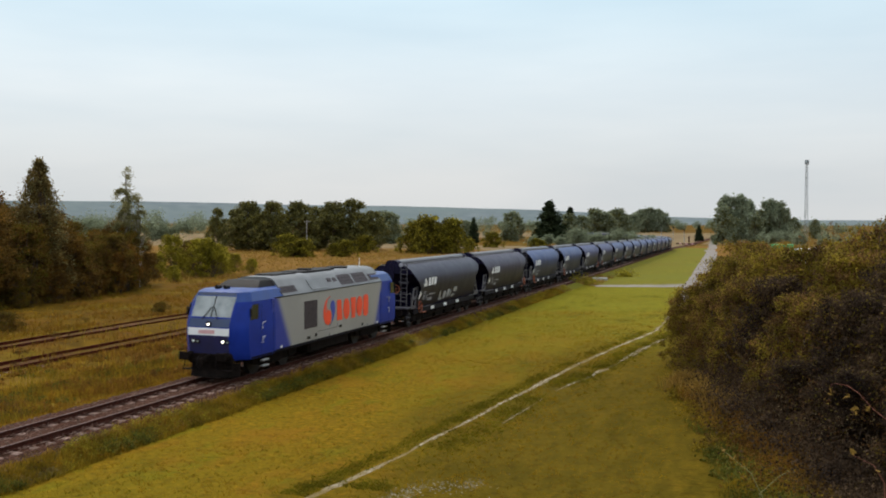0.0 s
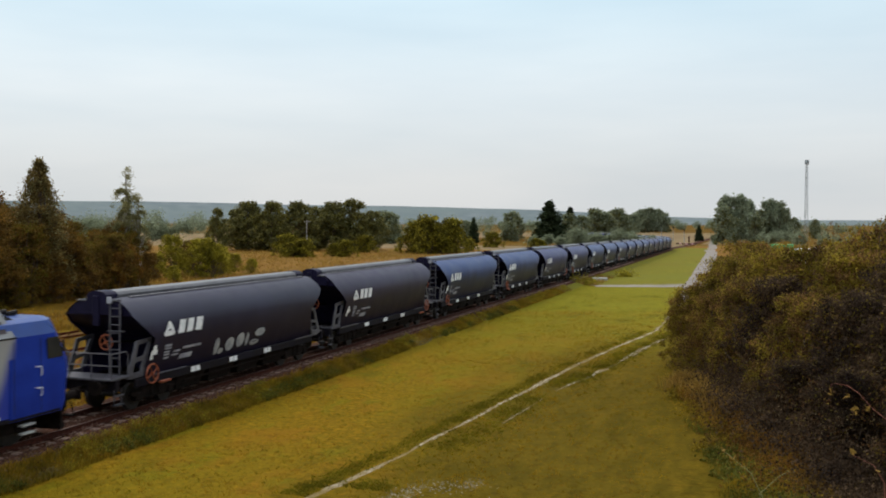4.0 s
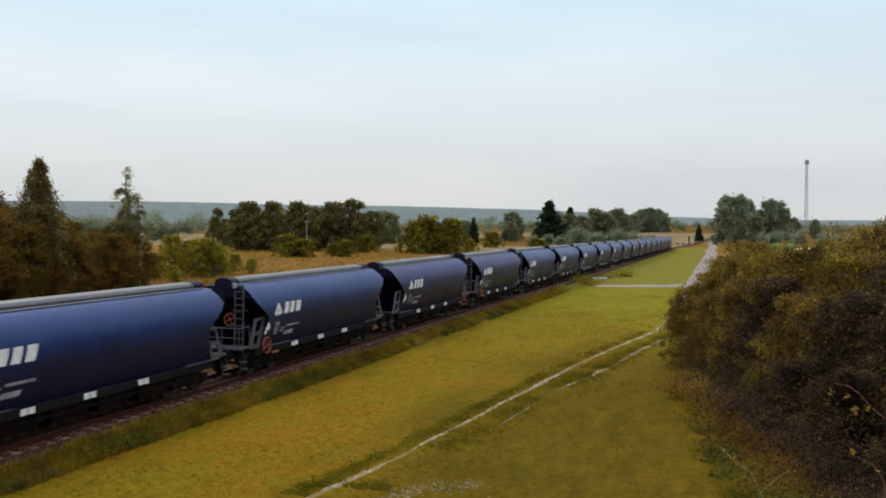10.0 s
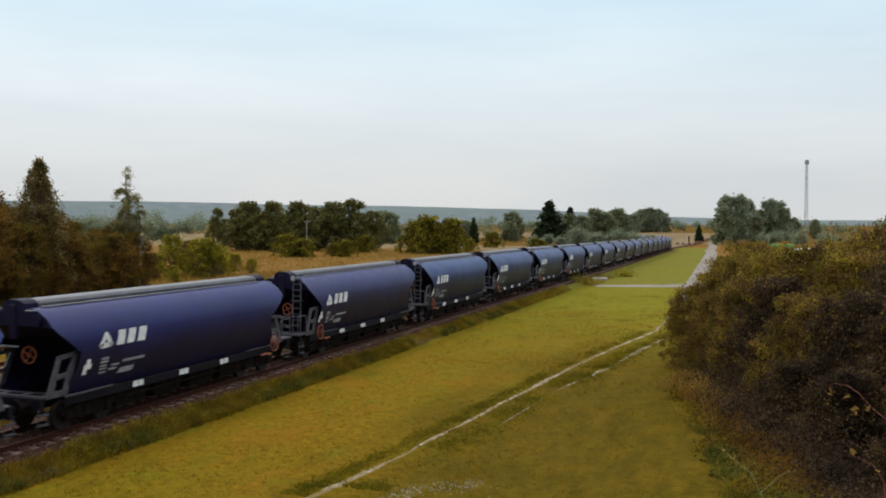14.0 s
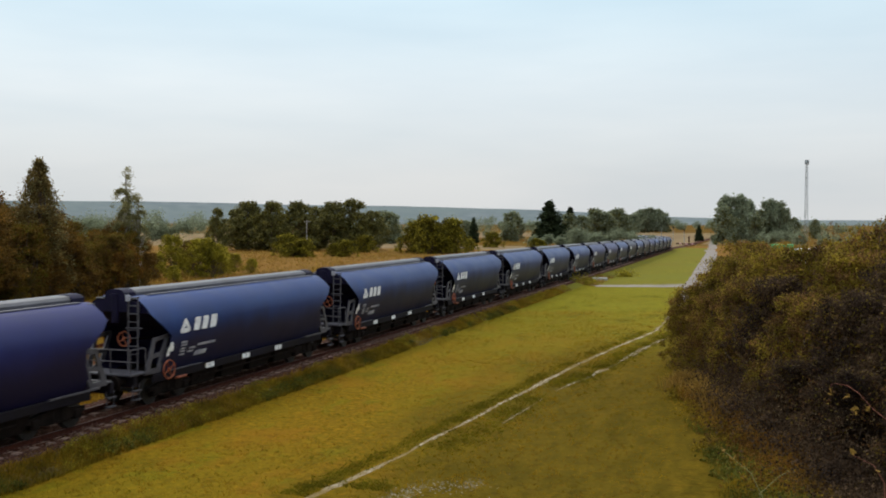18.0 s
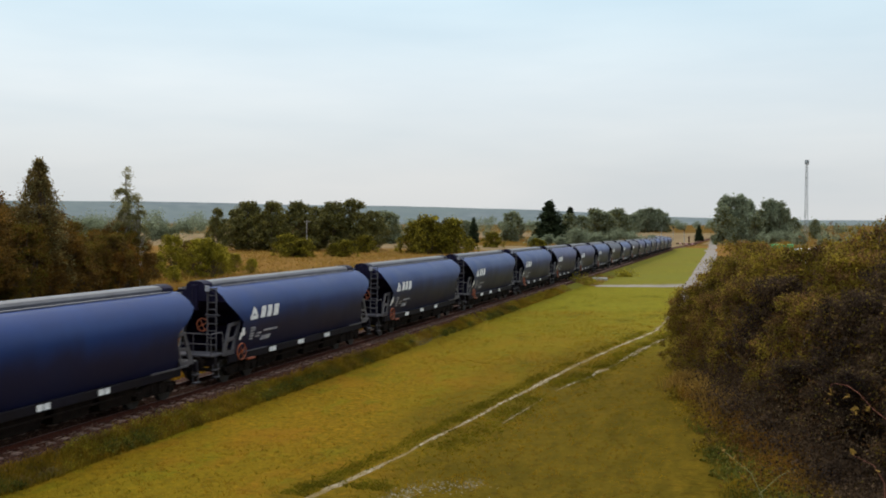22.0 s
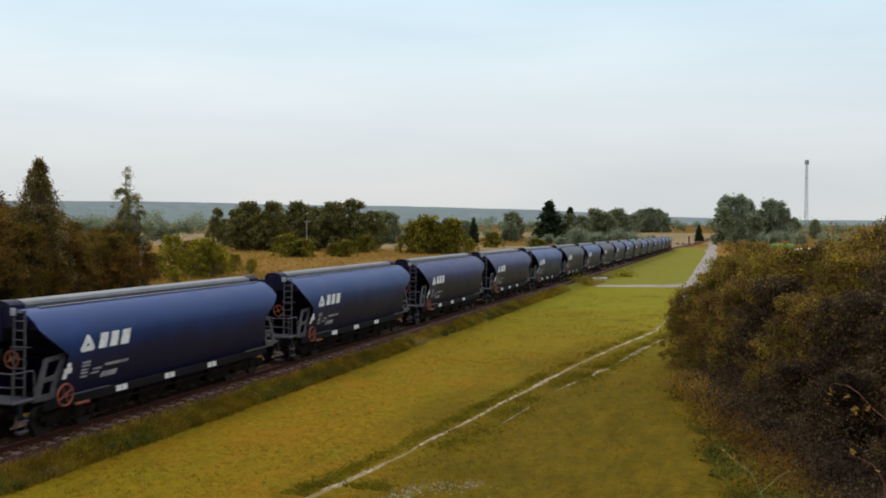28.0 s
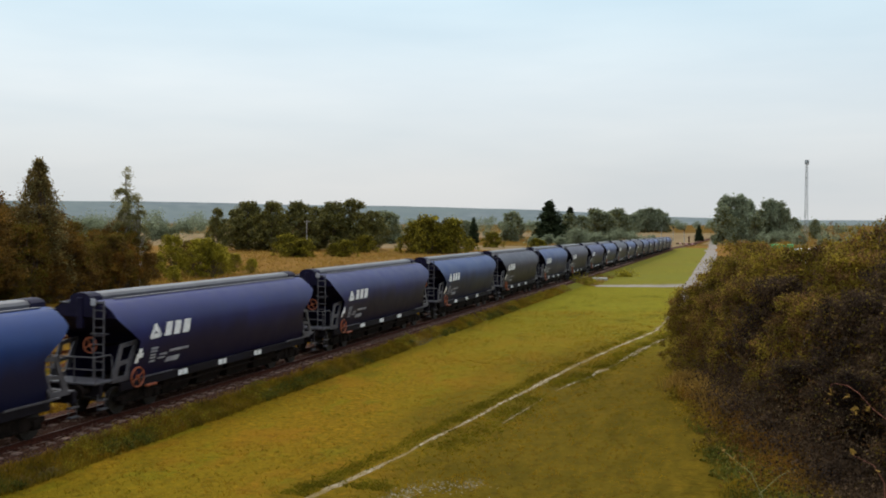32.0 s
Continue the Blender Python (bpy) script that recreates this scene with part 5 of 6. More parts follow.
def build_tree(name, label, category, kind, height, spread, clumps, leaves, size, clump_r, leaf_mat, bark, seed, group, second=None, share=0.3):
    """A tree or shrub at the world's origin: trunk, limbs and a crown of leaf clumps."""
    rng = random.Random(seed)
    t = thing(name, label, category, group=group)
    pts = crown_points(rng, kind, height, spread, clumps)
    wood = Geo()
    if kind == "bush":
        for p in rng.sample(pts, min(40, len(pts))):
            add_limb(wood, rng, (p.x * 0.15, p.y * 0.15, -0.3), p * 1.04, 0.04, 0.008)
    else:
        r = height * 0.018 + 0.03
        lean = Vector((rng.uniform(-0.3, 0.3), rng.uniform(-0.3, 0.3), height * 0.93))
        add_limb(wood, rng, (0, 0, -0.4), lean, r, r * 0.15, 0.02)
        for p in rng.sample(pts, min(22, len(pts))):
            z = max(height * 0.12, p.z - (0.25 if kind != "cone" else -0.02) * height * rng.uniform(0.3, 0.8))
            add_limb(wood, rng, lean * (z / height) * 1.0, p, r * 0.32, r * 0.06)
    part("trunk", wood, bark, t)
    a, b = Geo(), Geo()
    for p in pts:
        edge = clump_r * rng.uniform(0.6, 1.25) * (0.55 if kind in ("cone", "narrow") and p.z > height * 0.75 else 1)
        odd = min(0.9, share * rng.random() * 2) if second else 0.0
        add_clump(a, rng, p, edge, round(leaves * (1 - odd)), size, 1.9 if kind == "narrow" else 0.8)
        add_clump(b, rng, p, edge, round(leaves * odd), size, 1.9 if kind == "narrow" else 0.8)
    part("crown", a, leaf_mat, t, smooth=0)
    if second:
        part("mottled_foliage", b, second, t, smooth=0)
    return t


def plant(base, x, y, height, own, label="", wide=1.0, turn=None):
    """Sets a copy of base, which is own metres tall, on the ground."""
    k = height / own
    m = Matrix.Translation(at_xy(x, y)) @ pose(0, 0, 0, 0, 0, random.uniform(0, 360) if turn is None else turn) @ Matrix.Diagonal((k * wide, k * wide, k, 1))
    ob = copy_thing(base, m)
    if label:
        ob["label"] = label
    return ob


def clear_away(base):
    for o in (*base.children_recursive, base):
        bpy.data.objects.remove(o)


def build_plants():
    oak = build_tree("oak_tree", "dark green broad oak tree at the field's edge", "tree", "round", 12, 4.8, 150, 60, 0.27, 0.95, L_DARK, M_BARK, 11, "trees at the field's edge", L_OLIVE, 0.12)
    oak2 = build_tree("oak_tree", "dark green broad oak tree at the field's edge", "tree", "round", 12, 4.4, 140, 60, 0.27, 0.95, L_DARK, M_BARK, 12, "trees at the field's edge", L_OLIVE, 0.2)
    for i, (x, y, h) in enumerate(((-150.8, 246, 12.1), (-144.2, 241.5, 13.9), (-135.3, 239, 13.8), (-130.4, 246.2, 14.0), (-131.1, 259.5, 12.7), (-123.7, 256.1, 14.2), (-118.4, 259.1, 15.0), (-115.5, 266.6, 11.7), (-140, 250, 13.6))):
        plant(oak if i % 2 else oak2, x, y, h, 12, wide=1.1)
    shrub = build_tree("autumn_shrub", "browning autumn shrub at the edge of the thicket", "shrub", "bush", 6, 2.7, 190, 80, 0.085, 0.5, L_AUTUMN, M_BARK, 13, "thicket beyond the sidings", L_RUST, 0.08)
    shrub2 = build_tree("autumn_shrub", "dark olive shrub at the edge of the thicket", "shrub", "bush", 6, 2.6, 190, 80, 0.085, 0.5, L_AUTUMN, M_BARK, 14, "thicket beyond the sidings", L_OLIVE, 0.4)
    yellow = build_tree("yellow_shrub", "yellow-green shrub in rough grass", "shrub", "bush", 4, 2.1, 120, 60, 0.10, 0.42, L_YELLOW, M_BARK, 15, "shrubs in the meadow", L_OLIVE, 0.15)
    olive = build_tree("olive_shrub", "olive-green rounded shrub in the meadow", "shrub", "bush", 4, 2.5, 110, 50, 0.15, 0.5, L_OLIVE, M_BARK, 16, "shrubs in the meadow", L_YELLOW, 0.3)
    poplar = build_tree("poplar_tree", "tall narrow browning poplar above the thicket", "tree", "narrow", 12.6, 2.7, 300, 60, 0.09, 0.42, L_POPLAR, M_BARK, 17, "trees in the thicket", L_BIRCH, 0.2)
    rusty = build_tree("rusty_shrub", "rust-orange autumn shrub in the thicket's front", "shrub", "bush", 4, 2.0, 90, 60, 0.09, 0.42, L_RUST, M_BARK, 23, "thicket beyond the sidings", L_AUTUMN, 0.4)
    birch = build_tree("birch_tree", "slim half-bare birch with pale trunk above the thicket", "tree", "weeping", 12.8, 2.3, 190, 34, 0.085, 0.38, L_BIRCH, M_BIRCH, 18, "trees in the thicket")
    spruce = build_tree("spruce_tree", "dark conical spruce by the railway", "tree", "cone", 12, 3.0, 260, 40, 0.28, 0.75, L_PINE, M_BARK, 19, "conifers by the line")
    plant(poplar, -60.9, 66.5, 12.4, 12.6, wide=1.3)
    plant(poplar, -64.5, 62.0, 9.6, 12.6, wide=1.5)
    plant(poplar, -61.6, 67.4, 11.3, 12.6, wide=1.2)
    plant(birch, -63.9, 84.2, 10.2, 12.8, wide=1.1, turn=40)
    plant(birch, -64.9, 83.8, 13.0, 12.8, wide=1.15, turn=200)
    plant(birch, -66.4, 85.2, 9.6, 12.8, wide=1.1, turn=310)
    rng = random.Random(3)
    for i, (x, y, h) in enumerate(((-60.2, 59.5, 8.0), (-63.5, 61, 9.6), (-59.6, 63.5, 6.6), (-60.4, 68.6, 5.8), (-62.8, 69.4, 7.8), (-60.6, 71.4, 4.8), (-61.3, 74.0, 4.9), (-64.0, 75.0, 5.5), (-61.5, 77.0, 5.6), (-65.2, 80.0, 5.8), (-63.6, 81.6, 5.8), (-67.5, 77.6, 6.7),
                                   (-66.0, 84.0, 7.0), (-58.8, 57.0, 6.0), (-66.5, 64.0, 9.8), (-68, 70, 8.2), (-68, 77, 6.0), (-66.0, 87.0, 5.2), (-69, 84, 6.0), (-59.2, 66.4, 4.0), (-57.6, 60.6, 3.4))):
        plant(shrub if rng.random() < 0.55 else shrub2, x, y, h, 6, wide=rng.uniform(0.85, 1.15))
    for x, y, h in ((-74.4, 105.2, 5.3), (-70.8, 106.4, 4.9), (-69.6, 107.6, 4.2), (-73.1, 114.7, 3.7), (-76.2, 123.4, 2.5), (-74.6, 101.8, 3.1), (-68.4, 97.0, 1.8), (-66.8, 95, 1.4), (-70, 118, 2.0)):
        plant(yellow, x, y, h, 4, wide=1.05 if h < 5.2 else 0.75)
    for x, y, h in ((-60.2, 75.8, 3.9), (-61.6, 79.0, 4.6), (-60.0, 72.6, 2.8), (-58.6, 65.0, 2.6)):
        plant(rusty, x, y, h, 4)
    plant(shrub2, -77.0, 112.8, 4.6, 6, wide=0.9)
    for x, y, h in ((-46.2, 47.6, 1.2), (-43.5, 60.0, 0.9)):
        plant(shrub2, x, y, h, 6, "small dark shrub in rough grass by the sidings", 2.0)
    plant(oak2, -147.7, 230.3, 11.8, 12, "browning tree at the edge of the oak group", 0.7)
    for x, y, h in ((-104.4, 192.3, 5.0), (-99.1, 190.4, 4.0), (-101.5, 189, 3.2), (-93.3, 199.1, 3.7), (-96, 200, 3.0), (-107.2, 242, 4.6), (-86.1, 273.4, 3.6), (-99.1, 343.4, 5.6), (-78.7, 330, 3.4), (-74.0, 320, 3.0)):
        plant(olive, x, y, h, 4, wide=1.2)
    for x, y, h in ((-90.4, 238.2, 8.2), (-85.3, 235.1, 9.7), (-81.2, 241.9, 9.1), (-87.5, 241, 8.0), (-83, 238, 6.5)):
        plant(olive, x, y, h, 4, "large olive-green bushy willow in the meadow", 0.95)
    plant(spruce, -108.7, 486.9, 21.4, 12, wide=1.75)
    plant(spruce, -106.6, 485, 14.5, 12, wide=1.7)
    plant(spruce, -111.0, 488, 13.5, 12, wide=1.7)
    plant(spruce, -137.6, 444.5, 12.2, 12)
    plant(spruce, -104.4, 521.3, 18.5, 12, wide=1.4)
    plant(spruce, -34.2, 524, 8.6, 12, "small dark conifer beside the road", 1.15)
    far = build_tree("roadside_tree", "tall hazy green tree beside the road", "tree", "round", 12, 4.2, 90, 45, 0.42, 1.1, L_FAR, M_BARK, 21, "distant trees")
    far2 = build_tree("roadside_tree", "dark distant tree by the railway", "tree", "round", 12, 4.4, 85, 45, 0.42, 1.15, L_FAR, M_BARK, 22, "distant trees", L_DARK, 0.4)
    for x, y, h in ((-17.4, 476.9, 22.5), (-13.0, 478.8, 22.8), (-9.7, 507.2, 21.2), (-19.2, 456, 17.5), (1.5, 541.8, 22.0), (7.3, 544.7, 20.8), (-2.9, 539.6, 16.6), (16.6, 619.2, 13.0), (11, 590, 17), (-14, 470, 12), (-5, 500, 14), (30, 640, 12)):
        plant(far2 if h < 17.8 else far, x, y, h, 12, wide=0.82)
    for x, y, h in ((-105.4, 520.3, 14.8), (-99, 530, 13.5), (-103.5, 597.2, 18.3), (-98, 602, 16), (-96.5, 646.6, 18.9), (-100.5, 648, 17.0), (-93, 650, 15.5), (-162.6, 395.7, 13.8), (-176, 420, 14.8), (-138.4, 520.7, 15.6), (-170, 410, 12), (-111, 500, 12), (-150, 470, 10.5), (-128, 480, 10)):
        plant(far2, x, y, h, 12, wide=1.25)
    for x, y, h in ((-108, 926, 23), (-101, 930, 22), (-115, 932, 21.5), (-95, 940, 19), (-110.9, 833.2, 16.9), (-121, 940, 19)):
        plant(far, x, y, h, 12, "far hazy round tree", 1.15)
    for b in (oak, oak2, rusty, shrub, shrub2, yellow, olive, poplar, birch, spruce, far, far2):
        clear_away(b)


build_plants()


def build_hedge():
    kinds = [build_tree("hedge_bush", "dense browning hawthorn bush with dark inside", "bush", "bush", 5, 2.3, 280, 120, 0.052, 0.34, (L_HEDGE, L_HEDGE, L_HEDGE_SHADE)[i], M_BARK, 30 + i, "hedge beside the bank", L_HEDGE_GREEN, s) for i, s in enumerate((0.7, 0.4, 0.06))]
    # place on the plan, height, width factor, kind (2: leaves darkened for shade)
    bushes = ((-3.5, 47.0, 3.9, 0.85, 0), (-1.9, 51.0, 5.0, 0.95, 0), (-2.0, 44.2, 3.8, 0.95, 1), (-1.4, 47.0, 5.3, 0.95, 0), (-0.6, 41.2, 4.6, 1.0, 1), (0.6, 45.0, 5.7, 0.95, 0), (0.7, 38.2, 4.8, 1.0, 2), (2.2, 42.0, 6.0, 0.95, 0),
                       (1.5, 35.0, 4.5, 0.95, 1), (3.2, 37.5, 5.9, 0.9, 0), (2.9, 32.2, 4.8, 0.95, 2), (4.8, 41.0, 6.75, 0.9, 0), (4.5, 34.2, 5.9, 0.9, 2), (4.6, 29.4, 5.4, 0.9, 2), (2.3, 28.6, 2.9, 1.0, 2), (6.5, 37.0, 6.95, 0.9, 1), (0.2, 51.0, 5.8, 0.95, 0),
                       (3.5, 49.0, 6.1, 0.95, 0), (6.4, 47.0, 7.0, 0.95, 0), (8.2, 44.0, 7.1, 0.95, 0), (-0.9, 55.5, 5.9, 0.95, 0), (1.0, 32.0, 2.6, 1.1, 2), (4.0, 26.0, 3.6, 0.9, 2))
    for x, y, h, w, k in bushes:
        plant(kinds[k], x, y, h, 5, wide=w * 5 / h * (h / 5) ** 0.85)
    for b in kinds:
        clear_away(b)
    # turned leaves scattered over the bushes that face the field
    rng = random.Random(78)
    for name, label, material, count, size, zs in (("pale_hedge_leaves", "pale turned leaves scattered over the hedge", L_HEDGE_PALE, 1500, 0.030, 0.9), ("red_hedge_leaves", "reddish turned leaves scattered over the hedge", L_HEDGE_RED, 3600, 0.034, 1.0)):
        g = Geo()
        for _ in range(count):
            x, y, h, w, k = rng.choice(bushes)
            if name == "pale_hedge_leaves" and x < 0.5:
                continue
            d = Vector((rng.gauss(-0.35, 0.7), rng.gauss(-0.75, 0.6), rng.gauss(0.35, 0.6))).normalized()
            if d.z < -0.25:
                continue
            wide = 2.3 * w * (h / 5) ** 0.85
            c = at_xy(x, y) + Vector((d.x * wide * 1.02, d.y * wide * 1.02, h * (0.45 + 0.53 * d.z) * zs))
            for _ in range(rng.choice((1, 2, 4))):
                add_leaf(g, rng, c + Vector((rng.gauss(0, 0.10), rng.gauss(0, 0.10), rng.gauss(0, 0.08))), size)
        tagged(part(name, g, material, None, smooth=0), label, "leaves", kind="stuff")
    # thin shoots that stand out of the hedge's top
    rng = random.Random(77)
    for x, y, z in ((3.6, 40.5, 5.9), (4.4, 41.0, 6.2), (4.9, 40.6, 6.1), (5.5, 42.0, 6.3), (2.6, 41.0, 5.6), (3.9, 37.0, 5.7), (1.4, 44.0, 5.3), (4.2, 33.5, 5.5)):
        t = thing("hedge_shoot", "thin leafy shoot standing out of the hedge", "branch", group="hedge shoots")
        top = Vector((x + rng.uniform(-0.2, 0.2), y, z + rng.uniform(0.4, 1.0)))
        g = Geo()
        add_limb(g, rng, at_xy(x, y) - Vector((0, 0, 0.2)), top, 0.03, 0.008, 0.02)
        part("stalk", g, M_BARK, t)
        g = Geo()
        for _ in range(34):
            k = rng.random()
            add_leaf(g, rng, top - Vector((rng.gauss(0, 0.1 + 0.12 * k), rng.gauss(0, 0.1), k * 1.3)), 0.06)
        part("foliage", g, L_HEDGE, t, smooth=0)


build_hedge()

# ---- grass and weeds ----


def add_tuft(g, rng, p, tall, blades, spread):
    for _ in range(blades):
        a = rng.uniform(0, 6.28)
        o = Vector((math.cos(a), math.sin(a), 0))
        h = tall * rng.uniform(0.6, 1.25)
        b = p + o * spread * rng.random()
        tip = b + o * h * rng.uniform(0.15, 0.6) + Vector((0, 0, h))
        side = Vector((-o.y, o.x, 0)) * max(0.010, h * 0.035)
        mid = b.lerp(tip, 0.55) + Vector((0, 0, h * 0.1))
        k = len(g.v)
        g.v += [tuple(b - side), tuple(b + side), tuple(mid + side * 0.8), tuple(mid - side * 0.8), tuple(tip)]
        g.f += [(k, k + 1, k + 2, k + 3), (k + 3, k + 2, k + 4)]


def grass(name, label, count, area, tall, blades, material, seed, spread=0.12, patch=None):
    """Tufts over the stretch area = (a0, a1, s0, s1); patch keeps them in drifts."""
    rng, g = random.Random(seed), Geo()
    a0, a1, s0, s1 = area
    for _ in range(count):
        a, s = rng.uniform(a0, a1), s0 + (s1 - s0) * rng.random() ** 1.25
        if patch is not None and noise.noise((a * 0.22 + seed, s * 0.16, seed * 1.7)) < patch:
            continue
        if any(abs(a - b) < 1.15 and rng.random() < k for b, k in ((-17.65, 0.8), (-13.15, 0.7 if s < 43 else 0.4))):
            continue
        p = spot(a, s)
        add_tuft(g, rng, p - Vector((0, 0, 0.02)), tall * rng.uniform(0.6, 1.3), blades, spread)
    tagged(part(name, g, material, None, smooth=0), label, "grass", kind="stuff")


grass("verge_weeds", "tall green weeds along the ballast's edge", 7000, (2.0, 2.9, 14, 92), 0.17, 7, L_WEED, 41, 0.2, -0.1)
grass("verge_grass", "yellowing verge grass beside the ballast", 6000, (1.95, 2.85, 14, 95), 0.16, 7, L_DRIFT, 42, 0.2, -0.05)
grass("verge_straw", "dry straw stalks beside the ballast", 2600, (1.7, 2.9, 16, 100), 0.2, 5, L_STRAW, 43, 0.12, 0.0)
grass("verge_rust", "reddish dry stalks beside the ballast", 800, (1.8, 2.9, 20, 95), 0.24, 5, L_RUST, 36, 0.1, 0.1)
grass("near_verge_weeds", "yellow-green weeds beside the ballast", 4500, (2.05, 2.95, 13, 48), 0.16, 8, L_WEED, 40, 0.22)
grass("meadow_grass", "tall yellow rough grass between the tracks", 12000, (-13, -2.3, 16, 100), 0.17, 7, L_GRASS, 44, 0.25, -0.12)
grass("near_meadow_grass", "yellow-olive grass beside the ballast", 4200, (-8.5, -2.2, 15, 38), 0.10, 8, L_DRIFT, 35, 0.28, -0.4)
grass("meadow_weeds", "green weeds between the tracks", 5200, (-13, -2.8, 16, 100), 0.3, 7, L_WEED, 45, 0.3, 0.08)
grass("meadow_dark_weeds", "dark green weeds between the tracks", 2600, (-13, -3.4, 22, 90), 0.26, 7, L_GREEN, 39, 0.3, 0.2)
grass("rust_weeds", "reddish-brown dock and weeds in the rough grass", 4500, (-13, -3.5, 18, 80), 0.34, 6, L_RUST, 46, 0.25, 0.18)
grass("yellow_drifts", "tall yellow grass in drifts between the tracks", 3600, (-13, -2.6, 18, 90), 0.26, 6, L_DRIFT, 58, 0.25, 0.14)
grass("siding_rust", "rust-brown drifts over the disused sidings", 4000, (-38, -13, 32, 110), 0.32, 6, L_RUST, 59, 0.3, 0.15)
grass("siding_yellow", "yellow drifts over the disused sidings", 2200, (-38, -13, 32, 110), 0.3, 6, L_DRIFT, 60, 0.3, 0.12)
grass("siding_grass", "rough grass over the disused sidings", 11000, (-38, -13, 30, 120), 0.26, 6, L_GRASS, 47, 0.35, -0.1)
grass("siding_weeds", "dark weeds over the disused sidings", 3600, (-38, -12, 30, 120), 0.34, 6, L_WEED, 48, 0.35, 0.15)
grass("far_verge_grass", "rough grass on the far side of the railway", 4000, (-40, -3, 100, 330), 0.5, 6, L_GRASS, 49, 0.8)
grass("lane_weeds", "straw-coloured weeds round the lane's end", 420, (2.0, 4.2, 100, 128), 0.4, 7, L_STRAW, 50, 0.4, 0.0)
grass("mown_tufts", "short mown grass tufts", 13000, (2.9, 19, 17, 70), 0.045, 5, L_MOWN, 51, 0.15)
grass("mown_clumps", "yellow clumps in the mown grass", 1500, (3.0, 19, 17, 80), 0.06, 6, L_MOWN, 52, 0.14, 0.1)
grass("lane_edge_grass", "longer grass between the wheel ruts", 1500, (11.2, 14.5, 18, 62), 0.07, 6, L_MOWN, 53, 0.12)


def rut_grass(name, label, line, count, off, wide, tall, material, seed):
    """Longer grass that follows a wheel rut at a distance off to its side."""
    rng, g = random.Random(seed), Geo()
    for _ in range(count):
        i = rng.randrange(len(line) - 1)
        k = rng.random()
        a, s = (line[i][j] + (line[i + 1][j] - line[i][j]) * k for j in (0, 1))
        if noise.noise((s * 0.35, seed, off)) > -0.55 * rng.random():
            add_tuft(g, rng, spot(a + off + rng.gauss(0, wide), s), tall * rng.uniform(0.6, 1.3), 6, 0.1)
    tagged(part(name, g, material, None, smooth=0), label, "grass", kind="stuff")


rut_grass("rut_edge_grass", "dark green grass along the wheel rut", RUT[1:16], 4200, -0.52, 0.24, 0.038, L_RUT, 81)
rut_grass("rut_edge_grass", "dark green grass in the overgrown wheel rut", OTHER_RUT, 6500, -0.3, 0.42, 0.042, L_RUT, 82)
grass("brown_specks", "small brown dead patches in the mown grass", 5200, (3, 19, 18, 80), 0.05, 5, L_RUST, 57, 0.14, 0.0)
grass("dry_clumps", "dry yellow clippings in the mown grass", 4200, (3, 11, 17, 75), 0.05, 8, L_DRIFT, 37, 0.2, 0.02)
grass("green_specks", "small green tufts in the mown grass", 8000, (3, 19, 18, 95), 0.055, 5, L_RUT, 38, 0.14, -0.1)
grass("meadow_straw", "straw-coloured rough grass of the autumn meadow", 7000, (-120, -40, 92, 270), 0.55, 6, L_STRAW, 54, 0.7, -0.1)
grass("meadow_green", "green drifts in the autumn meadow", 4000, (-120, -38, 92, 270), 0.5, 6, L_GRASS, 55, 0.7, 0.1)
grass("meadow_rust", "rust-brown drifts in the autumn meadow", 3000, (-120, -40, 92, 270), 0.5, 6, L_RUST, 56, 0.7, 0.15)


def foot_weeds(name, label, count, tall, material, seed, places):
    rng, g = random.Random(seed), Geo()
    for _ in range(count):
        x, y, r = rng.choice(places)
        p = at_xy(x + rng.gauss(0, r), y + rng.gauss(0, r * 1.4))
        add_tuft(g, rng, p, tall * rng.uniform(0.5, 1.3), 7, 0.2)
    tagged(part(name, g, material, None, smooth=0), label, "weeds", kind="stuff")


foot_weeds("hedge_foot_straw", "tall straw grass at the hedge's foot", 1100, 0.6, L_STRAW, 61, [(-3.0, 40.8, 0.35), (-2.2, 38.8, 0.35), (-1.5, 36.5, 0.35)])
foot_weeds("hedge_foot_rust", "reddish-brown weeds at the hedge's foot", 900, 0.5, L_RUST, 62, [(-2.3, 38.6, 0.35), (-1.7, 37.0, 0.35), (-0.5, 33, 0.45), (0.2, 30, 0.45), (-1.0, 35, 0.4), (0.9, 28, 0.4)])
foot_weeds("hedge_foot_green", "green weeds at the hedge's foot", 900, 0.2, L_GREEN, 63, [(-1.6, 33.0, 0.3), (-0.9, 30.0, 0.3), (-0.4, 27.5, 0.35), (0.1, 25.0, 0.35), (0.6, 23.4, 0.35)])
foot_weeds("bank_weeds", "fresh green weeds on the bank", 420, 0.24, L_WEED, 64, [(0.0, 24.5, 0.4), (0.6, 24.0, 0.45), (-0.2, 25.5, 0.35), (1.4, 23.6, 0.4)])


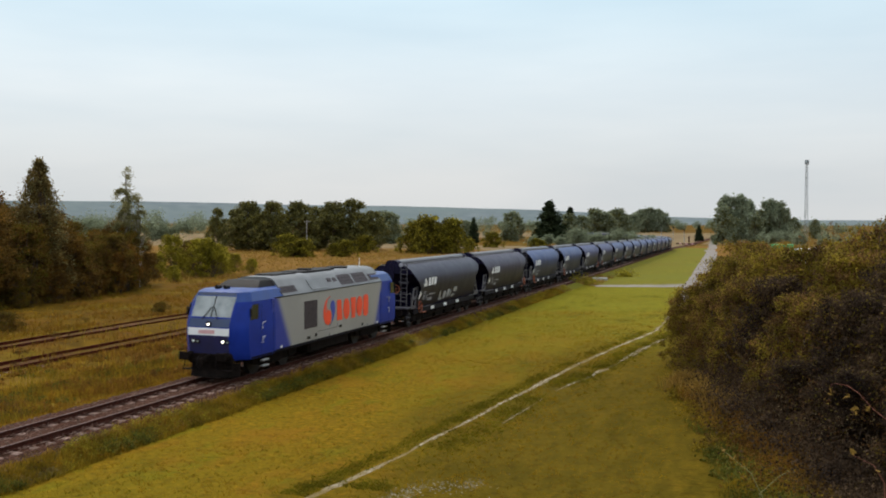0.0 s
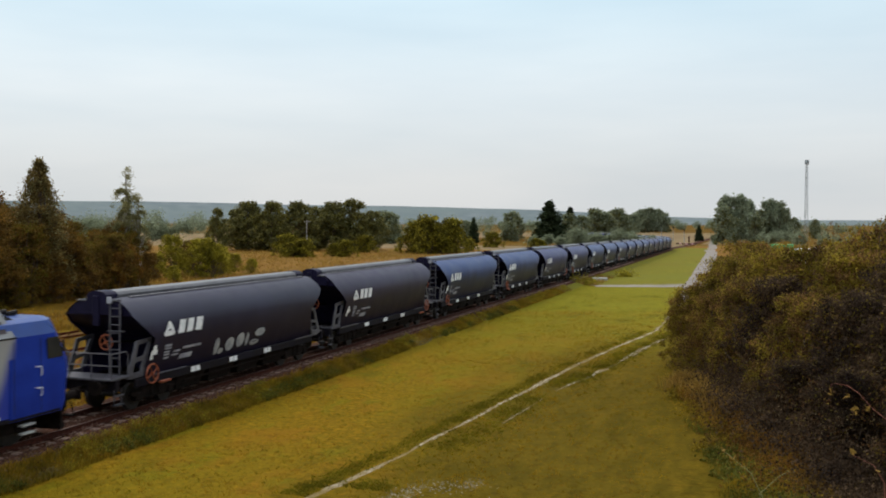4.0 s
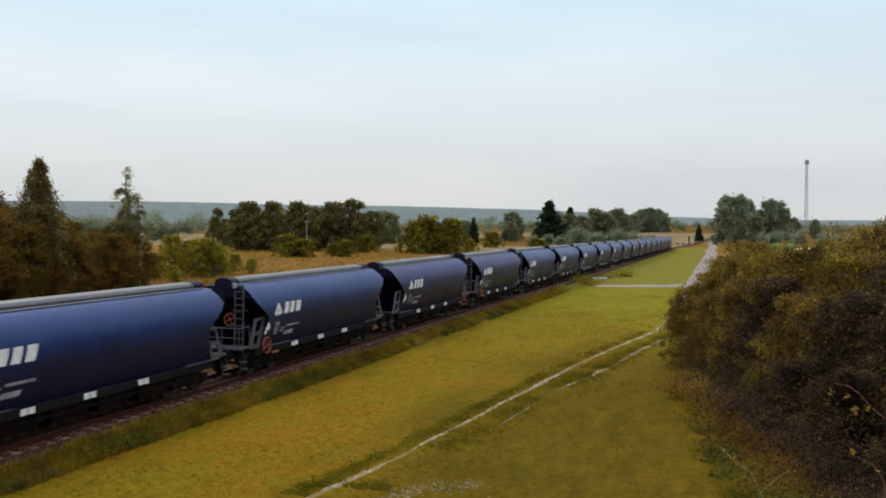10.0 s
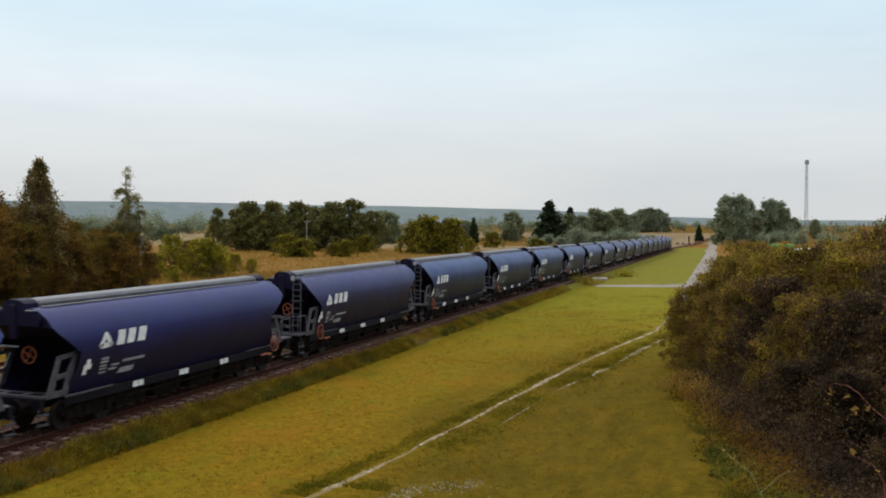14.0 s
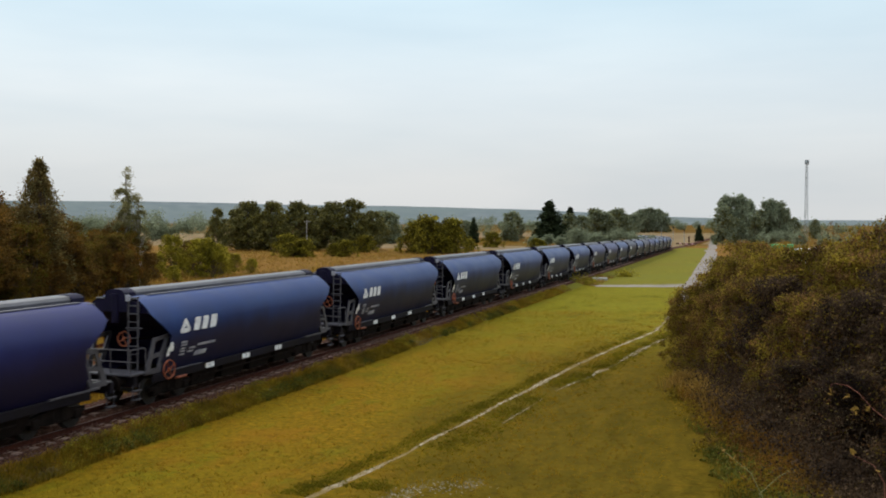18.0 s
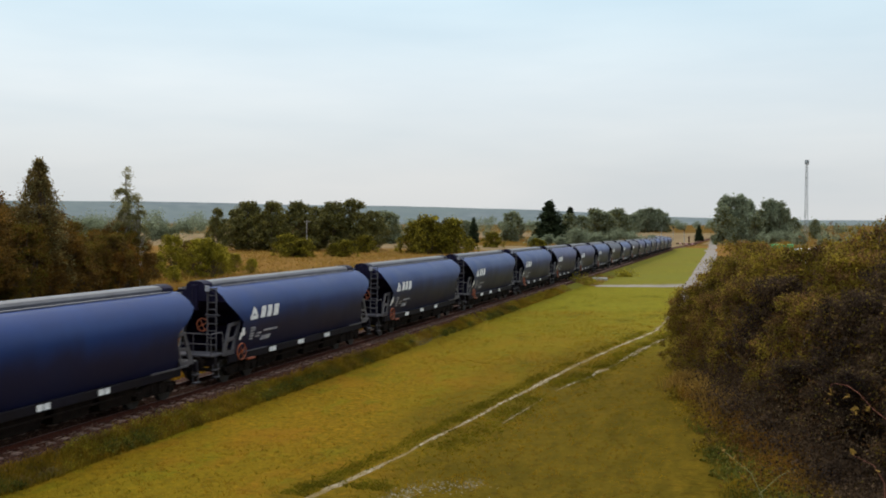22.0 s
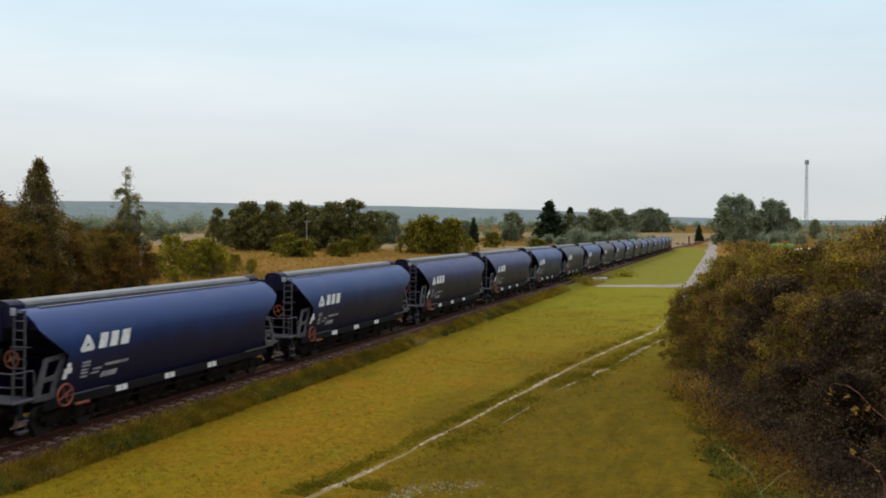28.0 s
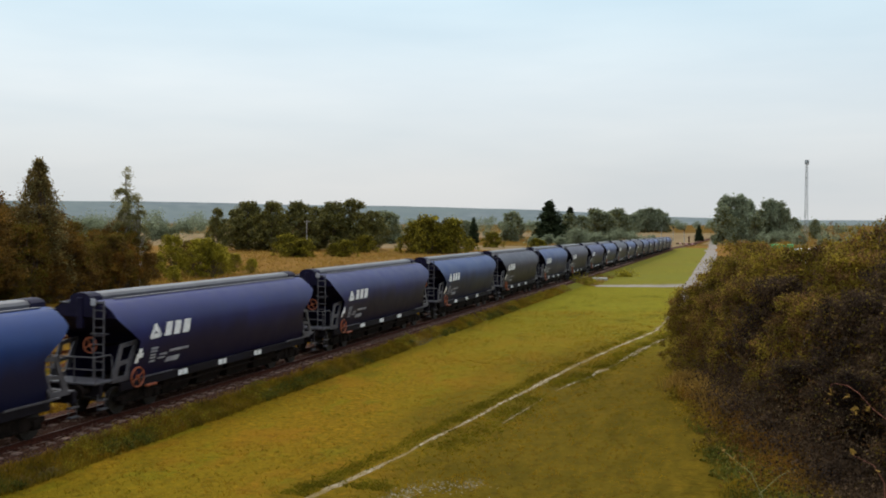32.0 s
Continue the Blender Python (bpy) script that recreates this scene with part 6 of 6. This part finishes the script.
def leafy_weeds(name, label, count, tall, leaves, size, material, seed, places=(), area=None, patch=-1.0):
    """Low broad-leaved weeds in clumps, round places on the plan or over a stretch beside the line."""
    rng, g = random.Random(seed), Geo()
    for _ in range(count):
        if area:
            a, s = rng.uniform(area[0], area[1]), area[2] + (area[3] - area[2]) * rng.random() ** 1.3
            if noise.noise((a * 0.5 + seed, s * 0.3, seed * 0.7)) < patch:
                continue
            p = spot(a, s)
        else:
            x, y, r = rng.choice(places)
            p = at_xy(x + rng.gauss(0, r), y + rng.gauss(0, r * 1.4))
        h = tall * rng.uniform(0.45, 1.35)
        for _ in range(leaves):
            t = rng.random()
            add_leaf(g, rng, p + Vector((rng.gauss(0, 0.35) * h, rng.gauss(0, 0.35) * h, h * t)), size * (1.2 - 0.5 * t))
    tagged(part(name, g, material, None, smooth=0), label, "weeds", kind="stuff")


FOOT = [(-2.7, 39.4, 0.35), (-1.9, 36.6, 0.4), (-1.2, 33.8, 0.45), (-0.5, 31.0, 0.5), (0.1, 28.4, 0.5), (0.7, 26.4, 0.5), (1.4, 25.0, 0.5)]
leafy_weeds("hedge_foot_browning", "browning broad-leaved weeds at the hedge's foot", 330, 0.6, 40, 0.055, L_AUTUMN, 65, FOOT)
leafy_weeds("hedge_foot_olive", "olive broad-leaved weeds at the hedge's foot", 230, 0.45, 34, 0.055, L_WEED, 66, [(x - 0.3, y - 0.6, r) for x, y, r in FOOT])
# Dark leaf colour stands in for the shaded gap under the hedge.
leafy_weeds("hedge_foot_dark", "bramble growth with shade-dark leaves at the hedge's foot", 110, 1.35, 190, 0.06, L_HEDGE_SHADE, 176, [(x + 0.9, y + 1.0, r * 1.2) for x, y, r in FOOT])
leafy_weeds("bank_brambles", "brambles with shade-dark leaves on the bank below the hedge", 80, 0.8, 150, 0.05, L_HEDGE_SHADE, 177, [(2.2, 24.2, 0.5), (3.0, 23.6, 0.5), (3.7, 24.6, 0.5), (2.8, 25.6, 0.5)])
leafy_weeds("hedge_foot_dock", "dark red seeding dock at the hedge's foot", 90, 0.6, 40, 0.045, L_RUST, 67, FOOT[2:6])
leafy_weeds("bank_nettles", "fresh green nettles on the bank", 200, 0.4, 36, 0.055, L_GREEN, 68, [(-0.4, 27.0, 0.3), (0.5, 24.6, 0.4), (1.1, 23.6, 0.4), (1.6, 23.4, 0.4), (-0.9, 29.0, 0.3)])
# Real weeds, whose dark leaves also draw the shadow line at the field's edge.
leafy_weeds("verge_herbs", "dark green broad-leaved weeds along the ballast", 2000, 0.22, 30, 0.042, L_GREEN, 69, area=(2.4, 2.9, 16, 75), patch=0.0)
leafy_weeds("verge_browning", "browning weeds along the ballast", 700, 0.20, 24, 0.034, L_AUTUMN, 70, area=(1.8, 2.75, 16, 85), patch=0.1)
leafy_weeds("verge_yellow", "yellowing weeds along the ballast", 2400, 0.22, 22, 0.032, L_YELLOW, 171, area=(1.8, 2.8, 16, 100), patch=-0.05)
leafy_weeds("verge_flowers", "small pale seed heads among the verge weeds", 700, 0.24, 3, 0.022, L_HEDGE_PALE, 174, area=(1.7, 2.8, 16, 70))
leafy_weeds("straw_bush", "straw-yellow weeds by the lane's end", 46, 0.9, 26, 0.12, L_YELLOW, 175, [(-19.2, 132.0, 0.5), (-18.4, 133.0, 0.5), (-20.6, 110.5, 0.7)])
leafy_weeds("siding_scrub", "dark low scrub in the rough grass by the sidings", 260, 0.5, 60, 0.05, L_AUTUMN, 172, area=(-26, -5, 30, 62), patch=0.28)
leafy_weeds("meadow_rust_herbs", "rust-brown herbs in the rough grass by the track", 2200, 0.26, 24, 0.055, L_RUST, 178, area=(-11.5, -3.4, 20, 62), patch=0.04)
leafy_weeds("meadow_dark_herbs", "dark dock plants in the rough grass by the track", 240, 0.42, 44, 0.05, L_AUTUMN, 179, area=(-11.5, -3.6, 22, 62), patch=0.2)
leafy_weeds("meadow_herbs", "green herbs in the rough grass by the track", 900, 0.26, 30, 0.045, L_GREEN, 173, area=(-10.5, -4, 20, 60), patch=0.12)


def build_stems():
    """Dry stems that stand up from the bank before the camera."""
    rng = random.Random(9)

    def stem(label, pts, r, leaves, bark=None):
        t = thing("bramble_stem", label, "plant stem", group="stems on the bank")
        g = Geo()
        for i, (p, q) in enumerate(zip(pts, pts[1:])):
            k = 1 - 0.7 * i / len(pts)
            g.rod(p, q, r * k, 6, r * (k - 0.7 / len(pts)))
        part("stalk", g, bark or M_TWIG, t)
        for p in leaves:
            g = Geo()
            for _ in range(3):
                add_leaf(g, rng, Vector(p) + Vector((rng.gauss(0, 0.01), 0, rng.gauss(0, 0.01))), 0.022)
            part("leaf", g, L_STRAW, t, smooth=0)
    stem("arching pinkish-brown bramble stem on the bank", [(0.95, 6.6, 3.0), (0.93, 6.75, 4.6), (0.86, 6.8, 5.12), (0.78, 6.83, 5.25), (0.70, 6.85, 5.31), (0.61, 6.87, 5.41), (0.54, 6.89, 5.455), (0.45, 6.9, 5.465), (0.42, 6.9, 5.42)], 0.0036,
         [(0.55, 6.88, 5.38), (0.66, 6.86, 5.32), (0.6, 6.86, 5.30), (0.43, 6.9, 5.40)])
    stem("dry bramble stem with a pale tip on the bank", [(0.70, 5.7, 3.6), (0.66, 5.77, 4.95), (0.655, 5.79, 5.09), (0.6, 5.81, 5.18), (0.49, 5.83, 5.225)], 0.0032, [(0.49, 5.83, 5.225), (0.62, 5.8, 5.15)])
    stem("pale green branching weed stem on the bank", [(0.15, 8.5, 2.6), (0.02, 8.67, 4.1), (-0.1, 8.72, 4.33), (-0.25, 8.74, 4.44), (-0.34, 8.76, 4.5)], 0.0045, [(-0.25, 8.74, 4.44), (-0.18, 8.72, 4.38), (-0.34, 8.76, 4.5)], M_STEM)
    stem("pale green weed stem on the bank", [(0.1, 8.5, 2.6), (-0.02, 8.7, 4.15), (0.12, 8.72, 4.3), (0.22, 8.75, 4.37)], 0.0045, [(0.22, 8.75, 4.37), (0.1, 8.72, 4.28)], M_STEM)
    t = thing("red_dock_plant", "dark red seeding dock plant on the bank", "plant")
    g, h = Geo(), Geo()
    for k in range(5):
        q = Vector((0.80 + 0.03 * k, 6.7, 4.9 + 0.035 * k))
        g.rod((0.85, 6.7, 3.0), q, 0.008, 5, 0.004)
        for _ in range(26):
            add_leaf(h, rng, q - Vector((rng.gauss(0, 0.012), rng.gauss(0, 0.012), rng.random() * 0.22)), 0.014)
    part("stalks", g, M_TWIG, t)
    part("seed_heads", h, mat("dark_red_seeds", (0.12, 0.02, 0.015), (0.24, 0.05, 0.03), 4.0, 0.8, 0), t, smooth=0)


build_stems()

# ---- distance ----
# Haze over the ridge is put into its blue-grey base colour.
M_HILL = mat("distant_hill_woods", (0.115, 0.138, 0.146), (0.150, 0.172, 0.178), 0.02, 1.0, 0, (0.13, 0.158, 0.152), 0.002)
M_CONCRETE = mat("weathered_concrete", (0.30, 0.29, 0.26), (0.44, 0.42, 0.38), 4.0, 0.9, 0.3)
M_POLE = mat("grey_wooden_pole", (0.20, 0.18, 0.16), (0.34, 0.31, 0.28), 5.0, 0.9, 0.3, stretch=(1, 1, 0.2))
M_GALV = mat("galvanised_lattice", (0.22, 0.24, 0.25), (0.32, 0.34, 0.35), 2.0, 0.6, 0.0, metal=0.3)


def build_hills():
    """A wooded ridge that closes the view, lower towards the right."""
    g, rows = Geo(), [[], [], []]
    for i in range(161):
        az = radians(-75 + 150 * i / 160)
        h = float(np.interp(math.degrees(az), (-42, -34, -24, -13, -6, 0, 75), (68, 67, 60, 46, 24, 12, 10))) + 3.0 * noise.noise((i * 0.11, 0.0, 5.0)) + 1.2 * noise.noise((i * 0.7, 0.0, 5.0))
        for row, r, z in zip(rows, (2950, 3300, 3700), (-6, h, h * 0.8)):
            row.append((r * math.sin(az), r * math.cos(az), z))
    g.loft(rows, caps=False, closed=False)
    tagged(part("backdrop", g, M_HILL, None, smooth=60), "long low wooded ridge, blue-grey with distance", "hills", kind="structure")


build_hills()


def woods(name, label, p, q, tall, depth, size, count, material, seed):
    """A far belt of trees from p to q on the plan."""
    rng, g = random.Random(seed), Geo()
    p, q = Vector((*p, 0)), Vector((*q, 0))
    n = int((q - p).length / (tall * 0.45))
    for i in range(n):
        c = p.lerp(q, (i + rng.random()) / n) + Vector((rng.uniform(-depth, depth), rng.uniform(-depth, depth), 0))
        b = at_xy(c.x, c.y)
        h = tall * rng.uniform(0.65, 1.15) * (1 + 0.25 * noise.noise((i * 0.2, seed, 0)))
        for _ in range(4):
            add_clump(g, rng, b + Vector((rng.uniform(-0.25, 0.25) * h, rng.uniform(-0.25, 0.25) * h, h * rng.uniform(0.3, 0.8))), h * 0.3, count // 4, size, 0.9)
    tagged(part(name, g, material, None, smooth=0), label, "woods", kind="stuff")


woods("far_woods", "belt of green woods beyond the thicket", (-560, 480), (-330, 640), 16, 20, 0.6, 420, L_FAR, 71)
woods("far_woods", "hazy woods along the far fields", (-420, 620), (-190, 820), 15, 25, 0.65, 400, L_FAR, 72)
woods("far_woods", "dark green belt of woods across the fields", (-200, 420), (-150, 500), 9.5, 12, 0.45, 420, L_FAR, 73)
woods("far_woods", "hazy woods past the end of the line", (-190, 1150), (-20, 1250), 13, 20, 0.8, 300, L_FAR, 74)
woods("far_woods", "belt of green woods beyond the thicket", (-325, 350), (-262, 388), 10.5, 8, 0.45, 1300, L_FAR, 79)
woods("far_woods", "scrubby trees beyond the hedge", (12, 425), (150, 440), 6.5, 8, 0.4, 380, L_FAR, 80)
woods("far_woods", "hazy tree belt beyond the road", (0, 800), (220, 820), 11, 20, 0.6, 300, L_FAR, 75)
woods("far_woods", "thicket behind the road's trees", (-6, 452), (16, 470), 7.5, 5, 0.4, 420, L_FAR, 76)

# Placed and sized to hide the wagons past the bend from the camera.
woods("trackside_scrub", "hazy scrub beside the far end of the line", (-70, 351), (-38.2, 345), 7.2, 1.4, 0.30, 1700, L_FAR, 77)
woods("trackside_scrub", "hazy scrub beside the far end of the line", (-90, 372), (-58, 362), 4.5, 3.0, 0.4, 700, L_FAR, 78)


def build_mast():
    t = thing("radio_mast", "tall thin grey lattice radio mast with a drum on top", "mast", Matrix.Translation(at_xy(27.1, 715.4)))
    tall, legs = 53.5, []
    for i in range(3):
        a = radians(90 + 120 * i)
        lo, hi = Vector((1.5 * math.cos(a), 1.5 * math.sin(a), 0)), Vector((0.75 * math.cos(a), 0.75 * math.sin(a), tall))
        legs.append((lo, hi))
        part("leg", Geo().rod(lo, hi, 0.16, 6), M_GALV, t)
    for i in range(3):
        g = Geo()
        (a0, a1), (b0, b1) = legs[i], legs[(i + 1) % 3]
        for k in range(22):
            u, v = k / 22, (k + 1) / 22
            g.rod(a0.lerp(a1, u), b0.lerp(b1, v), 0.07, 4).rod(a0.lerp(a1, u), b0.lerp(b1, u), 0.06, 4)
        part("bracing", g, M_GALV, t)
    part("antenna_drum", Geo().rod((0, 0, tall - 1.5), (0, 0, tall + 1.4), 1.5, 14), M_GALV, t, "grey antenna drum")


build_mast()


def build_pole(x, y, tall, label):
    t = thing("utility_pole", label, "pole", Matrix.Translation(at_xy(x, y)), "utility poles")
    part("shaft", Geo().rod((0, 0, -0.4), (0, 0, tall), 0.17, 8, 0.11), M_POLE, t)
    part("crossarm", Geo().box(-0.8, 0.8, -0.06, 0.06, tall - 0.6, tall - 0.45, 0.01), M_POLE, t)
    for dx in (-0.7, 0.0, 0.7):
        part("insulator", Geo().rod((dx, 0, tall - 0.45), (dx, 0, tall - 0.25), 0.05, 8), T_WHITE, t)


build_pole(-117.7, 227.2, 9.0, "grey wooden utility pole before the dark oaks")
build_pole(-118.7, 690.1, 16.0, "tall pale pole among the distant trees")
build_pole(-152, 470, 12.0, "pale pole at the edge of the far woods")


def build_signal(x, y, tall):
    t = thing("railway_signal", "thin grey railway signal post beside the far line", "signal", Matrix.Translation(at_xy(x, y)), "far signals")
    part("post", Geo().rod((0, 0, -0.3), (0, 0, tall), 0.12, 8), M_GALV, t)
    part("signal_head", Geo().box(-0.3, 0.3, -0.2, 0.2, tall - 1.4, tall, 0.08), E_DARK, t)
    part("ladder", Geo().rod((0.3, 0, 0), (0.3, 0, tall - 1.4), 0.03, 4), M_GALV, t)


for x, y, tall in ((-47.5, 520, 8.0), (-40.5, 505, 7.0), (-58, 560, 9.0)):
    build_signal(x, y, tall)


def build_extras():
    t = thing("culvert_slab", "pale broken concrete slab at the lane's end", "concrete slab", Matrix.Translation(spot(3.0, 121)) @ pose(0, 0, 0.05, 4, 0, 20))
    part("slab", Geo().box(-1.0, 1.0, -0.4, 0.4, -0.1, 0.28, 0.06), M_CONCRETE, t)
    t = thing("green_container", "low green container behind the hedge", "container", Matrix.Translation(at_xy(2.9, 190)) @ pose(0, 0, 0, 0, 0, 8))
    green = mat("bright_green_sheet", (0.05, 0.26, 0.08), (0.08, 0.36, 0.12), 2.0, 0.6, 0.1)
    part("body", Geo().box(-2.0, 2.0, -1.2, 1.2, 0, 3.9, 0.06), green, t)
    part("lid", Geo().box(-2.1, 2.1, -1.3, 1.3, 3.9, 4.1, 0.05), green, t)
    for x in (7.0, 9.6):
        t = thing("white_van", "white van parked behind the hedge", "van", Matrix.Translation(at_xy(x, 205)) @ pose(0, 0, 0, 0, 0, 70 + 8 * x), "parked vans")
        part("body", Geo().box(-0.95, 0.95, -2.4, 1.6, 0.35, 3.2, 0.15), E_WHITE, t)
        part("cab", Geo().prism([(1.6, 0.35), (2.6, 0.35), (2.6, 1.2), (2.0, 2.1), (1.6, 2.4)], 0, -0.9, 0.9), E_WHITE, t)
        part("windscreen", Geo().prism([(2.58, 1.22), (2.62, 1.22), (2.02, 2.12), (1.98, 2.12)], 0, -0.8, 0.8), E_SIDEGLASS, t)
        for xx in (-0.85, 0.85):
            for yy in (-1.5, 1.6):
                part("wheel", Geo().rod((xx - 0.12, yy, 0.35), (xx + 0.12, yy, 0.35), 0.35, 14), T_STEEL, t)
    t = thing("road_barrier", "low red and white barrier beside the grass", "barrier", Matrix.Translation(at_xy(-32.1, 412)))
    for i in range(7):
        part("rail_section", Geo().box(-4.2 + 1.2 * i, -3.0 + 1.2 * i, -0.08, 0.08, 0.7, 1.1), E_PINK if i % 2 else M_RAIL, t)
    for i in range(4):
        part("post", Geo().rod((-4 + 2.6 * i, 0, -0.2), (-4 + 2.6 * i, 0, 1.0), 0.08, 6), M_POLE, t)
    t = thing("garden_shed", "low pale shed with a red tiled roof behind the hedge", "shed", Matrix.Translation(at_xy(17.7, 300)) @ pose(0, 0, 0, 0, 0, 12))
    part("wall", Geo().box(-2.2, 2.2, -1.8, 1.8, -0.3, 2.1, 0.02), M_CONCRETE, t)
    part("roof", Geo().prism([(-2.5, 2.1), (2.5, 2.1), (0, 3.6)], 1, -2.0, 2.0), mat("red_roof_tiles", (0.30, 0.07, 0.035), (0.42, 0.12, 0.06), 3.0, 0.8, 0.2), t, "red tiled gable roof")
    part("door", Geo().box(-0.5, 0.5, -1.86, -1.79, -0.2, 1.8), M_POLE, t)
    t = thing("marker_post", "short dark red post beside the road", "post", Matrix.Translation(at_xy(-38.0, 505)))
    part("shaft", Geo().box(-0.35, 0.35, -0.3, 0.3, -0.2, 3.0, 0.05), M_RAIL, t)
    part("cap", Geo().box(-0.4, 0.4, -0.35, 0.35, 3.0, 3.15, 0.03), M_RAIL, t)


build_extras()
motions()
